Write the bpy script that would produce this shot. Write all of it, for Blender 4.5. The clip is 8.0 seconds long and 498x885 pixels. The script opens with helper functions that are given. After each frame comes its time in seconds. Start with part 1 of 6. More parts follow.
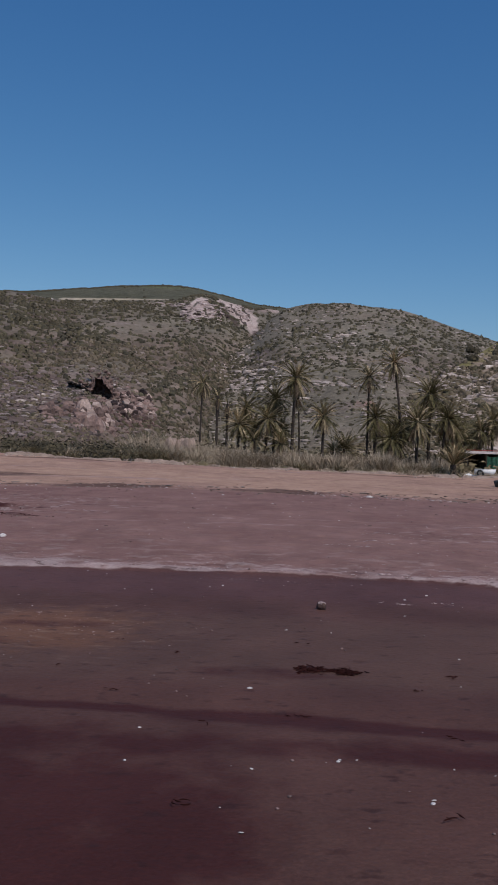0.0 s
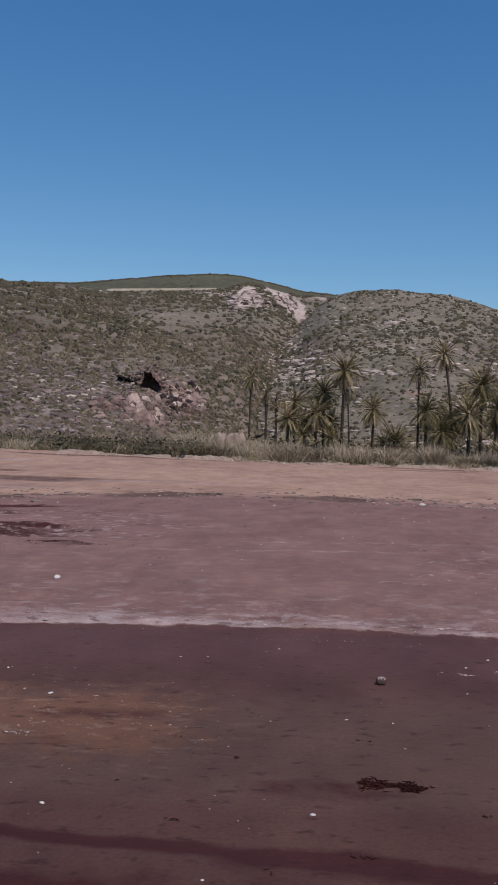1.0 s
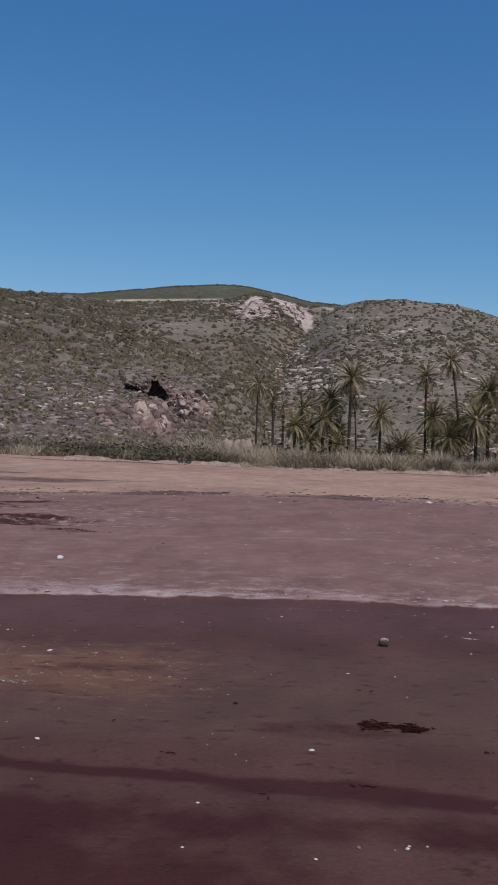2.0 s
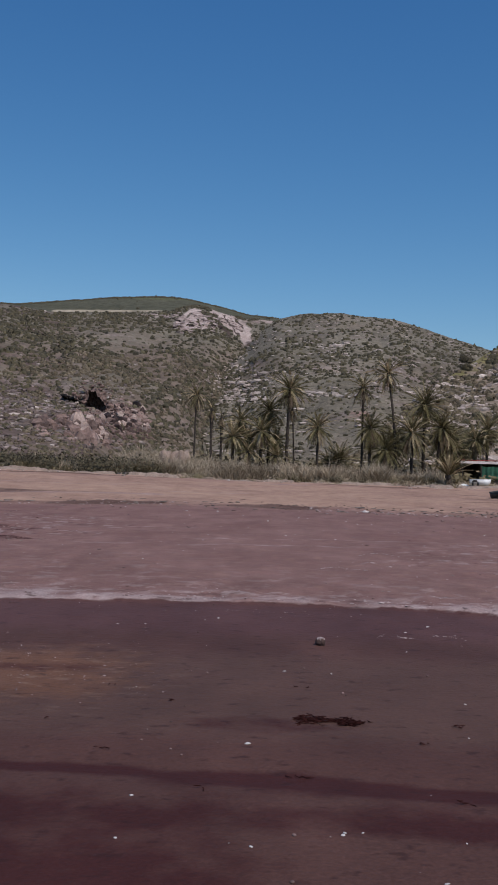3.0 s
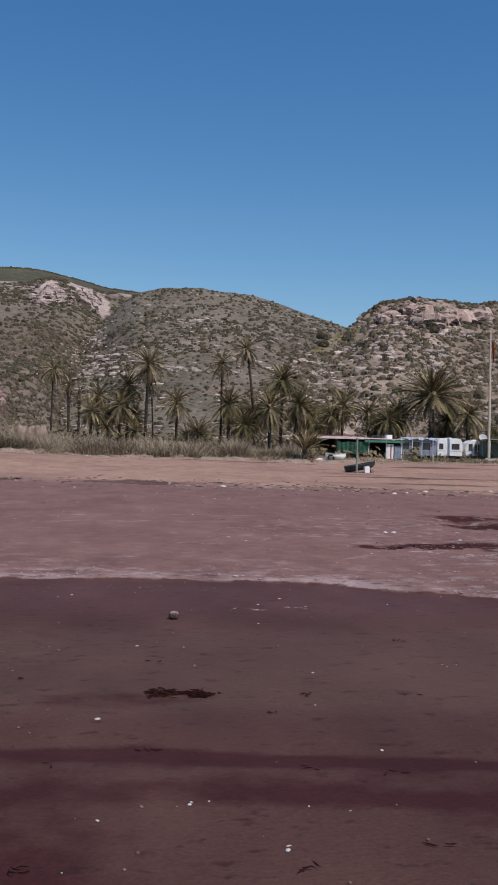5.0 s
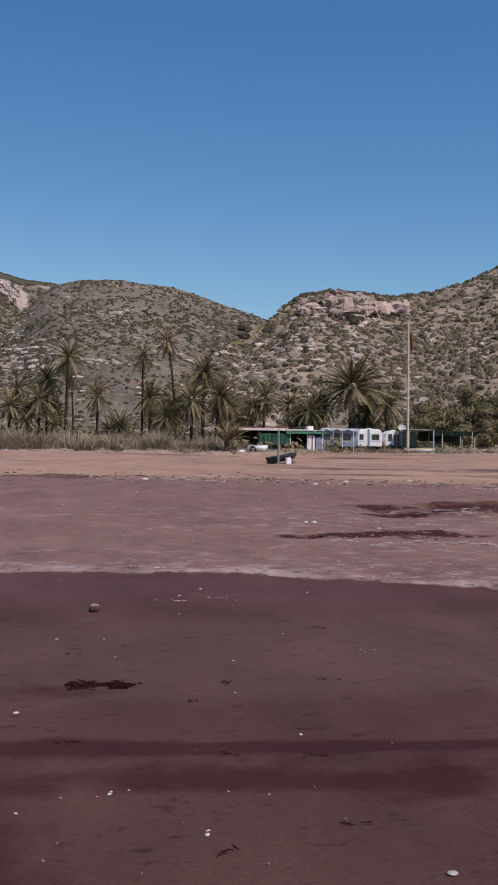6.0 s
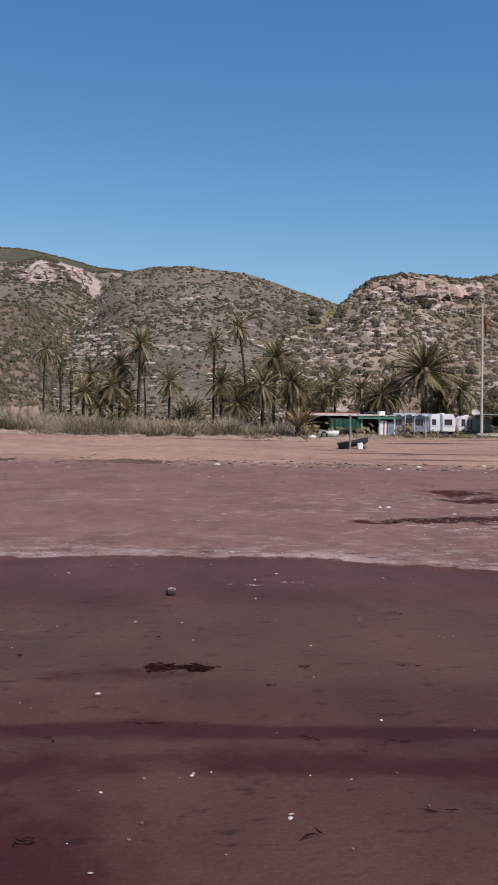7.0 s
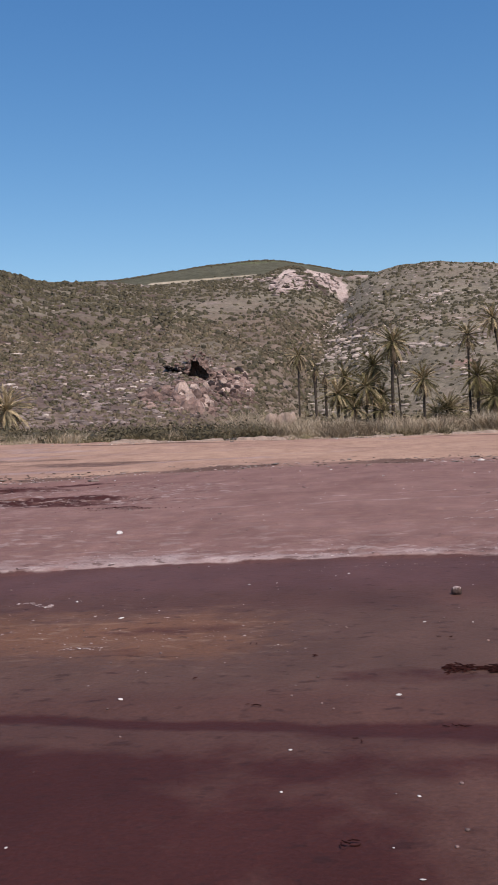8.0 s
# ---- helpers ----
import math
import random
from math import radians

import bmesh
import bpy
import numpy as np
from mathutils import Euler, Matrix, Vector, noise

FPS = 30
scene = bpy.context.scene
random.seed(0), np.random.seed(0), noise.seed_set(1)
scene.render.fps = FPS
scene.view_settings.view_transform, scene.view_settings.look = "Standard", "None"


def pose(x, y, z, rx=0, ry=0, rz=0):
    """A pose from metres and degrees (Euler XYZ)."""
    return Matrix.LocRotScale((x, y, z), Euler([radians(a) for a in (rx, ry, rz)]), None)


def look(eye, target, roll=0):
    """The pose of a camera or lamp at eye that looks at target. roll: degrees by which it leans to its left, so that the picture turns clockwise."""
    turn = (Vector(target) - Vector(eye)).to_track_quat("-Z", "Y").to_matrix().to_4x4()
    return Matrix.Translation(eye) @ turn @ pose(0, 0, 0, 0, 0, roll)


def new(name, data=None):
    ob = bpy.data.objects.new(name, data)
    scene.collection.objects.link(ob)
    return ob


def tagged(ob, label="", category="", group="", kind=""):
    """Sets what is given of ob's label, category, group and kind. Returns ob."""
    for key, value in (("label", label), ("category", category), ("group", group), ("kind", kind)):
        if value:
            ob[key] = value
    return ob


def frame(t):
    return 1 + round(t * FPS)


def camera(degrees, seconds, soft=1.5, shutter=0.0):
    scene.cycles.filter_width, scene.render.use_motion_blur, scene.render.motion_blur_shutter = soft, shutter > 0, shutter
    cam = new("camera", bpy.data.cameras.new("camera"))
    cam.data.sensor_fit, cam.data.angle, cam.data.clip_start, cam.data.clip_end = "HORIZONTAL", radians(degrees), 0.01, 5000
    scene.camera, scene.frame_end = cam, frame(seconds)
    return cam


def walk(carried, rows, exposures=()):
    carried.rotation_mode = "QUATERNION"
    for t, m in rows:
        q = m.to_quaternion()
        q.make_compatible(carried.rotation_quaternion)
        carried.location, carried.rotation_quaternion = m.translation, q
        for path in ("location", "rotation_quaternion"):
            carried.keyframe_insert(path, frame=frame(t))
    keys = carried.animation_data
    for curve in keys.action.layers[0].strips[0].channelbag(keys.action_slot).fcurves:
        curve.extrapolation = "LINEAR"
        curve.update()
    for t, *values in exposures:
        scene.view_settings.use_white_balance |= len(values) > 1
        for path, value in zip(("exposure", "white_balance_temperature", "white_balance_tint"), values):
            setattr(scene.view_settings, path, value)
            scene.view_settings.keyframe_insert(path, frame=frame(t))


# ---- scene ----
# Red iron-sand beach below scrub hills, with a strip of date palms, a shack and caravans.

# ---- camera ----
cam = camera(28.05, 8.0, soft=1.7)
# seconds, x, y, z, yaw, pitch, roll
ROWS = [
    (0.0, 0.020, -0.260, 1.410, 1.57, 0.73, -2.10),
    (0.5, 0.000, 0.060, 1.695, 2.93, -0.02, -1.69),
    (1.0, -0.070, -0.100, 2.200, 4.38, -0.12, -1.40),
    (1.2, -0.060, -0.110, 2.210, 5.13, -0.08, -1.40),
    (2.3, -0.003, 0.001, 1.608, 4.29, 1.19, -1.40),
    (2.5, -0.009, 0.005, 1.604, 3.42, 1.62, -1.62),
    (3.0, -0.001, 0.009, 1.603, 1.25, 1.32, -1.61),
    (3.5, 0.009, -0.006, 1.608, 0.00, 1.36, -1.43),
    (4.0, 0.021, -0.014, 1.605, -1.52, 1.46, -1.51),
    (4.5, 0.038, 0.010, 1.600, -4.02, 0.43, -1.74),
    (5.0, 0.056, -0.015, 1.607, -6.80, 0.10, -1.47),
    (5.2, 0.060, -0.018, 1.606, -7.70, 0.14, -1.38),
    (6.3, 0.084, -0.048, 1.586, -11.73, -0.46, -0.80),
    (6.5, 0.083, -0.046, 1.584, -11.28, -0.62, -0.78),
    (7.0, 0.037, -0.016, 1.583, -7.21, -1.14, -0.74),
    (7.5, -0.084, -0.006, 1.587, -2.15, -0.82, 1.31),
    (8.0, -0.149, 0.079, 1.560, 7.30, -0.85, 2.59),
]
walk(cam, [(t, pose(x, y, z, 90 + pitch, roll, yaw)) for t, x, y, z, yaw, pitch, roll in ROWS],
     [(0.0, -0.34, 6200, 16), (0.3, -0.13, 6250, 16), (1.0, -0.07, 6350, 16), (2.5, -0.16, 6200, 14), (3.5, -0.2, 6200, 14), (4.5, -0.2, 6250, 15), (5.0, -0.03, 6400, 16),
      (6.5, 0.08, 6620, 18), (7.0, 0.18, 6700, 17), (7.5, 0.16, 6750, 17), (8.0, 0.34, 6800, 18)])

# ---- sky and sun ----
SUN_FROM = Vector((0.32, -0.48, 0.82)).normalized()
world = bpy.data.worlds.new("clear_sky")
scene.world = world
world.use_nodes = True
wn, wl = world.node_tree.nodes, world.node_tree.links
sky = wn.new("ShaderNodeTexSky")
sky.sky_type = "NISHITA"
sky.sun_disc = False
sky.sun_elevation = math.asin(SUN_FROM.z)
sky.sun_rotation = math.atan2(SUN_FROM.x, SUN_FROM.y)
sky.altitude = 0
sky.air_density = 1.0
sky.dust_density = 0.0
sky.ozone_density = 3.0
# strength 0.10, then a deeper clear-day blue, channel by channel
wn["Background"].inputs["Strength"].default_value = 1.0
split, joined = wn.new("ShaderNodeSeparateColor"), wn.new("ShaderNodeCombineColor")
wl.new(sky.outputs[0], split.inputs[0])
for k, (gain, power) in enumerate(((1.08, 1.42), (0.90, 1.04), (0.86, 0.78))):
    down, curve, up = wn.new("ShaderNodeMath"), wn.new("ShaderNodeMath"), wn.new("ShaderNodeMath")
    down.operation, curve.operation, up.operation = "MULTIPLY", "POWER", "MULTIPLY"
    down.inputs[1].default_value, curve.inputs[1].default_value, up.inputs[1].default_value = 0.10, power, gain
    wl.new(split.outputs[k], down.inputs[0]), wl.new(down.outputs[0], curve.inputs[0])
    wl.new(curve.outputs[0], up.inputs[0]), wl.new(up.outputs[0], joined.inputs[k])
wl.new(joined.outputs[0], wn["Background"].inputs["Color"])
sun = new("sun", bpy.data.lights.new("sun", "SUN"))
sun.data.energy, sun.data.angle, sun.data.color = 3.7, radians(0.55), (1.0, 0.95, 0.87)
sun.matrix_world = look(SUN_FROM * 60, (0, 0, 0))


# ---- noise ----
def hash01(i, j, seed):
    h = (i.astype(np.int64) * 374761393 + j.astype(np.int64) * 668265263 + seed * 974634777) & 0xFFFFFFFF
    h = ((h ^ (h >> 13)) * 1274126177) & 0xFFFFFFFF
    h = h ^ (h >> 16)
    return (h & 0xFFFFFF) / 0xFFFFFF


def vnoise(x, y, seed=0):
    """Smooth value noise from -1 to 1 on a unit lattice."""
    x, y = np.asarray(x, float), np.asarray(y, float)
    i, j = np.floor(x), np.floor(y)
    fx, fy = x - i, y - j
    fx, fy = fx * fx * (3 - 2 * fx), fy * fy * (3 - 2 * fy)
    a, b = hash01(i, j, seed), hash01(i + 1, j, seed)
    c, d = hash01(i, j + 1, seed), hash01(i + 1, j + 1, seed)
    return ((a + (b - a) * fx) * (1 - fy) + (c + (d - c) * fx) * fy) * 2 - 1


def fbm(x, y, octaves=4, seed=0):
    total, amp = 0, 1.0
    for k in range(octaves):
        total = total + amp * vnoise(np.asarray(x) * 2 ** k + 17.3 * k, np.asarray(y) * 2 ** k - 9.1 * k, seed + k)
        amp *= 0.5
    return total / 1.8


def smooth(x, a, b):
    t = np.clip((np.asarray(x, float) - a) / (b - a), 0, 1)
    return t * t * (3 - 2 * t)


# ---- materials ----
def shade(name, stops, scale=1.0, fine=0.0, rough=0.85, bump=0.0, bump_scale=None, stretch=(1, 1, 1), local=False,
          vary=0.0, island=0.0, island_mix=0.0, metal=0.0, coat=0.0, spec=0.4):
    """A noise-coloured surface: stops are (position, colour); fine adds small grain; vary and island shift pieces' tones."""
    m = bpy.data.materials.new(name)
    m.use_nodes = True
    n, l = m.node_tree.nodes, m.node_tree.links
    p = n["Principled BSDF"]
    tc = n.new("ShaderNodeTexCoord" if local else "ShaderNodeNewGeometry")
    vec = tc.outputs["Object" if local else "Position"]
    mp = n.new("ShaderNodeMapping")
    mp.inputs["Scale"].default_value = stretch
    l.new(vec, mp.inputs["Vector"])
    t1 = n.new("ShaderNodeTexNoise")
    t1.inputs["Scale"].default_value, t1.inputs["Detail"].default_value, t1.inputs["Roughness"].default_value = scale, 6, 0.62
    l.new(mp.outputs[0], t1.inputs["Vector"])
    ramp = n.new("ShaderNodeValToRGB")
    while len(ramp.color_ramp.elements) < len(stops):
        ramp.color_ramp.elements.new(0.5)
    for e, (pos, col) in zip(ramp.color_ramp.elements, stops):
        e.position, e.color = pos, (*col, 1)
    if island_mix > 0:
        gi, mi = n.new("ShaderNodeNewGeometry"), n.new("ShaderNodeMix")
        mi.inputs["Factor"].default_value = island_mix
        l.new(t1.outputs["Fac"], mi.inputs["A"]), l.new(gi.outputs["Random Per Island"], mi.inputs["B"])
        l.new(mi.outputs["Result"], ramp.inputs[0])
    else:
        l.new(t1.outputs["Fac"], ramp.inputs[0])
    out = ramp.outputs[0]
    if fine > 0:
        t2 = n.new("ShaderNodeTexNoise")
        t2.inputs["Scale"].default_value, t2.inputs["Detail"].default_value = scale * 9, 4
        l.new(mp.outputs[0], t2.inputs["Vector"])
        mr = n.new("ShaderNodeMapRange")
        mr.inputs[1].default_value, mr.inputs[2].default_value = 0.3, 0.7
        mr.inputs[3].default_value, mr.inputs[4].default_value = 1 - fine, 1 + fine
        l.new(t2.outputs["Fac"], mr.inputs[0])
        mx = n.new("ShaderNodeVectorMath")
        mx.operation = "SCALE"
        l.new(out, mx.inputs[0]), l.new(mr.outputs[0], mx.inputs["Scale"])
        out = mx.outputs[0]
    for amount, node, socket in ((vary, "ShaderNodeObjectInfo", "Random"), (island, "ShaderNodeNewGeometry", "Random Per Island")):
        if amount > 0:
            oi = n.new(node)
            mr = n.new("ShaderNodeMapRange")
            mr.inputs[3].default_value, mr.inputs[4].default_value = 1 - amount, 1 + amount
            l.new(oi.outputs[socket], mr.inputs[0])
            mx = n.new("ShaderNodeVectorMath")
            mx.operation = "SCALE"
            l.new(out, mx.inputs[0]), l.new(mr.outputs[0], mx.inputs["Scale"])
            out = mx.outputs[0]
    l.new(out, p.inputs["Base Color"])
    p.inputs["Roughness"].default_value, p.inputs["Metallic"].default_value = rough, metal
    p.inputs["Coat Weight"].default_value, p.inputs["Specular IOR Level"].default_value = coat, spec
    if bump > 0:
        t3 = n.new("ShaderNodeTexNoise")
        t3.inputs["Scale"].default_value, t3.inputs["Detail"].default_value = bump_scale or scale * 6, 5
        l.new(mp.outputs[0], t3.inputs["Vector"])
        bp = n.new("ShaderNodeBump")
        bp.inputs["Strength"].default_value, bp.inputs["Distance"].default_value = bump, 0.5 / (bump_scale or scale * 6)
        l.new(t3.outputs["Fac"], bp.inputs["Height"])
        l.new(bp.outputs[0], p.inputs["Normal"])
    return m


def layered(name, base, layers, scale, rough=0.9, bump=0.3, bump_scale=1.0, wet=None, fine_scale=30.0, fine=0.18, streak=None, specks=()):
    """A ground surface: base tones, then layers (attribute, dark colour, light colour) laid over it by masks stored on the mesh."""
    m = bpy.data.materials.new(name)
    m.use_nodes = True
    n, l = m.node_tree.nodes, m.node_tree.links
    p = n["Principled BSDF"]
    geo = n.new("ShaderNodeNewGeometry")

    def noise_at(s, detail=6, stretch=None):
        t = n.new("ShaderNodeTexNoise")
        t.inputs["Scale"].default_value, t.inputs["Detail"].default_value, t.inputs["Roughness"].default_value = s, detail, 0.6
        if stretch:
            mp = n.new("ShaderNodeMapping")
            mp.inputs["Scale"].default_value = stretch
            l.new(geo.outputs["Position"], mp.inputs["Vector"]), l.new(mp.outputs[0], t.inputs["Vector"])
        else:
            l.new(geo.outputs["Position"], t.inputs["Vector"])
        return t.outputs["Fac"]

    def two(fac, a, b):
        r = n.new("ShaderNodeValToRGB")
        r.color_ramp.elements[0].position, r.color_ramp.elements[0].color = 0.34, (*a, 1)
        r.color_ramp.elements[1].position, r.color_ramp.elements[1].color = 0.66, (*b, 1)
        l.new(fac, r.inputs[0])
        return r.outputs[0]

    broad, edge = noise_at(scale, stretch=(1, 0.6, 1)), noise_at(scale * 7)
    out = two(broad, *base)
    for attr, a, b, *sharp in layers:
        ragged, lo, hi = sharp or (0.9, 0.72, 1.12)
        at = n.new("ShaderNodeAttribute")
        at.attribute_name = attr
        ad = n.new("ShaderNodeMath")
        ad.operation = "MULTIPLY_ADD"
        l.new(edge, ad.inputs[0])
        ad.inputs[1].default_value = ragged
        l.new(at.outputs["Fac"], ad.inputs[2])
        mr = n.new("ShaderNodeMapRange")
        mr.inputs[1].default_value, mr.inputs[2].default_value = lo, hi
        l.new(ad.outputs[0], mr.inputs[0])
        mx = n.new("ShaderNodeMix")
        mx.data_type = "RGBA"
        l.new(mr.outputs[0], mx.inputs["Factor"]), l.new(out, mx.inputs["A"]), l.new(two(broad, a, b), mx.inputs["B"])
        out = mx.outputs["Result"]
    for sc, stretch, lo, hi, tone, strength, attr in specks:
        at = n.new("ShaderNodeAttribute")
        at.attribute_name = attr
        mr = n.new("ShaderNodeMapRange")
        mr.inputs[1].default_value, mr.inputs[2].default_value, mr.inputs[4].default_value = lo, hi, strength
        l.new(noise_at(sc, 3, stretch), mr.inputs[0])
        mu = n.new("ShaderNodeMath")
        mu.operation = "MULTIPLY"
        l.new(mr.outputs[0], mu.inputs[0]), l.new(at.outputs["Fac"], mu.inputs[1])
        mx = n.new("ShaderNodeMix")
        mx.data_type = "RGBA"
        mx.inputs["B"].default_value = (*tone, 1)
        l.new(mu.outputs[0], mx.inputs["Factor"]), l.new(out, mx.inputs["A"])
        out = mx.outputs["Result"]
    g = noise_at(fine_scale, 5)
    mr = n.new("ShaderNodeMapRange")
    mr.inputs[1].default_value, mr.inputs[2].default_value = 0.3, 0.7
    mr.inputs[3].default_value, mr.inputs[4].default_value = 1 - fine, 1 + fine
    l.new(g, mr.inputs[0])
    mx = n.new("ShaderNodeVectorMath")
    mx.operation = "SCALE"
    l.new(out, mx.inputs[0]), l.new(mr.outputs[0], mx.inputs["Scale"])
    if streak:
        sc, stretch, amount = streak
        mr2 = n.new("ShaderNodeMapRange")
        mr2.inputs[1].default_value, mr2.inputs[2].default_value = 0.3, 0.7
        mr2.inputs[3].default_value, mr2.inputs[4].default_value = 1 - amount, 1 + amount
        l.new(noise_at(sc, 8, stretch), mr2.inputs[0])
        mx2 = n.new("ShaderNodeVectorMath")
        mx2.operation = "SCALE"
        l.new(mx.outputs[0], mx2.inputs[0]), l.new(mr2.outputs[0], mx2.inputs["Scale"])
        mx = mx2
    l.new(mx.outputs[0], p.inputs["Base Color"])
    p.inputs["Roughness"].default_value = rough
    p.inputs["Specular IOR Level"].default_value = 0.12
    if wet:
        at = n.new("ShaderNodeAttribute")
        at.attribute_name = wet
        mr = n.new("ShaderNodeMapRange")
        mr.inputs[3].default_value, mr.inputs[4].default_value = rough, 0.7
        l.new(at.outputs["Fac"], mr.inputs[0])
        l.new(mr.outputs[0], p.inputs["Roughness"])
    bp = n.new("ShaderNodeBump")
    bp.inputs["Strength"].default_value, bp.inputs["Distance"].default_value = bump, 0.4 / bump_scale
    l.new(noise_at(bump_scale, 7), bp.inputs["Height"])
    l.new(bp.outputs[0], p.inputs["Normal"])
    return m


M_SAND = layered("iron_sand", ((0.174, 0.093, 0.080), (0.218, 0.123, 0.106)), [
    ("tan", (0.318, 0.193, 0.136), (0.395, 0.250, 0.180), 0.9, 0.45, 1.32),
    ("soil", (0.20, 0.14, 0.085), (0.30, 0.22, 0.14)),
    ("drift", (0.100, 0.056, 0.044), (0.15, 0.090, 0.070)),
    ("salt", (0.25, 0.165, 0.15), (0.345, 0.25, 0.23)),
    ("wet", (0.0705, 0.0320, 0.0255), (0.0975, 0.0465, 0.0360), 0.16, 0.55, 0.585),
    ("plum", (0.080, 0.036, 0.032), (0.104, 0.050, 0.045)),
    ("brown", (0.085, 0.0445, 0.0340), (0.106, 0.0560, 0.0425)),
    ("rust", (0.120, 0.055, 0.033), (0.154, 0.075, 0.046)),
    ("dark", (0.045, 0.0136, 0.0116), (0.059, 0.0192, 0.0164)),
], scale=0.55, rough=0.95, bump=0.5, bump_scale=14.0, wet="wet", fine_scale=45.0, streak=(1.6, (1.0, 0.40, 1), 0.15),
   specks=[(7.0, (0.8, 1.2, 1), 0.60, 0.68, (0.030, 0.012, 0.011), 0.6, "wet"),
           (3.1, (0.9, 1.0, 1), 0.55, 0.63, (0.38, 0.29, 0.265), 0.7, "crust"), (4.3, (0.9, 1.0, 1), 0.58, 0.65, (0.085, 0.046, 0.040), 0.75, "crust"),
           (5.5, (0.7, 1.3, 1), 0.58, 0.65, (0.27, 0.175, 0.125), 0.5, "rust")])
M_HILL = layered("scrub_slope", ((0.122, 0.090, 0.068), (0.195, 0.147, 0.113)), [
    ("grass", (0.137, 0.115, 0.085), (0.198, 0.167, 0.125)),
    ("rock", (0.140, 0.104, 0.088), (0.25, 0.193, 0.165)),
    ("scar", (0.25, 0.180, 0.15), (0.52, 0.412, 0.36)),
    ("red", (0.24, 0.12, 0.095), (0.38, 0.21, 0.165)),
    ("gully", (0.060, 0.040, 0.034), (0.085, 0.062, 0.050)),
    ("earth", (0.072, 0.048, 0.040), (0.135, 0.097, 0.083)),
], scale=0.035, rough=0.95, bump=0.8, bump_scale=0.5, fine_scale=0.9, fine=0.28, streak=(0.10, (1, 0.5, 2.5), 0.22))
M_HILL_EAST = layered("stony_slope", ((0.172, 0.130, 0.094), (0.268, 0.207, 0.153)), [
    ("grass", (0.140, 0.119, 0.050), (0.215, 0.181, 0.086)),
    ("rock", (0.215, 0.160, 0.120), (0.37, 0.287, 0.225)),
    ("red", (0.24, 0.12, 0.095), (0.38, 0.21, 0.165)),
], scale=0.05, rough=0.95, bump=0.8, bump_scale=0.8, fine_scale=1.3, fine=0.3, streak=(0.14, (1, 0.5, 2.5), 0.22))
M_MEADOW = layered("far_pasture", ((0.072, 0.069, 0.045), (0.102, 0.096, 0.064)), [
    ("track", (0.33, 0.27, 0.19), (0.42, 0.35, 0.26)),
    ("grass", (0.076, 0.080, 0.042), (0.108, 0.110, 0.060)),
], scale=0.012, rough=0.95, bump=0.6, bump_scale=0.4, fine_scale=0.25, fine=0.3)
M_SHRUB = shade("shrub_leaves", [(0.25, (0.026, 0.021, 0.013)), (0.5, (0.062, 0.051, 0.026)), (0.65, (0.108, 0.088, 0.046)), (0.8, (0.185, 0.150, 0.090))], scale=0.34, fine=0.25, island_mix=0.2)
M_SHRUB_WARM = shade("tawny_shrub_leaves", [(0.25, (0.046, 0.034, 0.020)), (0.5, (0.104, 0.078, 0.046)), (0.65, (0.165, 0.126, 0.080)), (0.8, (0.26, 0.20, 0.138))], scale=0.4, fine=0.25, island_mix=0.25)
M_SHRUB_NEAR = shade("bush_leaves", [(0.2, (0.052, 0.042, 0.020)), (0.45, (0.125, 0.098, 0.050)), (0.65, (0.20, 0.155, 0.086)), (0.85, (0.29, 0.235, 0.13))], scale=0.35, fine=0.25, island_mix=0.18)
M_HEDGE = shade("dark_bush_leaves", [(0.2, (0.030, 0.025, 0.013)), (0.5, (0.068, 0.054, 0.029)), (0.8, (0.125, 0.100, 0.046))], scale=0.5, fine=0.25, island_mix=0.25)
M_TAMARISK = shade("tamarisk_leaves", [(0.2, (0.075, 0.062, 0.027)), (0.45, (0.150, 0.120, 0.055)), (0.65, (0.22, 0.17, 0.085)), (0.85, (0.31, 0.235, 0.135))], scale=0.3, fine=0.25, island_mix=0.45)
M_BRUSH = shade("brown_twigs", [(0.2, (0.13, 0.098, 0.065)), (0.5, (0.26, 0.202, 0.138)), (0.8, (0.41, 0.33, 0.225))], scale=0.4, island_mix=0.3)
M_DRY = shade("dry_grass", [(0.15, (0.19, 0.142, 0.092)), (0.45, (0.385, 0.30, 0.205)), (0.8, (0.57, 0.465, 0.34))], scale=0.3, island_mix=0.5)
M_ROCK = shade("pale_rock", [(0.3, (0.19, 0.148, 0.124)), (0.5, (0.34, 0.272, 0.230)), (0.7, (0.54, 0.445, 0.385))], scale=0.3, fine=0.25, bump=0.5, island=0.3)
M_REDROCK = shade("reddish_rock", [(0.3, (0.085, 0.052, 0.043)), (0.5, (0.17, 0.108, 0.088)), (0.72, (0.34, 0.232, 0.19))], scale=0.35, fine=0.25, bump=0.5, island=0.35)
M_MAUVEROCK = shade("mauve_brown_stone", [(0.3, (0.085, 0.060, 0.052)), (0.5, (0.16, 0.118, 0.102)), (0.72, (0.32, 0.25, 0.22))], scale=0.5, fine=0.25, bump=0.5, island=0.4)
M_CLIFF = shade("pink_cliff_rock", [(0.3, (0.24, 0.165, 0.135)), (0.5, (0.40, 0.29, 0.24)), (0.72, (0.56, 0.43, 0.36))], scale=0.4, fine=0.25, bump=0.6, island=0.25)
# near-black rock whose colour stands in for shaded gaps between blocks
M_SHADEROCK = shade("gap_shade_rock", [(0.3, (0.016, 0.009, 0.008)), (0.7, (0.062, 0.036, 0.030))], scale=0.6, bump=0.6, island=0.4)
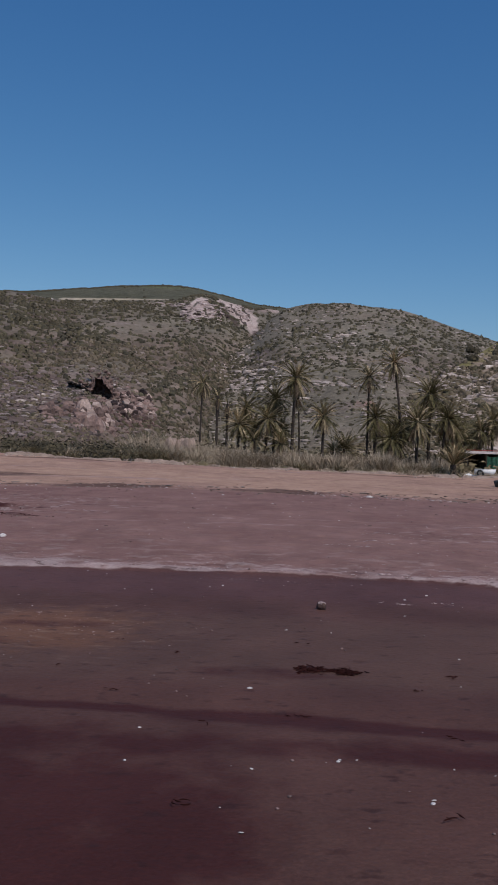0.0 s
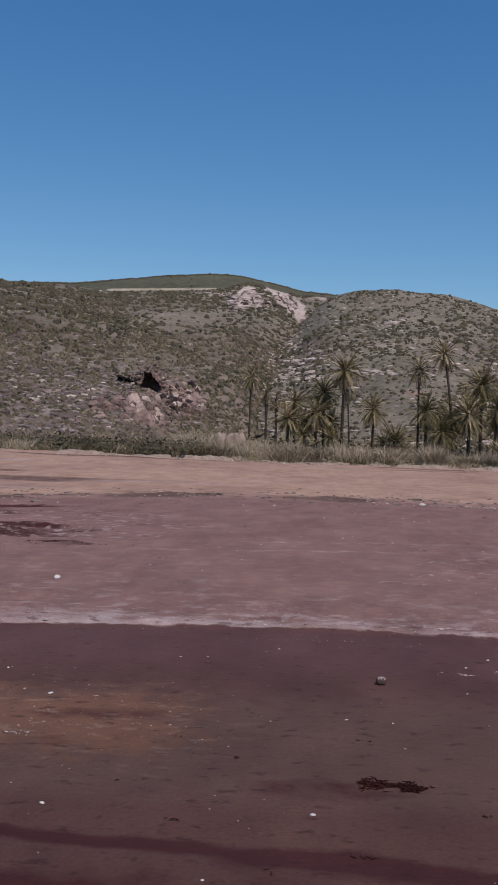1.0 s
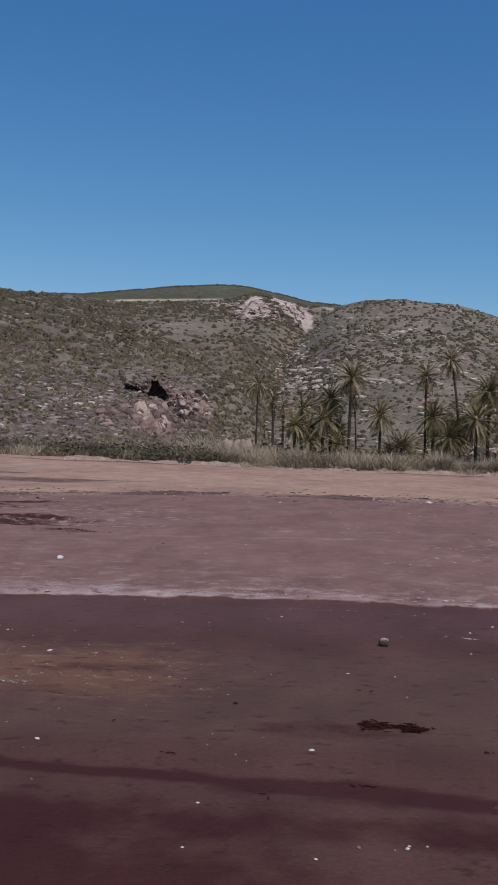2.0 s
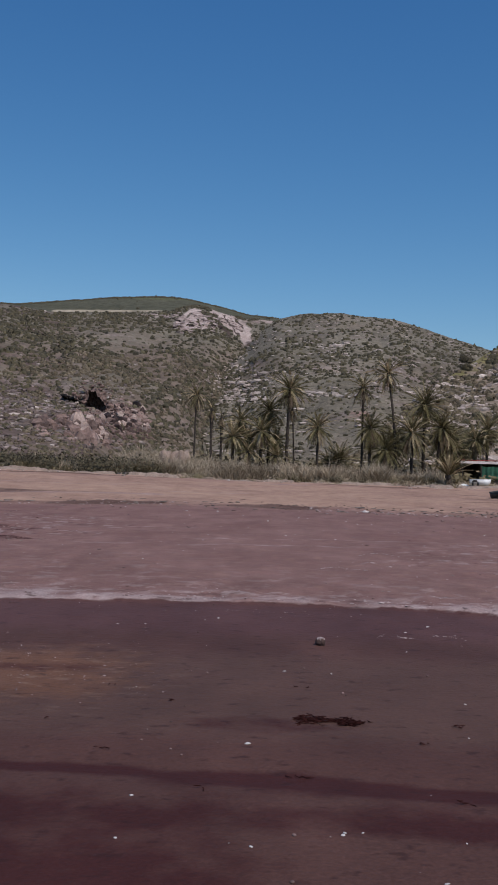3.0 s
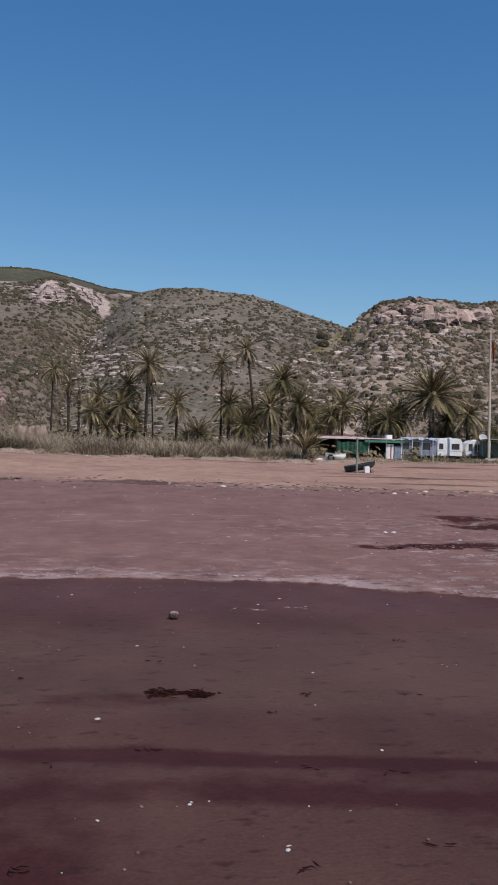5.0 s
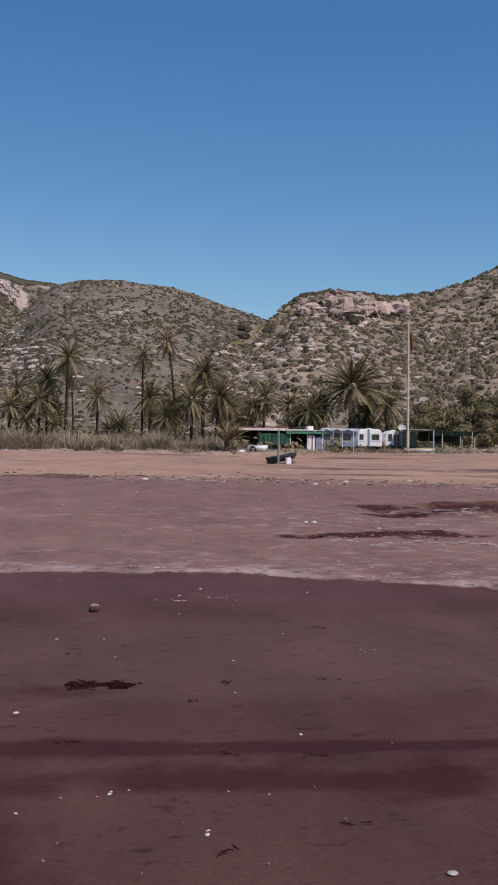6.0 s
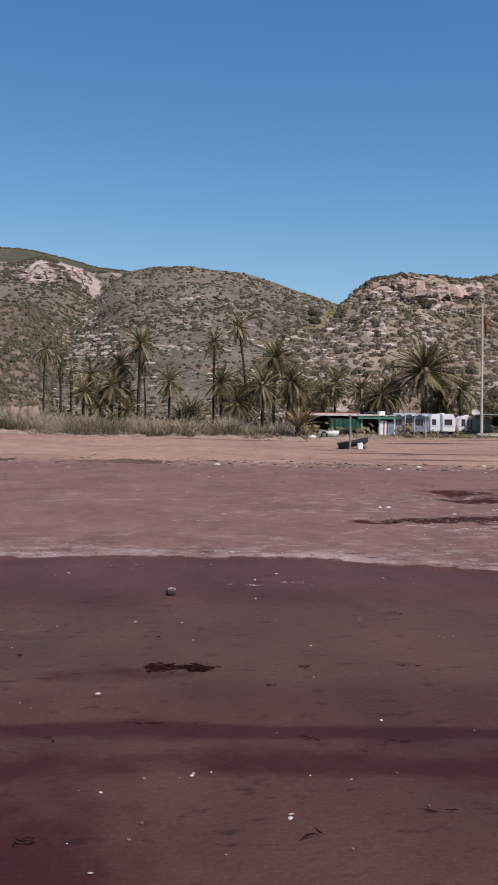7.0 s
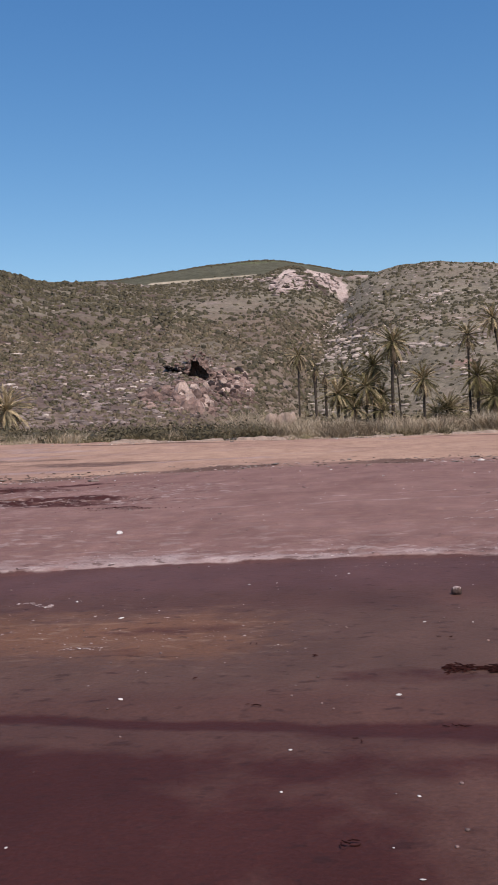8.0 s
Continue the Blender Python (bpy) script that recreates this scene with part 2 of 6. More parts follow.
M_SCAR = shade("landslip_rock", [(0.3, (0.26, 0.185, 0.16)), (0.5, (0.38, 0.29, 0.26)), (0.7, (0.52, 0.42, 0.38))], scale=0.3, fine=0.2, bump=0.5, island=0.2)
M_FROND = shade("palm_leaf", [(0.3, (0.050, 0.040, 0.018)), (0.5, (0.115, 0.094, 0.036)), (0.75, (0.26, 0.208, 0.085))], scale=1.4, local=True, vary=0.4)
# straw-pale copy of the palm leaf, with sunlit highlights put into its colour
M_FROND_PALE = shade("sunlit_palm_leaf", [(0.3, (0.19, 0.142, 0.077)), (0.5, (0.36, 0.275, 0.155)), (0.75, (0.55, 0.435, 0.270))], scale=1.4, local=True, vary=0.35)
M_FROND_DEAD = shade("dead_palm_leaf", [(0.3, (0.085, 0.058, 0.035)), (0.55, (0.17, 0.12, 0.075)), (0.75, (0.25, 0.18, 0.115))], scale=1.4, local=True, vary=0.4)
M_TRUNK = shade("palm_trunk", [(0.3, (0.028, 0.020, 0.015)), (0.6, (0.06, 0.044, 0.033)), (0.8, (0.10, 0.078, 0.06))], scale=5, local=True, bump=0.8, bump_scale=18)
M_FLAKE = shade("salt_crusted_sand", [(0.3, (0.27, 0.19, 0.17)), (0.7, (0.45, 0.35, 0.325))], scale=20, island=0.3)
M_SHELL = shade("bleached_shell", [(0.3, (0.36, 0.31, 0.28)), (0.7, (0.60, 0.55, 0.51))], scale=40, rough=0.6, vary=0.15)
M_PEBBLE = shade("grey_pebble", [(0.3, (0.085, 0.048, 0.042)), (0.7, (0.20, 0.130, 0.115))], scale=30, bump=0.3, vary=0.45)
M_STONE = shade("brown_stone", [(0.35, (0.035, 0.018, 0.015)), (0.7, (0.11, 0.065, 0.052))], scale=22, bump=0.4)
M_WEED = shade("dried_seaweed", [(0.3, (0.018, 0.006, 0.005)), (0.7, (0.052, 0.016, 0.013))], scale=40, bump=0.4, vary=0.3, spec=0.05)
M_WRACK = shade("brown_wrack", [(0.3, (0.05, 0.030, 0.025)), (0.7, (0.12, 0.080, 0.064))], scale=10, bump=0.4, island=0.4)
M_WOOD = shade("driftwood", [(0.3, (0.13, 0.095, 0.075)), (0.7, (0.30, 0.24, 0.20))], scale=8, stretch=(1, 6, 6), bump=0.4, vary=0.35)


# ---- mesh helpers ----
def part(name, bm, material, parent=None, label="", smooth_faces=False):
    """Links a bmesh as one mesh object under a thing or a part."""
    me = bpy.data.meshes.new(name)
    bm.to_mesh(me)
    bm.free()
    me.materials.append(material)
    if smooth_faces:
        me.polygons.foreach_set("use_smooth", [True] * len(me.polygons))
    ob = new(name, me)
    ob.parent = parent
    return tagged(ob, label)


def raw(name, verts, faces, material, parent=None, smooth_faces=False):
    """A mesh from computed vertices and faces."""
    me = bpy.data.meshes.new(name)
    me.from_pydata(np.asarray(verts).tolist(), [], faces if isinstance(faces, list) else np.asarray(faces).tolist())
    me.materials.append(material)
    if smooth_faces:
        me.polygons.foreach_set("use_smooth", [True] * len(me.polygons))
    ob = new(name, me)
    ob.parent = parent
    return ob


def thing(name, x, y, z, label, category, turn=0.0, group="", kind=""):
    ob = new(name)
    ob.empty_display_size = 0.2
    ob.matrix_world = pose(x, y, z, 0, 0, turn)
    return tagged(ob, label, category, group, kind)


def box(bm, x0, x1, y0, y1, z0, z1, bevel=0.0, turn=None):
    made = bmesh.ops.create_cube(bm, size=1.0)["verts"]
    bmesh.ops.scale(bm, vec=(x1 - x0, y1 - y0, z1 - z0), verts=made)
    if bevel:
        edges = list({e for v in made for e in v.link_edges})
        res = bmesh.ops.bevel(bm, geom=edges, offset=bevel, segments=2, affect="EDGES", profile=0.6)
        made = list({v for f in res["faces"] for v in f.verts} | {v for v in made if v.is_valid})
    if turn is not None:
        bmesh.ops.transform(bm, matrix=turn, verts=made)
    bmesh.ops.translate(bm, vec=((x0 + x1) / 2, (y0 + y1) / 2, (z0 + z1) / 2), verts=made)
    return bm


def tube(bm, points, radii, sides=8, cap=True):
    """A tapered tube along points."""
    pts = [Vector(p) for p in points]
    rings = []
    for k, p in enumerate(pts):
        d = (pts[min(k + 1, len(pts) - 1)] - pts[max(k - 1, 0)]).normalized()
        side = d.orthogonal().normalized() if abs(d.z) < 0.9 else d.cross(Vector((0, 1, 0))).normalized()
        up = d.cross(side)
        rings.append([bm.verts.new(p + (side * math.cos(a) + up * math.sin(a)) * radii[k]) for a in (2 * math.pi * i / sides for i in range(sides))])
    for a, b in zip(rings, rings[1:]):
        for i in range(sides):
            bm.faces.new((a[i], a[(i + 1) % sides], b[(i + 1) % sides], b[i]))
    if cap:
        bm.faces.new(rings[0][::-1]), bm.faces.new(rings[-1])
    return bm


# ---- beach ----
def edge_height(x):
    return np.interp(x, [-60, -40, -25, -12, 0, 11, 18, 30, 45, 70], [1.5, 1.1, 0.62, 0.36, 0.12, 0.04, 0.0, 0.2, 0.30, 0.5])


def wet_line(x):
    return np.interp(x, [-14, -8, -4.6, -3.7, -1.5, 0.0, 1.5, 2.4, 3.3, 4.1, 4.8, 7, 14], [7.7, 9.3, 10.85, 11.3, 11.44, 11.52, 11.5, 11.26, 10.67, 10.15, 9.8, 8.9, 7.5])


def tan_line(x):
    return np.interp(x, [-30, -12.7, -9.5, -5, 0, 4.5, 9, 11, 15, 40], [25, 32.5, 35.5, 38, 38, 36.5, 35, 33.5, 31, 24])


def hollow(x, y, cx, cy, rx, ry, seed):
    """Mask of a ragged patch, 1 inside."""
    w = np.sqrt(((x - cx) / rx) ** 2 + ((y - cy) / ry) ** 2) + 0.6 * fbm(x * 0.42, y * 0.95, 4, seed)
    return 1 - smooth(w, 0.75, 1.05)


def band_dark(x, y):
    """Darker drift bands of heavy sand close to the water."""
    c1 = 5.18 - 0.10 * x + 0.10 * fbm(x * 0.8, 0.0 * x, 3, 41)
    c2 = 4.66 - 0.14 * x + 0.14 * fbm(x * 0.7, 0.0 * x + 4, 3, 43)
    ragged = 0.75 + 0.5 * fbm(x * 1.2, y * 3.5, 4, 47)
    m = 1.15 * np.exp(-((y - c1) / 0.10) ** 2) * ragged + 0.7 * np.exp(-((y - c2) / 0.2) ** 2) * smooth(fbm(x * 0.5, y * 0.6, 2, 45) + 0.3 * x, -0.5, 0.4) * ragged
    m = m + 0.45 * np.exp(-((y - 0.5 * (c1 + c2)) / 0.34) ** 2) * smooth(x, -0.2, 0.8) * ragged
    m = m + 1.25 * smooth(-x - 0.16 * (y - 3), -0.7, 0.6) * (1 - smooth(y, 4.5, 5.2)) * (0.7 + 0.55 * fbm(x * 1.1, y * 1.6, 4, 46))
    m = m + 0.5 * smooth(fbm(x * 0.55, y * 1.3, 4, 48), 0.15, 0.6) * (1 - smooth(y, 8, 10.5))
    return np.clip(m, 0, 1)


def sand_z(x, y):
    x, y = np.asarray(x, float), np.asarray(y, float)
    far = edge_height(x)
    z = far * smooth(y, 30, 92) + smooth(y, 92, 118) * np.where(x < 17, 0.9, 0.45) * smooth(y, 92, 100)
    z = z + smooth(np.abs(x), 60, 220) * smooth(y, 60, 160) * 1.0
    near = 1 - smooth(y, 40, 70)
    z = z + near * 0.012 * fbm(x * 0.9, y * 1.5, 4, 3) * smooth(y, 1, 3)
    z = z - 0.02 * np.exp(-((y - (5.22 - 0.10 * x)) / 0.2) ** 2) * near
    dry = smooth(y - wet_line(x), -0.06, 0.10)
    z = z + 0.045 * dry * near + 0.025 * dry * near * fbm(x * 1.3, y * 2.2, 4, 9) + 0.035 * dry * (1 - smooth(y, 15, 20)) * np.clip(fbm(x * 4.2, y * 3.2, 3, 10) - 0.05, 0, 1)
    ridge = np.exp(-((y - tan_line(x) - 0.8 * fbm(x * 0.3, 0 * x, 3, 5)) / 0.5) ** 2)
    z = z + 0.10 * ridge * (0.6 + fbm(x * 0.5, y * 0.2, 3, 6)) + 0.10 * smooth(y, 36, 45) * fbm(x * 0.16, y * 0.55, 4, 7) + 0.16 * smooth(y, 45, 60) * fbm(x * 0.05, y * 0.14, 3, 11)
    z = z + 0.22 * smooth(y, 84, 92) * (1 - smooth(y, 93, 98)) * fbm(x * 0.16, y * 0.35, 3, 8)
    for cx, cy, rx, ry, s in HOLLOWS:
        m = hollow(x, y, cx, cy, rx, ry, s)
        z = z + m * (-0.04 + 0.15 * fbm(x * 0.8, y * 1.7, 4, s + 3))
    return z


HOLLOWS = [(8.6, 21.2, 2.6, 2.2, 60), (5.6, 15.4, 2.0, 0.8, 61), (-7.2, 22.3, 2.6, 1.8, 62), (-10.5, 28.5, 3.2, 2.4, 63), (12.5, 22.0, 2.8, 3.0, 64), (-5.4, 19.6, 0.9, 0.6, 65)]


def spread(lo, hi, focus_lo, focus_hi, fine, grow, grow_back):
    """Grid lines that are fine between two marks and widen outward."""
    vals = list(np.arange(focus_lo, focus_hi, fine))
    v, s = vals[-1], fine
    while v < hi:
        s *= grow
        v += s
        vals.append(v)
    v, s, left = focus_lo, fine, []
    while v > lo:
        s *= grow_back
        v -= s
        left.append(v)
    return np.array(left[::-1] + vals)


def grid_faces(nx, ny):
    idx = np.arange(nx * ny).reshape(ny, nx)
    return np.stack([idx[:-1, :-1], idx[:-1, 1:], idx[1:, 1:], idx[1:, :-1]], -1).reshape(-1, 4)


def store(ob, **masks):
    for key, value in masks.items():
        at = ob.data.attributes.new(key, "FLOAT", "POINT")
        at.data.foreach_set("value", np.clip(np.asarray(value, float), 0, 1).ravel().astype(np.float32))


def build_ground():
    xs = spread(-2500, 2500, -4.6, 4.6, 0.075, 1.05, 1.05)
    ys = spread(-1500, 4000, 2.6, 17.0, 0.07, 1.018, 1.15)
    X, Y = np.meshgrid(xs, ys)
    Z = sand_z(X, Y)
    ob = raw("ground", np.stack([X, Y, Z], -1).reshape(-1, 3), grid_faces(len(xs), len(ys)), M_SAND, smooth_faces=True)
    wl_ = wet_line(X) + 0.045 * fbm(X * 1.1, Y * 0, 4, 21)
    wet = 1 - smooth(Y - wl_, -0.03, 0.05)
    damp = np.clip(0.5 - (Y - wl_) / 1.0, 0, 1)
    salt = np.exp(-np.clip(Y - wl_, 0, 99) / 0.75) * smooth(Y - wl_, -0.5, -0.3) * (0.62 + 0.5 * fbm(X * 2.6, Y * 1.6, 4, 22) + 0.6 * fbm(X * 1.1, Y * 6.5, 3, 42))
    salt = salt + (1 - wet) * 0.25 * smooth(fbm(X * 2.2, Y * 1.1, 5, 23), 0.15, 0.7) * (1 - smooth(Y, 15, 21))
    salt = salt + 0.16 * smooth(fbm(X * 1.2, Y * 0.5, 5, 24), 0.25, 0.7) * smooth(Y, 13, 15) * (1 - smooth(Y, 26, 33))
    salt = salt + 0.18 * smooth(-X, -1.0, 3.5) * (1 - wet) * (1 - smooth(Y, 20, 30)) * (0.7 + 0.6 * fbm(X * 0.5, Y * 0.35, 4, 40))
    tl = tan_line(X) + 1.2 * fbm(X * 0.3, Y * 0, 4, 25)
    tan_ = smooth(Y - tl, -2.5, 3.5) * (0.75 + 0.4 * fbm(X * 0.2, Y * 0.12, 4, 26))
    veg = 90.5 + 2.2 * fbm(X * 0.2, Y * 0, 3, 27)
    soil = smooth(Y - veg, 0, 3)
    rust = smooth(-X, 0.1, 1.8) * np.exp(-((Y - 7.5 + 0.05 * X) / 1.05) ** 2) * (0.80 + 0.5 * fbm(X * 0.8, Y * 1.6, 4, 28))
    dark = band_dark(X, Y) * wet
    # the hollows take the dark sand colour in ragged streaks
    hol = 0 * X
    for cx, cy, rx, ry, s in HOLLOWS:
        hol = np.maximum(hol, hollow(X, Y, cx, cy, rx, ry, s) * (0.66 + 0.95 * fbm(X * 0.45, Y * 1.5, 4, s + 5)))
    dark = np.maximum(dark, hol * 0.9)
    far_ = np.log(np.clip(Y, 5, 400))
    seam = smooth(fbm(X * 0.085 + 0.3 * fbm(X * 0.2, Y * 0.1, 2, 37), 15 * far_, 4, 29), 0.24, 0.46) * smooth(Y - tl, -4, 0) * (1 - smooth(Y, 82, 92))
    drift = 0.8 * seam * (0.75 + 0.5 * fbm(X * 0.3, Y * 0.4, 3, 30))
    salt = salt + 0.55 * smooth(fbm(X * 0.07, 13 * far_, 4, 34), 0.15, 0.45) * smooth(Y - tl, 2, 8) * (1 - soil)
    drift = np.maximum(drift, 1.0 * np.exp(-((Y - tl - 0.4) / 1.7) ** 2) * smooth(fbm(X * 0.35, Y * 0.6, 4, 31), -0.2, 0.3))
    rut = 86.5 + 1.2 * fbm(X * 0.05, X * 0, 2, 38)
    drift = np.maximum(drift, 0.95 * np.exp(-((Y - rut) / 1.0) ** 2) * smooth(fbm(X * 0.12, X * 0 + 3, 3, 39), -0.15, 0.3))
    pale_rut = np.exp(-((Y - rut + 2.6) / 0.8) ** 2) * smooth(X, 8, 16) * smooth(fbm(X * 0.1, X * 0 + 7, 3, 49), -0.3, 0.1)
    salt = np.maximum(salt, 0.8 * pale_rut)
    plum = wet * smooth(Y, 8.6, 10.2) * 0.75
    brown = wet * (smooth(Y, 5.4, 6.3) * (1 - smooth(Y, 7.8, 9.4)) * 0.7 + 0.35 * (1 - smooth(Y, 4.0, 4.5)) * smooth(fbm(X * 0.7, Y * 0.9, 3, 44), -0.3, 0.3))
    rust = np.maximum(rust, 0.85 * hollow(X, Y, 11.6, 22.2, 3.0, 1.8, 70) * (0.75 + 0.5 * fbm(X * 0.8, Y * 1.6, 3, 74)))
    rust = np.maximum(rust, 0.55 * hollow(X, Y, -8.5, 23.2, 2.6, 1.0, 71))
    crust = np.exp(-np.clip(Y - wl_, 0, 99) / 1.6) * (1 - wet) + 0.2 * (1 - wet) * (1 - smooth(Y, 26, 34)) * smooth(fbm(X * 0.3, Y * 0.16, 3, 36), -0.1, 0.5)
    crust = np.maximum(crust, 0.6 * hollow(X, Y, 8.0, 17.5, 6.0, 5.0, 72))
    crust = np.maximum(crust, 0.8 * hollow(X, Y, -8.0, 24.0, 5.0, 5.0, 73))
    crust = np.maximum(crust, 0.62 * smooth(-X, -0.5, 2.5) * (1 - wet) * (1 - smooth(Y, 14, 20)) * (0.6 + 0.6 * fbm(X * 0.7, Y * 0.5, 3, 50)))
    for off in (0.0, 1.7):
        line = 19.3 + off + 0.16 * (X + 1.5) + 0.25 * fbm(X * 0.2, X * 0, 2, 33)
        line = line + 0.12 * fbm(X * 1.3, X * 0, 3, 35)
        salt = np.maximum(salt, 0.58 * (0.7 + 0.4 * fbm(X * 0.9, Y * 0.8, 3, 32)) * np.exp(-((Y - line) / 0.24) ** 2) * smooth(X, -4.5, -3.0) * (1 - smooth(X, 3.0, 5.0)))
    store(ob, wet=damp, salt=salt, tan=tan_, soil=soil, rust=rust, dark=dark, drift=drift, plum=plum, brown=brown, crust=crust)
    return tagged(ob, "flat beach of wet dark iron-red sand drying to mauve and tan", "beach", kind="structure")


build_ground()


# ---- hills ----
def rounded(a, xs, ys, width):
    """Piecewise profile with softened corners."""
    k = np.linspace(-1.5, 1.5, 13)
    w = np.exp(-k * k)
    return sum(np.interp(a + width * kk, xs, ys) * ww for kk, ww in zip(k, w)) / w.sum()


class Slope:
    """A hillside between a foot line and a crest line, both given by bearing (x over y)."""

    def __init__(self, crest, foot, nu, nv, rough, seed, curve=0.95, soft=0.006):
        self.c, self.f, self.rough, self.seed, self.curve, self.soft = np.array(crest, float), np.array(foot, float), rough, seed, curve, soft
        self.nu, self.nv = nu, nv
        self.lo, self.hi = self.c[0, 0], self.c[-1, 0]

    def at(self, u, v):
        """Points at bearing fraction u and height fraction v (beyond 1 lies the far side)."""
        a = self.lo + (self.hi - self.lo) * np.asarray(u, float)
        v = np.asarray(v, float)
        yc = rounded(a, self.c[:, 0], self.c[:, 1], 0.01)
        zc = 1.6 + yc * rounded(a, self.c[:, 0], self.c[:, 2], self.soft)
        yf = rounded(a, self.f[:, 0], self.f[:, 1], 0.012)
        zf = rounded(a, self.f[:, 0], self.f[:, 2], 0.012)
        y = yf + (yc - yf) * v
        x = a * y
        up = np.clip(v, 0, 1) ** self.curve
        z = zf + (zc - zf) * up - np.clip(v - 1, 0, 9) * 0.9 * (yc - yf)
        body = smooth(v, 0, 0.08) * (1 - 0.75 * smooth(v, 0.75, 1.0))
        gully = np.abs(fbm(x / 26 + 3, y / 70, 3, self.seed)) - 0.3
        z = z + body * self.rough * (2.6 * gully + 0.9 * fbm(x / 9, y / 12, 4, self.seed + 5) + 0.35 * fbm(x / 2.2, y / 3, 3, self.seed + 9))
        z = z + self.rough * 0.22 * fbm(x / 3.0, y / 9.0, 3, self.seed + 13) * smooth(v, 0.8, 1.0)
        return x, y, z

    def mesh(self, name, material, label, masks, focus=None):
        u = np.linspace(0, 1, self.nu) if focus is None else (np.concatenate([np.arange(a, b, d) for a, b, d in focus] + [[self.hi]]) - self.lo) / (self.hi - self.lo)
        v = np.concatenate([np.linspace(-0.06, 1, self.nv), [1.04, 1.1, 1.25]])
        U, V = np.meshgrid(u, v)
        x, y, z = self.at(U, V)
        ob = raw(name, np.stack([x, y, z], -1).reshape(-1, 3), grid_faces(len(u), len(v)), material, smooth_faces=True)
        store(ob, **masks(x / y, (z - 1.6) / y, x, y, z))
        return tagged(ob, label, "hill", kind="structure")


FAR = Slope([(-0.60, 640, 0.150), (-0.42, 640, 0.152), (-0.335, 640, 0.1580), (-0.259, 640, 0.1568), (-0.214, 640, 0.1612), (-0.161, 640, 0.1658), (-0.125, 640, 0.1674),
             (-0.095, 640, 0.1672), (-0.053, 640, 0.1582), (-0.031, 640, 0.1518), (0.0025, 640, 0.1488), (0.06, 640, 0.14)],
            [(-0.6, 430, 40), (0.06, 430, 50)], 260, 60, 0.8, 100, soft=0.009)
LEFT = Slope([(-0.70, 220, 0.27), (-0.55, 240, 0.235), (-0.44, 270, 0.195), (-0.3817, 300, 0.176), (-0.3577, 310, 0.1674), (-0.3349, 320, 0.1602),
              (-0.27, 350, 0.1560), (-0.217, 380, 0.149), (-0.14, 400, 0.1525), (-0.105, 405, 0.1545), (-0.092, 408, 0.1572), (-0.079, 410, 0.1588), (-0.068, 411, 0.1572), (-0.05, 415, 0.1518), (-0.03, 420, 0.1478), (-0.005, 420, 0.1470), (0.03, 420, 0.135), (0.10, 420, 0.12)],
             [(-0.70, 100, 1.5), (-0.35, 108, 1.3), (-0.2, 118, 1.4), (-0.1, 150, 1.6), (-0.03, 210, 5), (0.1, 230, 8)], 420, 270, 1.3, 120)
DOME = Slope([(-0.17, 240, 0.006), (-0.13, 250, 0.036), (-0.10, 258, 0.060), (-0.075, 270, 0.080), (-0.05, 290, 0.097), (-0.034, 314, 0.110), (-0.026, 325, 0.120), (-0.018, 330, 0.131), (0.0025, 335, 0.1478),
              (0.0305, 340, 0.1536), (0.0663, 340, 0.1552), (0.1231, 340, 0.1503), (0.1737, 335, 0.1345), (0.209, 330, 0.1244), (0.25, 325, 0.112), (0.32, 320, 0.095)],
             [(-0.17, 180, 1.3), (-0.05, 165, 1.6), (0.1, 150, 1.6), (0.32, 160, 2)], 330, 160, 1.0, 140)
RIGHT = Slope([(0.085, 138, 0.012), (0.117, 146, 0.045), (0.145, 158, 0.073), (0.19, 178, 0.105), (0.2232, 190, 0.1255), (0.236, 194, 0.138), (0.2503, 198, 0.1492), (0.2822, 204, 0.1555), (0.317, 210, 0.1549),
               (0.3542, 216, 0.1517), (0.3918, 222, 0.158), (0.4363, 230, 0.1707), (0.4683, 236, 0.1873), (0.6, 250, 0.24), (0.8, 250, 0.29)],
              [(0.085, 126, 1.2), (0.3, 126, 1.2), (0.8, 110, 1.2)], 330, 170, 1.0, 160, soft=0.004)


def slope_masks(seed, grass_amount, rock_amount, extra=None):
    def masks(a, e, x, y, z):
        m = dict(grass=grass_amount + 0.55 * fbm(x / 30, y / 40, 4, seed), rock=rock_amount + 0.75 * fbm(x / 6, y / 9 + z / 2.5, 4, seed + 1),
                 scar=0 * a, red=0 * a, gully=0 * a, earth=0 * a)
        if extra:
            extra(m, a, e, x, y, z)
        return m
    return masks


def along(a, e, line, width):
    """Soft mask round a line of (bearing, elevation) points, 1 on the line."""
    best = np.full(np.shape(a), 9.0)
    for (a0, e0), (a1, e1) in zip(line, line[1:]):
        t = np.clip(((a - a0) * (a1 - a0) + (e - e0) * (e1 - e0)) / ((a1 - a0) ** 2 + (e1 - e0) ** 2), 0, 1)
        best = np.minimum(best, np.hypot(a - a0 - t * (a1 - a0), e - e0 - t * (e1 - e0)))
    return np.exp(-(best / width) ** 2)


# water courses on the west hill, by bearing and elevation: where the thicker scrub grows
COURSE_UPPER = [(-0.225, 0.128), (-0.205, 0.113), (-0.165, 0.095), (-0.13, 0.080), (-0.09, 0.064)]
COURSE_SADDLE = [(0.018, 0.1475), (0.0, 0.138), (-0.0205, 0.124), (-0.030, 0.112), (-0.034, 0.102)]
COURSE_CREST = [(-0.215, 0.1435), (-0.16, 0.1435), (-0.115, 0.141)]


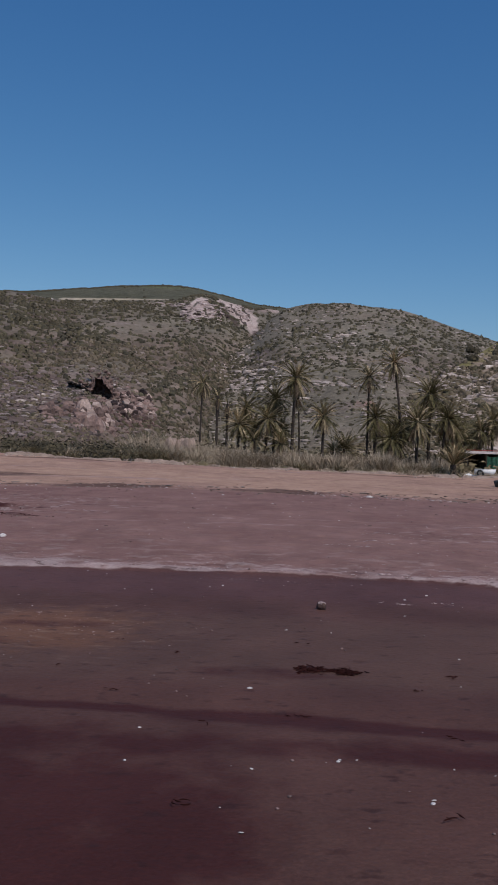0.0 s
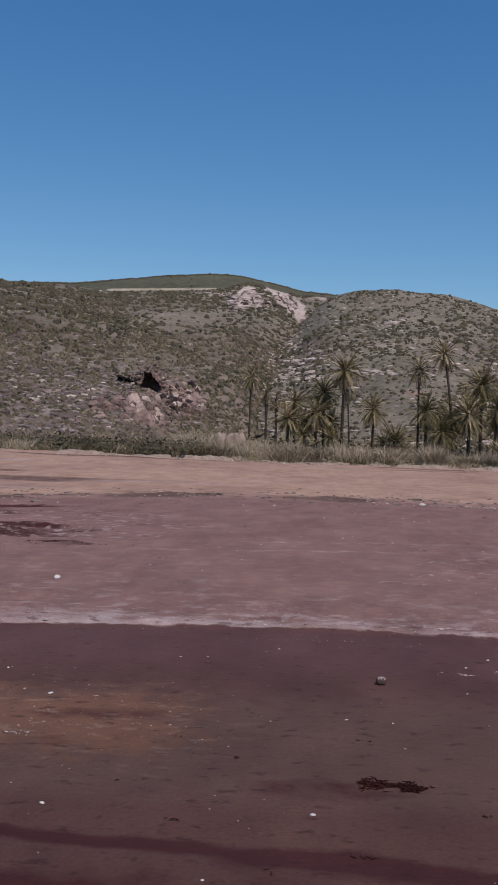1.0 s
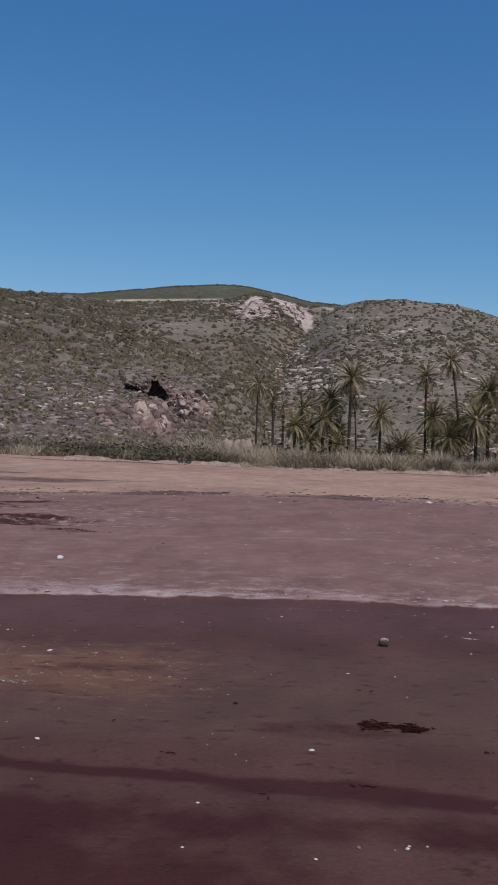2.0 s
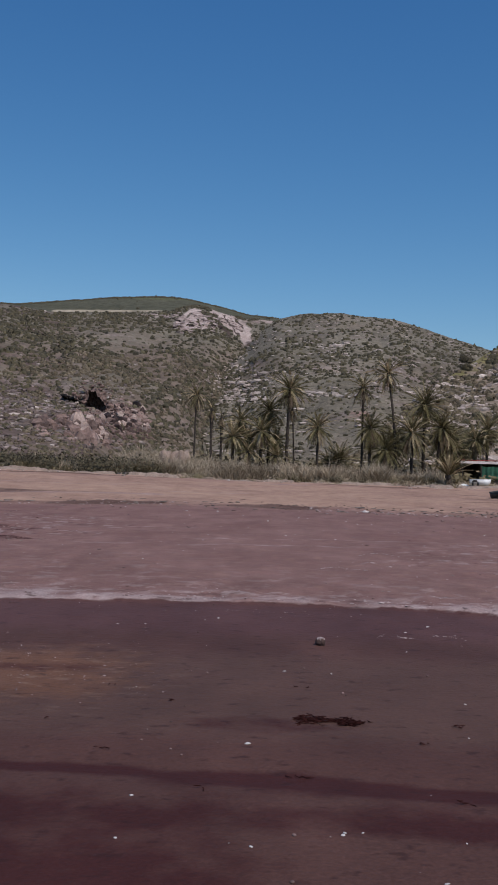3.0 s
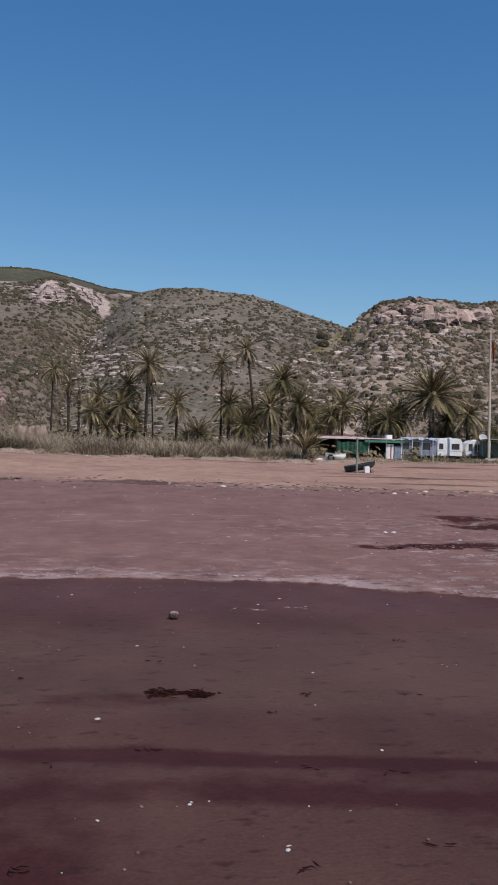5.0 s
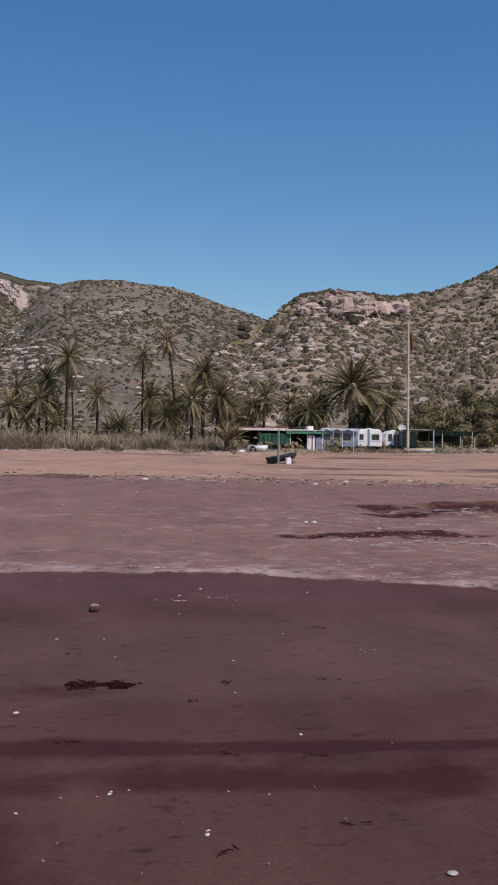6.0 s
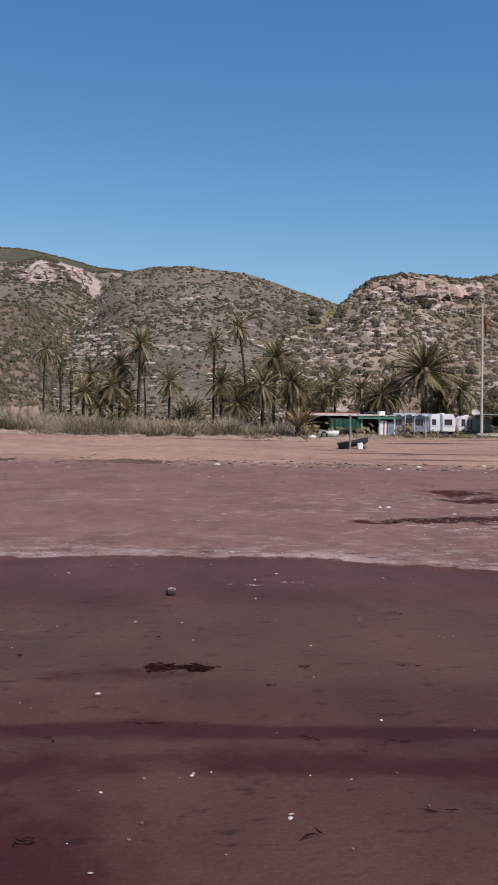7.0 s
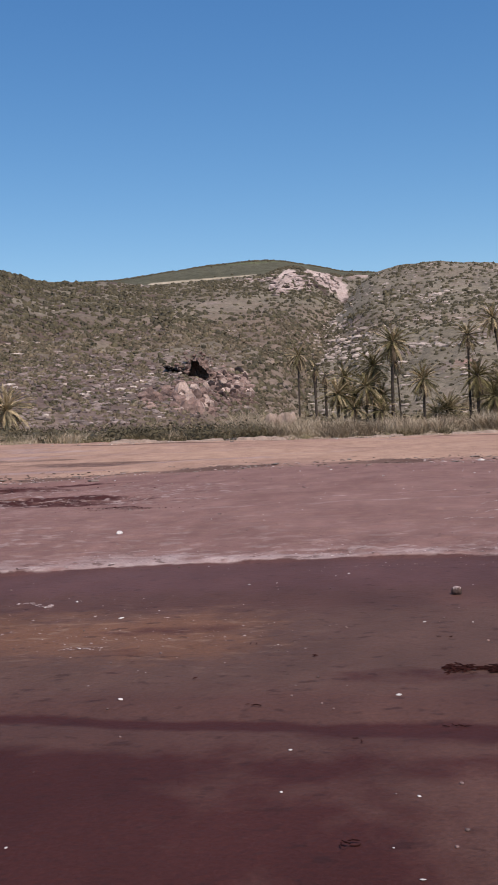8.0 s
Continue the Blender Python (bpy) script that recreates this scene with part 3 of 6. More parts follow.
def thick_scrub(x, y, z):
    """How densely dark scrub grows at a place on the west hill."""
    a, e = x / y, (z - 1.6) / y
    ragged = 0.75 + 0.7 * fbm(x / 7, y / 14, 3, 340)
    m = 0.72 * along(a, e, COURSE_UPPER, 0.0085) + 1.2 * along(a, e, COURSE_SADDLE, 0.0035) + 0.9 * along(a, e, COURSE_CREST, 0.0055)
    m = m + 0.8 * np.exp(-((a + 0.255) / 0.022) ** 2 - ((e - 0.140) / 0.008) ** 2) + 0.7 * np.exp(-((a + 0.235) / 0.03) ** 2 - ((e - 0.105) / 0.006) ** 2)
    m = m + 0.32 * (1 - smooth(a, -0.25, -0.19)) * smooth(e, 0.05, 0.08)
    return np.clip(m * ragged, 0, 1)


def stony_foot(x, y, z):
    """1 on the stony lower slope of the west hill, round the old adit and beyond it."""
    a, e = x / y, (z - 1.6) / y
    return (1 - smooth(a, -0.20, -0.12)) * (1 - smooth(e, 0.066, 0.088))


def left_extra(m, a, e, x, y, z):
    # pale landslip: a fan of bare rock under the crest, slanting chutes beside it, and a ledge running off; its clefts
    # and furrows are dark colour standing in for scrub and shaded relief
    n = 0.0022 * fbm(a * 260, e * 320, 4, 200)
    aa, ee = a + n, e + 0.7 * n
    left = np.interp(ee, [0.1345, 0.1375, 0.147, 0.1562], [-0.107, -0.104, -0.0964, -0.0850])
    right = np.interp(ee, [0.1345, 0.140, 0.150, 0.1562], [-0.055, -0.062, -0.072, -0.0755])
    fan = smooth(aa - left, -0.0008, 0.0012) * smooth(right - aa, -0.0008, 0.0016) * smooth(ee, 0.1350, 0.1375) * (1 - smooth(ee, 0.1555, 0.1570))
    cleft = along(aa, ee, [(-0.0960, 0.1385), (-0.0912, 0.1445), (-0.0858, 0.1505)], 0.0013) + along(aa, ee, [(-0.0806, 0.1417), (-0.0729, 0.1468), (-0.0703, 0.1517)], 0.0014)
    cleft = cleft + along(aa, ee, [(-0.078, 0.1455), (-0.066, 0.1450)], 0.0010) + along(aa, ee, [(-0.074, 0.1400), (-0.060, 0.1395)], 0.0011)
    cleft = np.clip(cleft + 0.35 * smooth(fbm(a * 330, e * 700, 3, 201), 0.25, 0.5), 0, 1)
    chutes = along(aa, ee, [(-0.0600, 0.1545), (-0.0492, 0.1439), (-0.0391, 0.1347)], 0.0034) + 1.1 * along(aa, ee, [(-0.0490, 0.1530), (-0.0368, 0.1376), (-0.0275, 0.1245)], 0.0040)
    chutes = np.clip(np.maximum(chutes, 0.9 * along(aa, ee, [(-0.0345, 0.1440), (-0.0265, 0.1352), (-0.0258, 0.1262)], 0.0030)), 0, 1)
    furrow = along(aa, ee, [(-0.0610, 0.1480), (-0.0510, 0.1370), (-0.0438, 0.1305)], 0.0030) + along(aa, ee, [(-0.0510, 0.1500), (-0.0425, 0.1390), (-0.0350, 0.1300)], 0.0012) + along(aa, ee, [(-0.0400, 0.1480), (-0.0321, 0.1380)], 0.0011)
    ledge = 0.75 * along(aa, ee, [(-0.0310, 0.1440), (-0.0078, 0.1452), (0.0140, 0.1462)], 0.0024) * smooth(fbm(a * 160, e * 420, 3, 207), -0.35, 0.15)
    side = 0.8 * along(aa, ee, [(-0.138, 0.1490), (-0.118, 0.1478), (-0.100, 0.1470)], 0.0011) * smooth(fbm(a * 200, e * 300, 3, 206), -0.2, 0.2)
    m["scar"] = np.clip(np.maximum(np.maximum(fan * (1 - 0.78 * cleft), chutes * (1 - 0.5 * np.clip(furrow, 0, 1))), np.maximum(ledge, side)), 0, 1)
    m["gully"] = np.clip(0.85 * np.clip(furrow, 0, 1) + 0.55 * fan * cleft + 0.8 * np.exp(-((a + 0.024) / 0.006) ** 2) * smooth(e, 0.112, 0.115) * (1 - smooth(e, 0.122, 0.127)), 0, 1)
    m["grass"] = m["grass"] + 0.35 * smooth(e, 0.10, 0.14)
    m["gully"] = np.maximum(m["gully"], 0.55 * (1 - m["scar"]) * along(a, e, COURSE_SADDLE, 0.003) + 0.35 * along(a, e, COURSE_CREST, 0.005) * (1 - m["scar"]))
    m["rock"] = m["rock"] + 0.45 * np.exp(-((a + 0.042) / 0.03) ** 2 - ((e - 0.085) / 0.014) ** 2)
    # rocky lower slope, reddish round the mine adit
    low = smooth(-a, 0.05, 0.12) * (1 - smooth(e, 0.055, 0.085))
    m["rock"] = m["rock"] + 0.28 * low
    m["grass"] = m["grass"] - 0.40 * low
    m["earth"] = np.maximum(stony_foot(x, y, z), 0.75 * (1 - smooth(a, -0.24, -0.15))) * (0.6 + 0.8 * fbm(x / 7, y / 9, 3, 208))
    m["red"] = 0.36 * np.exp(-((a + 0.165) / 0.04) ** 2 - ((e - 0.045) / 0.022) ** 2) * (0.6 + 0.7 * fbm(x / 4, z / 2, 3, 204))


def dome_extra(m, a, e, x, y, z):
    strata = smooth(fbm(a * 30, e * 260, 4, 210), 0.05, 0.45) * np.exp(-((e - 0.088) / 0.022) ** 2)
    m["rock"] = m["rock"] + 0.7 * strata + 0.4 * np.exp(-((a - 0.075) / 0.03) ** 2 - ((e - 0.133) / 0.006) ** 2)
    m["grass"] = m["grass"] + 0.3 * smooth(e, 0.09, 0.12)
    m["red"] = 0.42 * np.exp(-((a - 0.09) / 0.02) ** 2 - ((e - 0.055) / 0.008) ** 2)


def cliff_line(a):
    return 0.1345 + 0.10 * (a - 0.315) + 0.0012 * np.sin(a * 190)


def right_extra(m, a, e, x, y, z):
    cliff = np.exp(-((e - cliff_line(a)) / 0.0045) ** 2) * smooth(a, 0.296, 0.306) * (1 - smooth(a, 0.362, 0.37))
    m["red"] = np.clip(0.6 * cliff + 0.2 * fbm(a * 120, e * 200, 3, 222) * cliff, 0, 1)
    m["rock"] = m["rock"] + 0.15
    m["grass"] = m["grass"] + 0.75 * (1 - smooth(a, 0.20, 0.27)) * smooth(e - np.interp(a, [0.1, 0.145, 0.19, 0.2232], [0.02, 0.073, 0.105, 0.1255]), -0.022, -0.008)


def far_extra(m, a, e, x, y, z):
    m["track"] = 0.95 * np.exp(-((e - 0.1517 - (a + 0.18) * 0.02) / 0.0012) ** 2) * smooth(-a, 0.10, 0.12) * (1 - smooth(-a, 0.22, 0.23))
    m["grass"] = smooth(e, 0.163, 0.1665) + 0.3 * fbm(x / 60, y / 60, 3, 231)


FAR.mesh("hill_far", M_MEADOW, "far green grassy hill with a rounded top", slope_masks(230, 0.0, 0.0, far_extra))
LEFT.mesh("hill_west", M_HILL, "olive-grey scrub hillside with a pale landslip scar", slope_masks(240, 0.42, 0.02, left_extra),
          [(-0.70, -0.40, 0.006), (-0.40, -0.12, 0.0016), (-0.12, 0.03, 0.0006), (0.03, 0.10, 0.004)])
DOME.mesh("hill_middle", M_HILL, "rounded scrub hill with pale rock ledges", slope_masks(250, 0.62, -0.02, dome_extra))
RIGHT.mesh("hill_east", M_HILL_EAST, "steep rocky hill with a pinkish cliff band", slope_masks(260, 0.18, 0.26, right_extra))

rng = np.random.default_rng(7)


def scatter_shrubs(name, slope, count, size, material, label, ulo=0.0, uhi=1.0, vlo=0.01, vhi=1.0, leaves=22, dense=None, core=0.95, leaf=1.05, small_to=0.0):
    """Low shrubs over a slope: each a hummock of many small leaf clumps."""
    u, v = rng.uniform(ulo, uhi, count), rng.uniform(vlo, vhi, count)
    x, y, z = slope.at(u, v)
    if dense is not None:
        keep = rng.uniform(0, 1, count) < dense(x, y, z)
        x, y, z = x[keep], y[keep], z[keep]
    n = len(x)
    r = size * np.exp(np.clip(rng.normal(0, 0.38, n), -0.8, 0.55)) * 0.5
    if small_to:
        r = r * np.clip(y / small_to, 0.45, 1.1)
    verts, base = [], 0
    d = rng.normal(0, 1, (n, leaves, 3))
    d[..., 2] = np.abs(d[..., 2]) * 0.9
    d /= np.linalg.norm(d, axis=-1, keepdims=True)
    centre = d * r[:, None, None] * rng.uniform(0.55, 1.0, (n, leaves, 1)) * np.array([1.15, 1.15, 0.8])
    centre += np.stack([x, y, z - 0.08 * r], -1)[:, None, :]
    side = np.cross(d, rng.normal(0, 1, (n, leaves, 3)))
    side /= np.linalg.norm(side, axis=-1, keepdims=True)
    up = np.cross(d, side) + 0.35 * rng.normal(0, 1, (n, leaves, 3))
    s = (r[:, None, None] * rng.uniform(0.7, 1.5, (n, leaves, 1)) * leaf / leaves ** 0.5)
    quad = np.stack([centre - side * s * 0.7 - up * s * 0.5, centre + side * s * 0.6 - up * s * 0.6, centre + side * s * 0.25 + up * s, centre - side * s * 0.5 + up * s * 0.6], 2)
    # joined core of each hummock
    k = np.arange(6) * math.pi / 3
    ring = np.stack([np.cos(k), np.sin(k), 0 * k], -1)[None] * core * r[:, None, None] * rng.uniform(0.75, 1.1, (n, 6, 1))
    foot = np.stack([x, y, z - 0.3 * r], -1)
    lift = np.zeros((n, 6, 3))
    lift[..., 2] = core * r[:, None] * rng.uniform(0.6, 0.95, (n, 6))
    top = foot + np.stack([0 * r, 0 * r, core * 1.12 * r], -1)
    heart = np.concatenate([foot[:, None] + ring, foot[:, None] + ring * 0.66 + lift, top[:, None]], 1)
    verts = np.concatenate([quad.reshape(-1, 3), heart.reshape(-1, 3)])
    f4 = np.arange(n * leaves * 4).reshape(-1, 4)
    o = n * leaves * 4 + np.arange(n)[:, None] * 13
    sides = [np.concatenate([o + i, o + (i + 1) % 6, o + 6 + (i + 1) % 6, o + 6 + i], 1) for i in range(6)]
    tops = [np.concatenate([o + 6 + i, o + 6 + (i + 1) % 6, o + 12], 1) for i in range(6)]
    faces = f4.tolist() + [q for s_ in sides for q in s_.tolist()] + [q for t_ in tops for q in t_.tolist()]
    ob = raw(name, verts, faces, material)
    ob.data.polygons.foreach_set("use_smooth", [False] * (n * leaves) + [True] * (n * 12))
    return tagged(ob, label, "shrubs", kind="stuff")


def rock_lumps(name, x, y, z, r, material, label, flat=0.6, category="rocks", bed=0.0, small=True):
    """Angular boulders, each a jittered block with cut corners; bed above 0 lengthens them into ledges along the slope."""
    n = len(x)
    base = []
    for sx in (-1, 1):
        for sy in (-1, 1):
            for sz in (-1, 1):
                base += [(sx * 0.92, sy * 0.62, sz * 0.62)] if small else [(sx, sy * 0.45, sz * 0.5), (sx * 0.5, sy, sz * 0.45), (sx * 0.45, sy * 0.5, sz)]
    base += [(0.1, 0, 1.05), (0, -1.05, 0.1), (0, 1.05, -0.1)] if small else []
    bm = bmesh.new()
    vs = [bm.verts.new(p) for p in base]
    bmesh.ops.convex_hull(bm, input=vs)
    bm.verts.ensure_lookup_table()
    bv = np.array([v.co[:] for v in bm.verts])
    bm.verts.index_update()
    bf = [[v.index for v in f.verts] for f in bm.faces]
    bm.free()
    k = len(bv)
    ang = rng.uniform(0, 2 * math.pi, n) if bed == 0 else rng.normal(0, 0.3, n)
    ca, sa = np.cos(ang), np.sin(ang)
    p = bv[None] * (1 + rng.uniform(-0.32, 0.32, (n, k, 3))) * np.stack([r * (1 + bed) * rng.uniform(0.8, 1.6, n), r * rng.uniform(0.7, 1.2, n), r * flat * rng.uniform(0.6, 1.3, n)], -1)[:, None]
    q = np.stack([p[..., 0] * ca[:, None] - p[..., 1] * sa[:, None] + x[:, None], p[..., 0] * sa[:, None] + p[..., 1] * ca[:, None] + y[:, None], p[..., 2] + z[:, None]], -1)
    faces = [[i * k + j for j in f] for i in range(n) for f in bf]
    ob = raw(name, q.reshape(-1, 3), faces, material)
    return tagged(ob, label, category, kind="stuff")


def scatter_rocks(name, slope, count, size, material, label, dense, vlo=0.02, vhi=0.98, ulo=0.0, uhi=1.0, flat=0.6, bed=0.0):
    u, v = rng.uniform(ulo, uhi, count), rng.uniform(vlo, vhi, count)
    x, y, z = slope.at(u, v)
    keep = rng.uniform(0, 1, count) < dense(x, y, z)
    x, y, z = x[keep], y[keep], z[keep]
    return rock_lumps(name, x, y, z, size * 0.5 * np.exp(np.clip(rng.normal(0, 0.4, len(x)), -1, 0.8)), material, label, flat, bed=bed)


def NOSCAR(x, y, z):
    m = dict(grass=0 * x, rock=0 * x)
    left_extra(m, x / y, (z - 1.6) / y, x, y, z)
    return 1.6 * m["scar"] * ((z - 1.6) / y > 0.115)



def spur_crest(x, y, z):
    """1 on the green upper side of the east hill's spur."""
    a, e = x / y, (z - 1.6) / y
    return (1 - smooth(a, 0.20, 0.27)) * smooth(e - np.interp(a, [0.1, 0.145, 0.19, 0.2232], [0.02, 0.073, 0.105, 0.1255]), -0.022, -0.008)


def smooth_flank(x, y, z):
    """1 on the grassy flanks of the west hill where little scrub grows."""
    a, e = x / y, (z - 1.6) / y
    return 0.35 * along(a, e, [(-0.155, 0.088), (-0.115, 0.066), (-0.09, 0.052)], 0.008) + 0.4 * along(a, e, [(-0.17, 0.122), (-0.12, 0.108), (-0.07, 0.112)], 0.010)


scatter_shrubs("hill_shrubs", LEFT, 15000, 0.95, M_SHRUB_WARM, "low tawny scrub dotting the hillside", ulo=0.3, uhi=0.9, vlo=0.0, vhi=0.4, small_to=230.0, leaves=7, core=1.0, dense=lambda x, y, z: 0.50 + 0.45 * fbm(x / 14, y / 18, 3, 300) + 0.5 * fbm(x / 34, y / 50, 2, 306) - 0.5 * smooth_flank(x, y, z) - 0.22 * stony_foot(x, y, z))
scatter_shrubs("hill_shrubs", LEFT, 4500, 1.1, M_SHRUB, "dark scrub scattered on the lower hillside", ulo=0.3, uhi=0.9, vlo=0.0, vhi=0.45, small_to=230.0, leaves=9, core=1.0, dense=lambda x, y, z: 0.34 + 0.6 * fbm(x / 12, y / 16, 3, 314) - 0.5 * smooth_flank(x, y, z) + 0.25 * stony_foot(x, y, z))
scatter_shrubs("hill_shrubs", LEFT, 11500, 1.05, M_SHRUB, "low olive scrub on the upper hillside", ulo=0.3, uhi=0.9, vlo=0.4, vhi=0.99, small_to=230.0, leaves=6, core=1.0, dense=lambda x, y, z: 0.44 + 0.4 * fbm(x / 22, y / 30, 3, 300) + 0.5 * fbm(x / 40, y / 60, 2, 306) - NOSCAR(x, y, z) - 0.4 * smooth_flank(x, y, z))
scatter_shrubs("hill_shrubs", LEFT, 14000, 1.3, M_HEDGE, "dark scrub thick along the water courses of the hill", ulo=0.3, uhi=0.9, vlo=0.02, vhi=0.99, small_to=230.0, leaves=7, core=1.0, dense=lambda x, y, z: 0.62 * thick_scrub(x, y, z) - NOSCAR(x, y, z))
scatter_shrubs("hill_shrubs", LEFT, 420, 1.8, M_HEDGE, "larger dark bushes on the hillside", ulo=0.3, uhi=0.9, vlo=0.05, vhi=0.95, small_to=230.0, leaves=80, core=0.7, leaf=1.2, dense=lambda x, y, z: 0.3 + 1.0 * fbm(x / 22, y / 30, 3, 303) - NOSCAR(x, y, z))
scatter_shrubs("hill_shrubs", DOME, 13500, 0.85, M_SHRUB, "low olive scrub dotting the rounded hill", vhi=0.99, small_to=230.0, leaves=6, core=1.0, dense=lambda x, y, z: 0.46 + 0.45 * fbm(x / 10, y / 14, 3, 301) + 0.5 * fbm(x / 34, y / 50, 2, 307))
scatter_shrubs("hill_shrubs", DOME, 3600, 0.95, M_SHRUB, "dark rounded bushes spaced over the rounded hill", vhi=0.99, small_to=230.0, leaves=8, core=1.0, dense=lambda x, y, z: 0.30 + 0.5 * fbm(x / 30, y / 40, 3, 304))
scatter_shrubs("hill_shrubs", RIGHT, 8000, 0.95, M_SHRUB_WARM, "grey-green scrub on the rocky hill", uhi=0.72, vhi=0.99, leaves=9, core=1.0, dense=lambda x, y, z: 0.50 + 0.5 * fbm(x / 12, y / 16, 3, 302) + 0.4 * fbm(x / 30, y / 40, 2, 308) - 0.25 * spur_crest(x, y, z) + 0.25 * smooth(x / y, 0.32, 0.38))
scatter_shrubs("hill_shrubs", RIGHT, 1300, 1.35, M_SHRUB, "rounded dark bushes on the rocky hill", uhi=0.72, vlo=0.03, vhi=0.985, leaves=26, core=0.95, leaf=1.2, dense=lambda x, y, z: 0.5 + 0.8 * fbm(x / 12, y / 16, 3, 305) - 0.7 * spur_crest(x, y, z))
scatter_shrubs("hill_shrubs", LEFT, 5200, 1.05, M_SHRUB, "olive and brown scrub behind the western palms", ulo=0.66, uhi=0.86, vlo=0.0, vhi=0.4, small_to=210.0, leaves=8, core=1.0, dense=lambda x, y, z: 0.36 * smooth(x / y, -0.145, -0.11) * (1 - smooth(x / y, -0.06, -0.04)) * (1 - smooth((z - 1.6) / y, 0.07, 0.09)) * (0.7 + 0.6 * fbm(x / 8, y / 10, 3, 316)))
scatter_shrubs("hill_shrubs", FAR, 700, 1.6, M_SHRUB, "dark bushes along the far hilltop", vlo=0.55, vhi=1.0, leaves=10, core=1.0, dense=lambda x, y, z: 0.05 + 0.9 * ((z - 1.6) / y > 0.1645))
scatter_shrubs("hill_shrubs", FAR, 2600, 1.1, M_HEDGE, "dark scrub line along the far crest", ulo=0.38, uhi=0.96, vlo=0.975, vhi=1.004, leaves=8, core=1.0)
scatter_shrubs("hill_shrubs", LEFT, 2200, 1.05, M_SHRUB, "dark scrub filling the valley between the hills", ulo=0.68, uhi=0.9, vlo=0.02, vhi=0.75, small_to=230.0, leaves=12, core=1.0, dense=lambda x, y, z: 0.7 * np.exp(-((x / y + 0.055 + 0.5 * ((z - 1.6) / y - 0.09)) / 0.028) ** 2) * smooth((z - 1.6) / y, 0.05, 0.075) * (0.5 + 0.8 * fbm(x / 12, y / 20, 3, 309)))
scatter_shrubs("hill_shrubs", LEFT, 1300, 0.95, M_HEDGE, "dark scrub along the crest above the landslip", ulo=0.76, uhi=0.89, vlo=0.965, vhi=1.0, small_to=230.0, leaves=12, core=1.0, dense=lambda x, y, z: 0.55 - NOSCAR(x, y, z))
scatter_shrubs("hill_shrubs", RIGHT, 230, 0.95, M_HEDGE, "dark bushes along the rocky ridge", ulo=0.19, uhi=0.62, vlo=0.975, vhi=1.0, leaves=40, core=0.9)
scatter_rocks("hill_rocks", LEFT, 15000, 0.42, M_ROCK, "pale weathered rocks strewn on the slope", lambda x, y, z: 0.02 + 0.5 * smooth(fbm(x / 9, z / 3.5, 4, 310), 0.1, 0.5) * ((z - 1.6) / y < 0.1) + 0.08 * stony_foot(x, y, z) - NOSCAR(x, y, z) - 0.5 * smooth_flank(x, y, z), ulo=0.3, uhi=0.9, bed=0.2)
scatter_rocks("hill_rocks", LEFT, 8000, 0.46, M_MAUVEROCK, "mauve-brown stones on the lower slope", lambda x, y, z: 0.6 * stony_foot(x, y, z), vhi=0.4, ulo=0.3, uhi=0.9, flat=0.8, bed=0.1)
scatter_rocks("hill_rocks", LEFT, 3200, 0.62, M_ROCK, "grey rock ledges in the valley head", lambda x, y, z: 1.1 * np.exp(-((x / y + 0.042) / 0.030) ** 2 - (((z - 1.6) / y - 0.085) / 0.013) ** 2), vhi=0.8, ulo=0.7, uhi=0.9, flat=0.8, bed=0.35)
scatter_rocks("hill_rocks", DOME, 3200, 0.66, M_ROCK, "grey rock ledges on the flank above the valley", lambda x, y, z: 1.0 * np.exp(-((x / y + 0.042) / 0.030) ** 2 - (((z - 1.6) / y - 0.080) / 0.014) ** 2), ulo=0.1, uhi=0.42, flat=0.8, bed=0.35)
scatter_shrubs("hill_shrubs", DOME, 2100, 1.05, M_HEDGE, "dark scrub between the ledges above the valley", ulo=0.05, uhi=0.42, small_to=230.0, leaves=8, core=1.0, dense=lambda x, y, z: 0.8 * np.exp(-((x / y + 0.045) / 0.035) ** 2 - (((z - 1.6) / y - 0.078) / 0.022) ** 2))
scatter_rocks("hill_rocks", DOME, 8000, 0.6, M_ROCK, "pale rock ledges on the rounded hill", lambda x, y, z: 0.01 + 1.0 * smooth(fbm(x / 14, z / 2.0, 4, 311), 0.10, 0.45) * (0.12 + np.exp(-(((z - 1.6) / y - 0.078) / 0.026) ** 2)), flat=0.75, bed=0.45)
scatter_rocks("hill_rocks", DOME, 3000, 0.42, M_ROCK, "small pale rocks all over the rounded hill", lambda x, y, z: 0.5 + 0.9 * fbm(x / 5, z / 2.0, 3, 317), flat=0.7, bed=0.5)
scatter_rocks("hill_rocks", RIGHT, 9000, 0.55, M_ROCK, "pale rocks between the scrub", lambda x, y, z: 0.14 + 0.7 * smooth(fbm(x / 6, z / 2.5, 4, 312), 0.05, 0.45) - 0.3 * spur_crest(x, y, z) - 0.3 * smooth(x / y, 0.32, 0.38), uhi=0.72, flat=0.85, bed=0.1)
scatter_rocks("hill_rocks", RIGHT, 700, 0.9, M_ROCK, "larger pale rock faces between the scrub", lambda x, y, z: 0.9 * smooth(fbm(x / 9, z / 3.0, 3, 313), 0.1, 0.45) - 0.5 * spur_crest(x, y, z) - 0.5 * smooth(x / y, 0.32, 0.38), uhi=0.6, vhi=0.86, flat=0.8, bed=0.2)


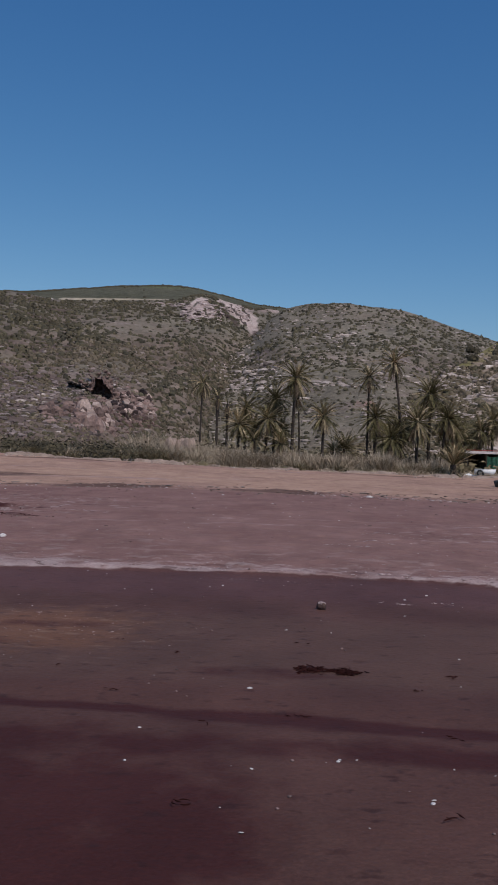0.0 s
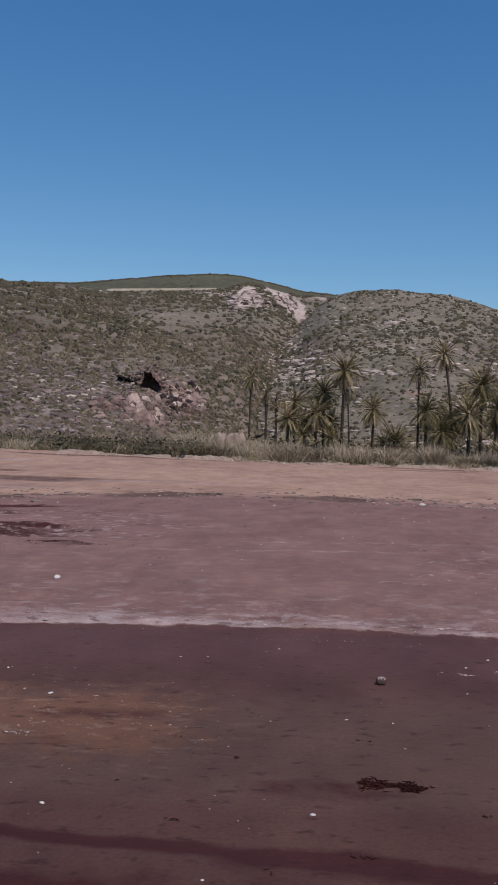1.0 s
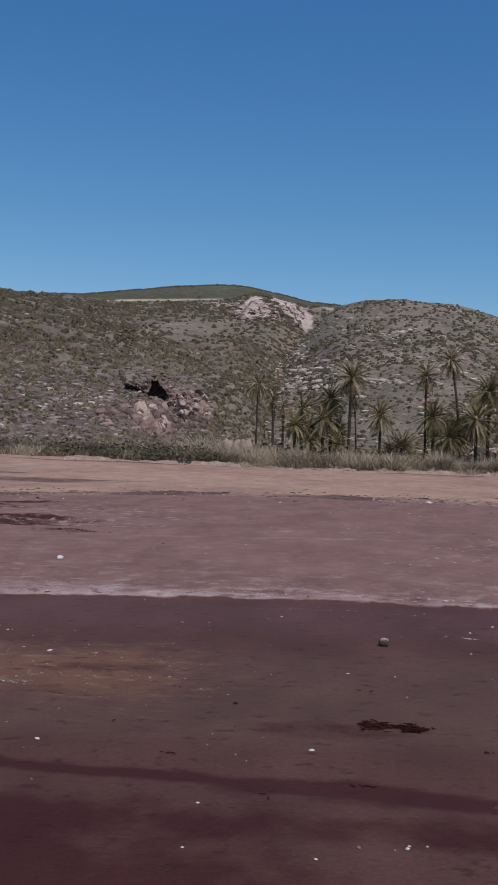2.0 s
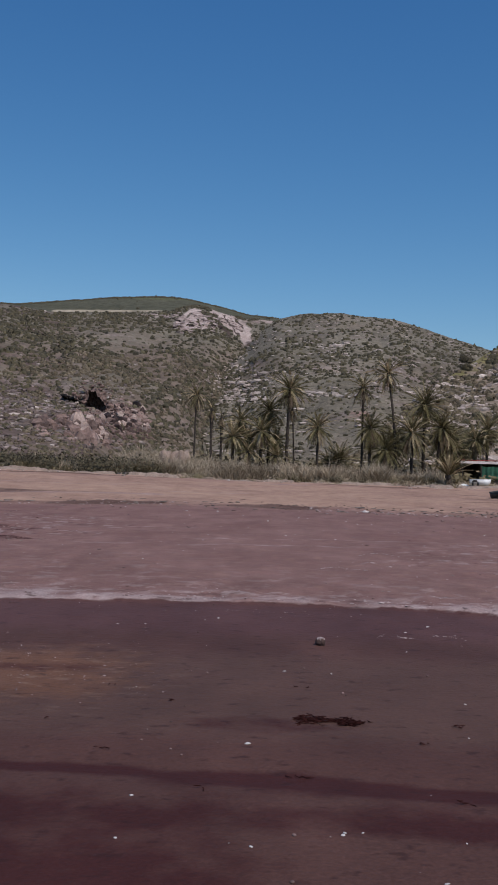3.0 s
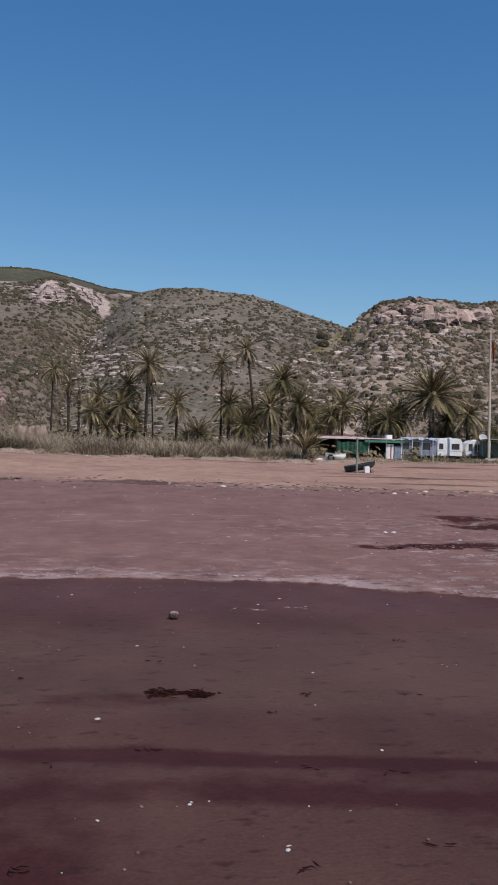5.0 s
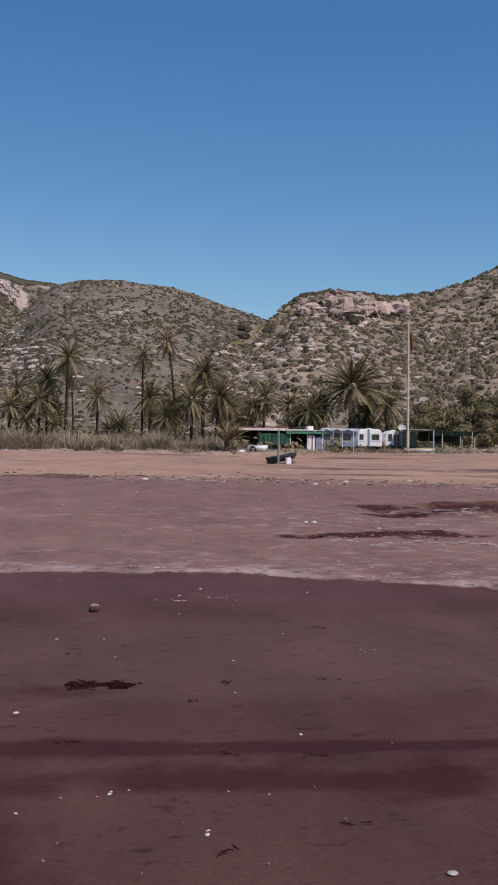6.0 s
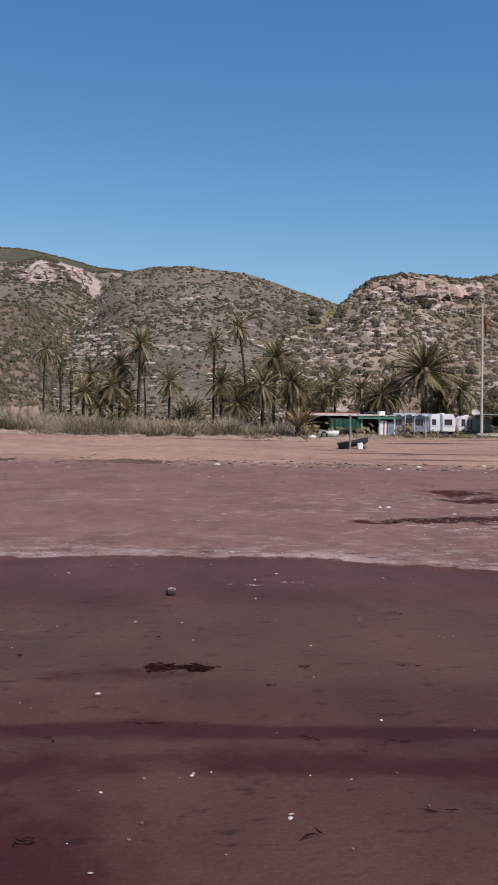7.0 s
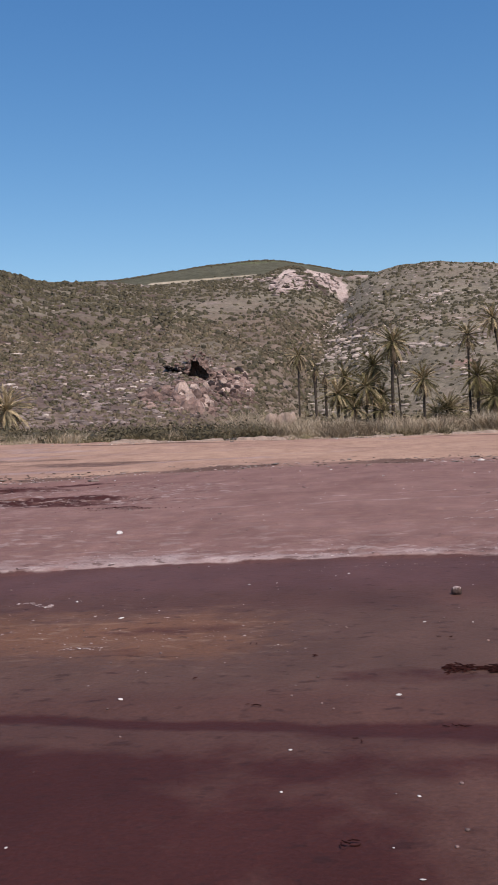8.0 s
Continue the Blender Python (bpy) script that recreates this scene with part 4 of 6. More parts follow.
def cliff_rocks(name, slope, a0, a1, e_at, spread_e, count, size, material, label, flat, bed=0.0):
    """Blocks bedded into a slope along a ledge at bearings a0 to a1, at the elevation e_at(bearing)."""
    a = rng.uniform(a0, a1, count)
    want = e_at(a) + rng.normal(0, spread_e, count)
    v = np.linspace(0, 1, 160)
    u = (a - slope.lo) / (slope.hi - slope.lo)
    x, y, z = slope.at(u[:, None] + 0 * v, v[None] + 0 * u[:, None])
    k = np.argmax((z - 1.6) / y > want[:, None], axis=1)
    i = np.arange(count)
    return rock_lumps(name, x[i, k], y[i, k], z[i, k] - 0.1 * size, size * 0.5 * np.exp(np.clip(rng.normal(0, 0.4, count), -1, 0.6)), material, label, flat, bed=bed, small=size < 0.8)


cliff_rocks("cliff_band", RIGHT, 0.300, 0.367, cliff_line, 0.0018, 80, 1.7, M_CLIFF, "broken pinkish cliff band below the ridge", 0.95)
cliff_rocks("cliff_band", RIGHT, 0.245, 0.292, lambda a: 0.132 + (a - 0.245) * 0.25, 0.006, 110, 0.75, M_REDROCK, "reddish crags on the ridge end", 1.1)
cliff_rocks("cliff_band", RIGHT, 0.252, 0.300, lambda a: 0.131 + (a - 0.245) * 0.22, 0.004, 34, 0.95, M_CLIFF, "pinkish rock faces among the crags", 1.2)
cliff_rocks("adit_rocks", LEFT, -0.205, -0.120, lambda a: 0.036 + 0.06 * (-0.15 - a), 0.010, 420, 0.6, M_REDROCK, "reddish broken rocks round the old adit", 0.9)
cliff_rocks("adit_rocks", LEFT, -0.166, -0.128, lambda a: 0.0475 - 0.28 * (a + 0.166), 0.0065, 210, 0.72, M_REDROCK, "heaped reddish blocks with dark gaps below the adit", 1.1)
cliff_rocks("adit_rocks", LEFT, -0.198, -0.170, lambda a: 0.0275 - 0.12 * (a + 0.185), 0.0040, 34, 0.9, M_CLIFF, "pinkish weathered rock faces at the foot of the hill", 1.4)
cliff_rocks("adit_rocks", LEFT, -0.205, -0.165, lambda a: 0.0255 - 0.12 * (a + 0.185), 0.0045, 60, 0.9, M_REDROCK, "reddish weathered rocks at the foot of the hill", 1.2)
cliff_rocks("adit_rocks", LEFT, -0.172, -0.125, lambda a: 0.0500 - 0.30 * (a + 0.172), 0.0055, 60, 0.75, M_CLIFF, "upright pinkish blocks heaped below the adit", 1.4)
cliff_rocks("adit_rocks", LEFT, -0.238, -0.198, lambda a: 0.0310 + 0 * a, 0.0042, 60, 0.9, M_REDROCK, "low reddish-brown crags at the foot of the hill", 1.0)
# these blocks are coloured as the shadow in the gaps of the heap
cliff_rocks("adit_rocks", LEFT, -0.166, -0.130, lambda a: 0.0490 - 0.28 * (a + 0.166), 0.0060, 62, 0.7, M_SHADEROCK, "shade-dark blocks filling the gaps below the adit", 1.9)
scatter_shrubs("hill_shrubs", LEFT, 900, 1.1, M_HEDGE, "dark scrub between the rocks below the adit", ulo=0.62, uhi=0.74, vlo=0.0, vhi=0.16, small_to=230.0, leaves=14, core=1.0, dense=lambda x, y, z: 0.7 * np.exp(-((x / y + 0.135) / 0.03) ** 2 - (((z - 1.6) / y - 0.026) / 0.012) ** 2))
# shadow under the cliff and in the crags, put in as near-black blocks
cliff_rocks("cliff_band", RIGHT, 0.286, 0.366, lambda a: cliff_line(a) - 0.0052, 0.0015, 72, 1.2, M_SHADEROCK, "shade-dark blocks under the cliff band", 0.7)
cliff_rocks("cliff_band", RIGHT, 0.250, 0.292, lambda a: 0.130 + (a - 0.245) * 0.25, 0.005, 60, 0.7, M_SHADEROCK, "shade-dark blocks among the crags", 1.2)
cliff_rocks("landslip_ledges", LEFT, -0.100, -0.060, lambda a: 0.1420 + 0 * a, 0.006, 110, 1.0, M_SCAR, "pale ledges in the landslip", 0.6, 0.25)
cliff_rocks("landslip_ledges", LEFT, -0.046, -0.032, lambda a: 0.140 - 0.8 * (a + 0.038), 0.003, 40, 1.1, M_SCAR, "pale ledges in the landslip", 0.4)
cliff_rocks("landslip_ledges", LEFT, -0.102, -0.050, lambda a: 0.1405 + 0.05 * (a + 0.08), 0.0055, 56, 0.95, M_SHADEROCK, "dark ledges in the landslip", 0.5, 0.3)
cliff_rocks("landslip_ledges", LEFT, -0.140, -0.098, lambda a: 0.1478 + 0 * a, 0.0010, 26, 1.1, M_SCAR, "broken pale ledges beside the landslip", 0.45, 1.2)
cliff_rocks("rock_ledges", DOME, 0.032, 0.078, lambda a: 0.1215 + 0.003 * np.sin(a * 200), 0.0026, 46, 0.75, M_ROCK, "pale rock ledges high on the rounded hill", 0.7, 0.5)


class Spot:
    """One place on a slope, by bearing and elevation."""

    def __init__(self, slope, a, e):
        v = np.linspace(0, 1, 300)
        x, y, z = slope.at(np.full(300, (a - slope.lo) / (slope.hi - slope.lo)), v)
        k = int(np.argmax((z - 1.6) / y > e))
        self.p = (float(x[k]), float(y[k]), float(z[k]))

    def at(self, u, v):
        return self.p[0] + 1.1 * (u - 0.5), self.p[1] + 0.8 * (v - 0.5), self.p[2] + 2.0 * v


scatter_shrubs("dark_bush", Spot(RIGHT, 0.1925, 0.1025), 8, 1.9, M_HEDGE, "tall dark bush alone on the ridge", leaves=240, core=0.62, leaf=0.85)
scatter_shrubs("dark_bush", Spot(RIGHT, 0.3070, 0.1195), 6, 2.0, M_HEDGE, "dark bush below the cliff band", leaves=160, core=0.6)
scatter_shrubs("dark_bush", Spot(RIGHT, 0.2960, 0.1365), 4, 1.8, M_HEDGE, "dark bush in a cleft of the crags", leaves=160, core=0.6)


# ---- palms ----
def frond_mesh(name, droop, leaflets, width, material, lift=0.25, stiff=0.0, leaf=0.15):
    """A feather leaf one unit long along +x, arching down by droop radians; narrow leaflets in a shallow V."""
    bm = bmesh.new()
    r = random.Random(name)
    steps = 8
    pts, ang, p = [], 0.0, Vector((0, 0, 0))
    for k in range(steps + 1):
        pts.append(p.copy())
        ang = -droop * ((k + 1) / steps) ** (1.6 + stiff)
        p = p + Vector((math.cos(ang), 0, math.sin(ang))) / steps
    tube(bm, pts, [0.016 * (1 - 0.85 * k / steps) + 0.002 for k in range(steps + 1)], 4)

    def on(t):
        f = min(t, 0.999) * steps
        k = int(f)
        return pts[k].lerp(pts[k + 1], f - k), (pts[k + 1] - pts[k]).normalized()

    for k in range(leaflets):
        t = 0.13 + 0.87 * k / (leaflets - 1)
        c, d = on(t)
        up = Vector((-d.z, 0, d.x))
        size = leaf * (math.sin(math.pi * min(1, 0.12 + t * 0.86)) ** 0.6) * r.uniform(0.8, 1.12)
        for s in (-1, 1):
            out = (Vector((0, s, 0)) * r.uniform(0.65, 0.9) + d * r.uniform(0.45, 0.75) + up * lift * r.uniform(0.3, 1.4)).normalized()
            tip = c + out * size + Vector((0, 0, -0.06 * size * r.uniform(0, 3)))
            mid = c + out * size * 0.5
            w = d * width * 0.5
            a, b, e, f2, g = (bm.verts.new(q) for q in (c - w * 0.7, c + w * 0.7, mid + w, mid - w, tip))
            bm.faces.new((a, b, e, f2)), bm.faces.new((f2, e, g))
    me = bpy.data.meshes.new(name)
    bm.to_mesh(me)
    bm.free()
    me.materials.append(material)
    return me


FRONDS = {
    "arch": [frond_mesh("frond", d, 30, 0.020, M_FROND) for d in (0.7, 1.1)],
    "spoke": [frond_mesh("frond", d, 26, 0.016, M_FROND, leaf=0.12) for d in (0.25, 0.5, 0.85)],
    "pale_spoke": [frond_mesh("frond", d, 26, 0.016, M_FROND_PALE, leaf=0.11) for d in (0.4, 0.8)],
    "dead": [frond_mesh("frond", d, 16, 0.024, M_FROND_DEAD, lift=-0.3) for d in (0.5, 0.9)],
}


def palm(x, y, top, reach, label, base=None, lean=(0.0, 0.0), count=52, pale=0.3, dead=10, girth=0.22, shag=0.0, seed=1, low=-60):
    """A date palm: ringed trunk up to the height top, then a head of feather leaves as long as reach."""
    r = random.Random(seed * 77 + 5)
    z0 = float(sand_z(x, y)) - 0.05 if base is None else base
    t = thing("palm_tree", x, y, z0, label, "palm tree", group="palms behind the beach")
    h = max(top - z0, 0.25)
    slim = reach < 2.6
    count = int(count * 1.45)
    reach, girth = reach * 1.2, girth * 0.64
    bm = bmesh.new()
    rings = max(6, int(h / 0.22))
    pts, radii = [], []
    for k in range(rings + 1):
        f = k / rings
        bend = f * f
        pts.append((lean[0] * bend, lean[1] * bend, h * f))
        radii.append(girth * (1.25 - 0.35 * f) * (1 + (0.10 if k % 2 else -0.06)) * (1.5 if f < 0.04 else 1) * (1 + shag * smooth(f, 0.55, 0.95)))
    tube(bm, pts, radii, 9)
    bmesh.ops.create_icosphere(bm, subdivisions=2, radius=girth * 1.5, matrix=Matrix.Translation((lean[0], lean[1], h)) @ Matrix.Diagonal((1, 1, 1.5, 1)))
    part("trunk", bm, M_TRUNK, t)
    crown = Matrix.Translation((lean[0], lean[1], h + girth * 0.6))
    golden = math.pi * (3 - math.sqrt(5))
    for k in range(count):
        f = k / max(1, count - 1)
        tilt = 82 - (82 - low) * f ** 0.85 + r.uniform(-9, 9)
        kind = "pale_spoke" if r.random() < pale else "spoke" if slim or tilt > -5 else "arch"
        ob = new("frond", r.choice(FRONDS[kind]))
        ob.parent = t
        s = reach * r.uniform(0.82, 1.1) * (0.85 if tilt > 60 else 1.0)
        ob.matrix_basis = crown @ Matrix.Rotation(k * golden + r.uniform(-0.25, 0.25), 4, "Z") @ Matrix.Rotation(-radians(tilt), 4, "Y") @ Matrix.Rotation(r.uniform(-0.5, 0.5), 4, "X") @ Matrix.Scale(s, 4)
    for k in range(int(dead * 2.2)):
        ob = new("frond", r.choice(FRONDS["dead"]))
        ob.parent = t
        ob.matrix_basis = crown @ Matrix.Rotation(r.uniform(0, 6.283), 4, "Z") @ Matrix.Rotation(-radians(r.uniform(-82, -42)), 4, "Y") @ Matrix.Scale(reach * r.uniform(0.55, 0.95), 4)
        tagged(ob, "dry brown hanging frond")
    return t


TALL = "tall slender date palm with a curved dark trunk"
MID = "date palm with a dark trunk and olive fronds"
BUSHY = "bushy date palm with arching fronds and dry skirt"
# x, y, crown height, frond length, label, options
PALMS_FILL = [
    (-2.4, 106.0, 4.3, 1.6, BUSHY, dict(pale=0.3, dead=14)),
    (0.5, 105.2, 4.2, 1.7, BUSHY, dict(pale=0.25, dead=16)),
    (12.7, 103.0, 4.6, 1.8, "dark leafy date palm", dict(pale=0.05, dead=18)),
    (18.2, 103.5, 4.9, 2.0, MID, dict(pale=0.15, dead=16)),
    (22.6, 111.0, 5.0, 2.0, BUSHY, dict(pale=0.2, dead=14)),
    (29.2, 111.0, 4.8, 2.2, "dark leafy date palm", dict(pale=0.1, dead=14)),
    (37.0, 113.5, 5.0, 2.2, "dark leafy date palm", dict(pale=0.1, dead=14)),
    (12.5, 100.0, 11.2, 1.75, TALL, dict(lean=(-1.0, 0.0), pale=0.55, count=34, dead=10, girth=0.19)),
    (9.2, 101.5, 9.8, 1.6, "slim date palm with a sparse head", dict(count=28, girth=0.16, pale=0.2)),
]
PALMS_GROVE = [
    (1.6, 104.0, 9.6, 1.95, "tall date palm with a thick dark trunk", dict(lean=(0.2, 0), pale=0.3, dead=16, girth=0.24)),
    (2.4, 105.0, 7.6, 1.3, "thin half-dead palm beside a taller one", dict(lean=(-0.3, 0), count=12, dead=16, girth=0.13, pale=0.6)),
    (4.8, 104.0, 5.7, 1.75, "short date palm standing free in dry grass", dict(pale=0.45, girth=0.2)),
    (9.9, 100.5, 5.6, 1.9, "dark leafy date palm", dict(pale=0.02, dead=18, girth=0.25)),
    (11.3, 98.5, 3.4, 1.8, "low dark date palm with hanging dry leaves", dict(pale=0.0, dead=22, low=-60)),
    (15.5, 102.0, 8.2, 2.15, MID, dict(pale=0.1, lean=(0.1, 0), dead=14)),
    (13.9, 99.0, 5.2, 2.2, BUSHY, dict(pale=0.35, dead=12, low=-60)),
    (16.7, 101.0, 5.8, 2.0, MID, dict(pale=0.15, lean=(0.5, 0), dead=12)),
    (16.55, 93.0, 1.0, 2.05, "young ground-level palm with stiff green fronds", dict(pale=0.6, dead=2, count=30, low=38, girth=0.25)),
]
PALMS_CAMP = [
    (7.4, 108.0, 2.4, 2.0, "low palm clump half hidden in scrub", dict(pale=0.4, low=-10)),
    (24.1, 112.0, 6.1, 2.35, BUSHY, dict(pale=0.35, low=-60, dead=14)),
    (27.4, 113.0, 5.6, 1.9, MID, dict(pale=0.5, dead=6)),
    (31.0, 113.5, 5.4, 2.7, BUSHY, dict(pale=0.05, low=-60, dead=14)),
    (34.6, 112.0, 7.6, 3.9, "large thick-headed date palm with long drooping fronds", dict(pale=0.45, low=-32, count=92, dead=8, girth=0.5)),
    (39.1, 112.5, 5.6, 2.5, BUSHY, dict(pale=0.25, low=-60, dead=14)),
    (21.0, 113.0, 4.4, 2.0, BUSHY, dict(pale=0.25, low=-60, dead=10)),
    (-8.2, 106.0, 8.9, 1.4, "slim date palm with a small head", dict(count=26, girth=0.15, lean=(0.1, 0))),
    (-6.4, 105.5, 7.4, 1.2, "thin shaggy palm with few live fronds", dict(count=14, dead=22, girth=0.2, pale=0.2, shag=0.7)),
]
PALMS_WEST = [
    (-5.4, 107.0, 6.6, 1.1, "thin shaggy palm with few live fronds", dict(count=10, dead=20, girth=0.2, pale=0.2, shag=0.8)),
    (-3.4, 107.0, 6.3, 1.6, MID, dict(pale=0.4)),
    (-4.0, 103.5, 4.5, 1.7, BUSHY, dict(pale=0.5)),
    (-1.1, 104.0, 5.2, 2.0, BUSHY, dict(pale=0.35, low=-60, dead=12)),
    (-0.3, 107.0, 7.5, 1.9, "dark leafy date palm", dict(pale=0.05, dead=16)),
    (6.2, 106.5, 2.0, 1.8, "low palm clump half hidden in scrub", dict(pale=0.4, low=-10, count=26)),
    (0.4, 103.0, 2.6, 1.6, "low palm clump half hidden in scrub", dict(pale=0.5, low=-20, count=26)),
    (-2.4, 103.0, 2.9, 1.5, "low palm clump half hidden in scrub", dict(pale=0.5, low=-30, count=26)),
    (12.2, 104.5, 3.6, 1.9, "low dark date palm with hanging dry leaves", dict(pale=0.2, low=-60)),
]
PALMS_EDGE = [
    (19.0, 108.0, 3.4, 1.9, BUSHY, dict(pale=0.3, low=-60)),
    (22.3, 116.0, 3.6, 2.1, BUSHY, dict(pale=0.45, low=-60)),
    (29.0, 115.5, 4.0, 2.1, BUSHY, dict(pale=0.4, low=-60)),
    (37.0, 115.0, 3.6, 2.2, BUSHY, dict(pale=0.2, low=-60)),
    (-40.3, 105.0, 4.6, 3.0, "yellowing bushy date palm at the foot of the hill", dict(pale=0.9, low=-60, dead=10)),
]
for k, (px_, py_, top_, reach_, label_, opts) in enumerate(PALMS_FILL + PALMS_GROVE + PALMS_CAMP + PALMS_WEST + PALMS_EDGE):
    palm(px_, py_, top_, reach_ * (1.12 if reach_ < 2.3 else 1.0), label_, seed=k + 1, **opts)


# ---- scrub and dry grass behind the beach ----
def grass_field(name, x, y, height, material, label, blades=16, lean=0.35, width=0.05):
    """Tufts of upright blades, each a bent narrow strip."""
    n = len(x)
    z = sand_z(x, y)
    bx = x[:, None] + rng.normal(0, 0.28, (n, blades))
    by = y[:, None] + rng.normal(0, 0.28, (n, blades))
    bz = np.repeat(z[:, None], blades, 1) - 0.05
    h = height[:, None] * rng.uniform(0.45, 1.1, (n, blades))
    dx, dy = rng.normal(0, lean, (n, blades)) * h, rng.normal(0, lean, (n, blades)) * h
    wa = rng.uniform(0, math.pi, (n, blades))
    w = width * rng.uniform(0.6, 1.5, (n, blades))
    wx, wy = np.cos(wa) * w, np.sin(wa) * w
    p = np.stack([np.stack([bx - wx, by - wy, bz], -1), np.stack([bx + wx, by + wy, bz], -1),
                  np.stack([bx + dx * 0.4 + wx * 0.8, by + dy * 0.4 + wy * 0.8, bz + h * 0.6], -1), np.stack([bx + dx * 0.4 - wx * 0.8, by + dy * 0.4 - wy * 0.8, bz + h * 0.6], -1),
                  np.stack([bx + dx, by + dy, bz + h], -1)], 2)
    o = np.arange(n * blades)[:, None] * 5
    faces = np.concatenate([o, o + 1, o + 2, o + 3], 1).tolist() + np.concatenate([o + 3, o + 2, o + 4], 1).tolist()
    ob = raw(name, p.reshape(-1, 3), faces, material)
    return tagged(ob, label, "grass", kind="stuff")


class Flat:
    """Level ground for scattering: u across, v away."""

    def __init__(self, x0, x1, y0, y1):
        self.b = (x0, x1, y0, y1)

    def at(self, u, v):
        x0, x1, y0, y1 = self.b
        x, y = x0 + (x1 - x0) * u, y0 + (y1 - y0) * v
        return x, y, sand_z(x, y)


def tussocks(count, per, x0, x1, y0, y1, spread_):
    """Places for grass in loose clumps."""
    cx, cy = rng.uniform(x0, x1, count), rng.uniform(y0, y1, count)
    k = rng.integers(0, count, count * per)
    return cx[k] + rng.normal(0, spread_, count * per), cy[k] + rng.normal(0, spread_ * 0.6, count * per)


def dry_patch(count, per, x0, x1, y0, y1, tall, seed, label, spread_=0.5, lean=0.5, name="dry_reeds", mat=M_DRY, blades=18):
    gx, gy = tussocks(count, per, x0, x1, y0, y1, spread_)
    h = np.clip(tall * (0.85 + 1.1 * fbm(gx * 0.3, gy * 0.3, 3, seed) + 0.7 * fbm(gx * 0.10, gy * 0.1, 2, seed + 9)) * rng.uniform(0.6, 1.2, len(gx)), 0.15, tall * 2)
    grass_field(name, gx, gy, h, mat, label, blades=blades, lean=lean, width=0.021)


dry_patch(120, 9, -14, 18, 93.5, 101, 1.5, 331, "pale dry reeds and grass below the palms")
dry_patch(130, 9, -12.5, 15.5, 94.2, 99.5, 2.1, 337, "tall grey-tan reeds hiding the feet of the palms", spread_=0.55, lean=0.3)
dry_patch(120, 6, -14, 18, 91.8, 95, 0.5, 335, "short bleached grass at the edge of the sand", lean=0.8)
dry_patch(70, 7, -52, -25, 93.5, 100, 0.9, 332, "pale dry reeds along the foot of the hill")
dry_patch(30, 6, -20, -9, 92.6, 94, 1.0, 336, "pale reeds standing before dark bushes", lean=0.25, spread_=0.35)
dry_patch(120, 6, -50, 20, 101, 122, 0.9, 333, "dry grass between the palms")
dry_patch(90, 5, 18, 50, 97.8, 102.5, 0.45, 334, "dry weeds before the camp", name="weeds")
dry_patch(34, 14, -13, 16, 92.6, 97.5, 1.25, 351, "grey-brown twiggy brush in rounded clumps", spread_=0.42, lean=0.75, name="brown_brush", mat=M_BRUSH, blades=26)
dry_patch(15, 16, -7, 2, 93.6, 97.0, 1.9, 352, "tall grey-brown twiggy brush", spread_=0.5, lean=0.6, name="brown_brush", mat=M_BRUSH, blades=26)
dry_patch(36, 12, -13, 17, 92.4, 97.0, 0.9, 353, "olive grass in rounded tussocks", spread_=0.36, lean=0.75, name="grass_tussocks", mat=M_SHRUB_NEAR, blades=26)
dry_patch(26, 12, -30, -11, 92.4, 94.5, 0.9, 354, "olive grass before the dark bushes", spread_=0.4, lean=0.7, name="grass_tussocks", mat=M_SHRUB_NEAR, blades=26)
scatter_shrubs("brown_brush", Flat(-6.5, 1.5, 94.2, 97.5), 24, 3.0, M_BRUSH, "tall twiggy grey-brown brush before the palms", leaves=420, core=0.66, leaf=0.6)
scatter_shrubs("brown_brush", Flat(-12, 16, 94.5, 104), 120, 1.5, M_BRUSH, "bare grey-brown brush among the reeds", leaves=260, core=0.66, leaf=0.6)
scatter_shrubs("brown_brush", Flat(-50, -12, 94.5, 101), 110, 1.0, M_BRUSH, "bare grey-brown brush at the foot of the hill", leaves=200, core=0.7, leaf=0.75)
scatter_shrubs("scrub_bushes", Flat(-14, 17, 94, 104), 150, 1.4, M_SHRUB_NEAR, "olive bushes among the palms", leaves=240, core=0.66, leaf=0.7)
scatter_shrubs("scrub_bushes", Flat(-25.5, -11, 93.2, 97.0), 80, 3.4, M_HEDGE, "dense dark olive bushes edging the beach", leaves=620, core=0.55, leaf=0.95)
scatter_shrubs("scrub_bushes", Flat(-50, -19, 95, 107), 150, 2.7, M_HEDGE, "dark olive bushes at the foot of the hill", leaves=260, core=0.7, leaf=0.8)
scatter_shrubs("scrub_bushes", Flat(-14, 40, 104, 132), 700, 2.8, M_SHRUB_NEAR, "olive bushes behind the palms", leaves=90, core=0.55, leaf=1.15)
scatter_shrubs("scrub_bushes", Flat(28.5, 50, 98.5, 102.8), 190, 0.8, M_SHRUB_NEAR, "low weeds in front of the camp", leaves=110, core=0.5)
scatter_shrubs("scrub_bushes", Flat(-30, 18, 91.5, 94), 90, 0.7, M_SHRUB_NEAR, "small tussocks at the edge of the sand", leaves=70, core=0.5)
scatter_shrubs("scrub_bushes", Flat(19.5, 43, 108.5, 112), 130, 2.6, M_HEDGE, "dark shaded undergrowth behind the caravans", leaves=190, core=0.6, leaf=1.3)
scatter_shrubs("scrub_bushes", Flat(-14, 16, 92.2, 96.0), 40, 1.7, M_SHRUB_NEAR, "olive tussocks at the edge of the sand", leaves=420, core=0.66, leaf=0.6)
scatter_shrubs("brown_brush", Flat(-14, 15.5, 92.4, 96.5), 34, 1.8, M_BRUSH, "rounded grey-brown brush at the edge of the sand", leaves=420, core=0.66, leaf=0.6)


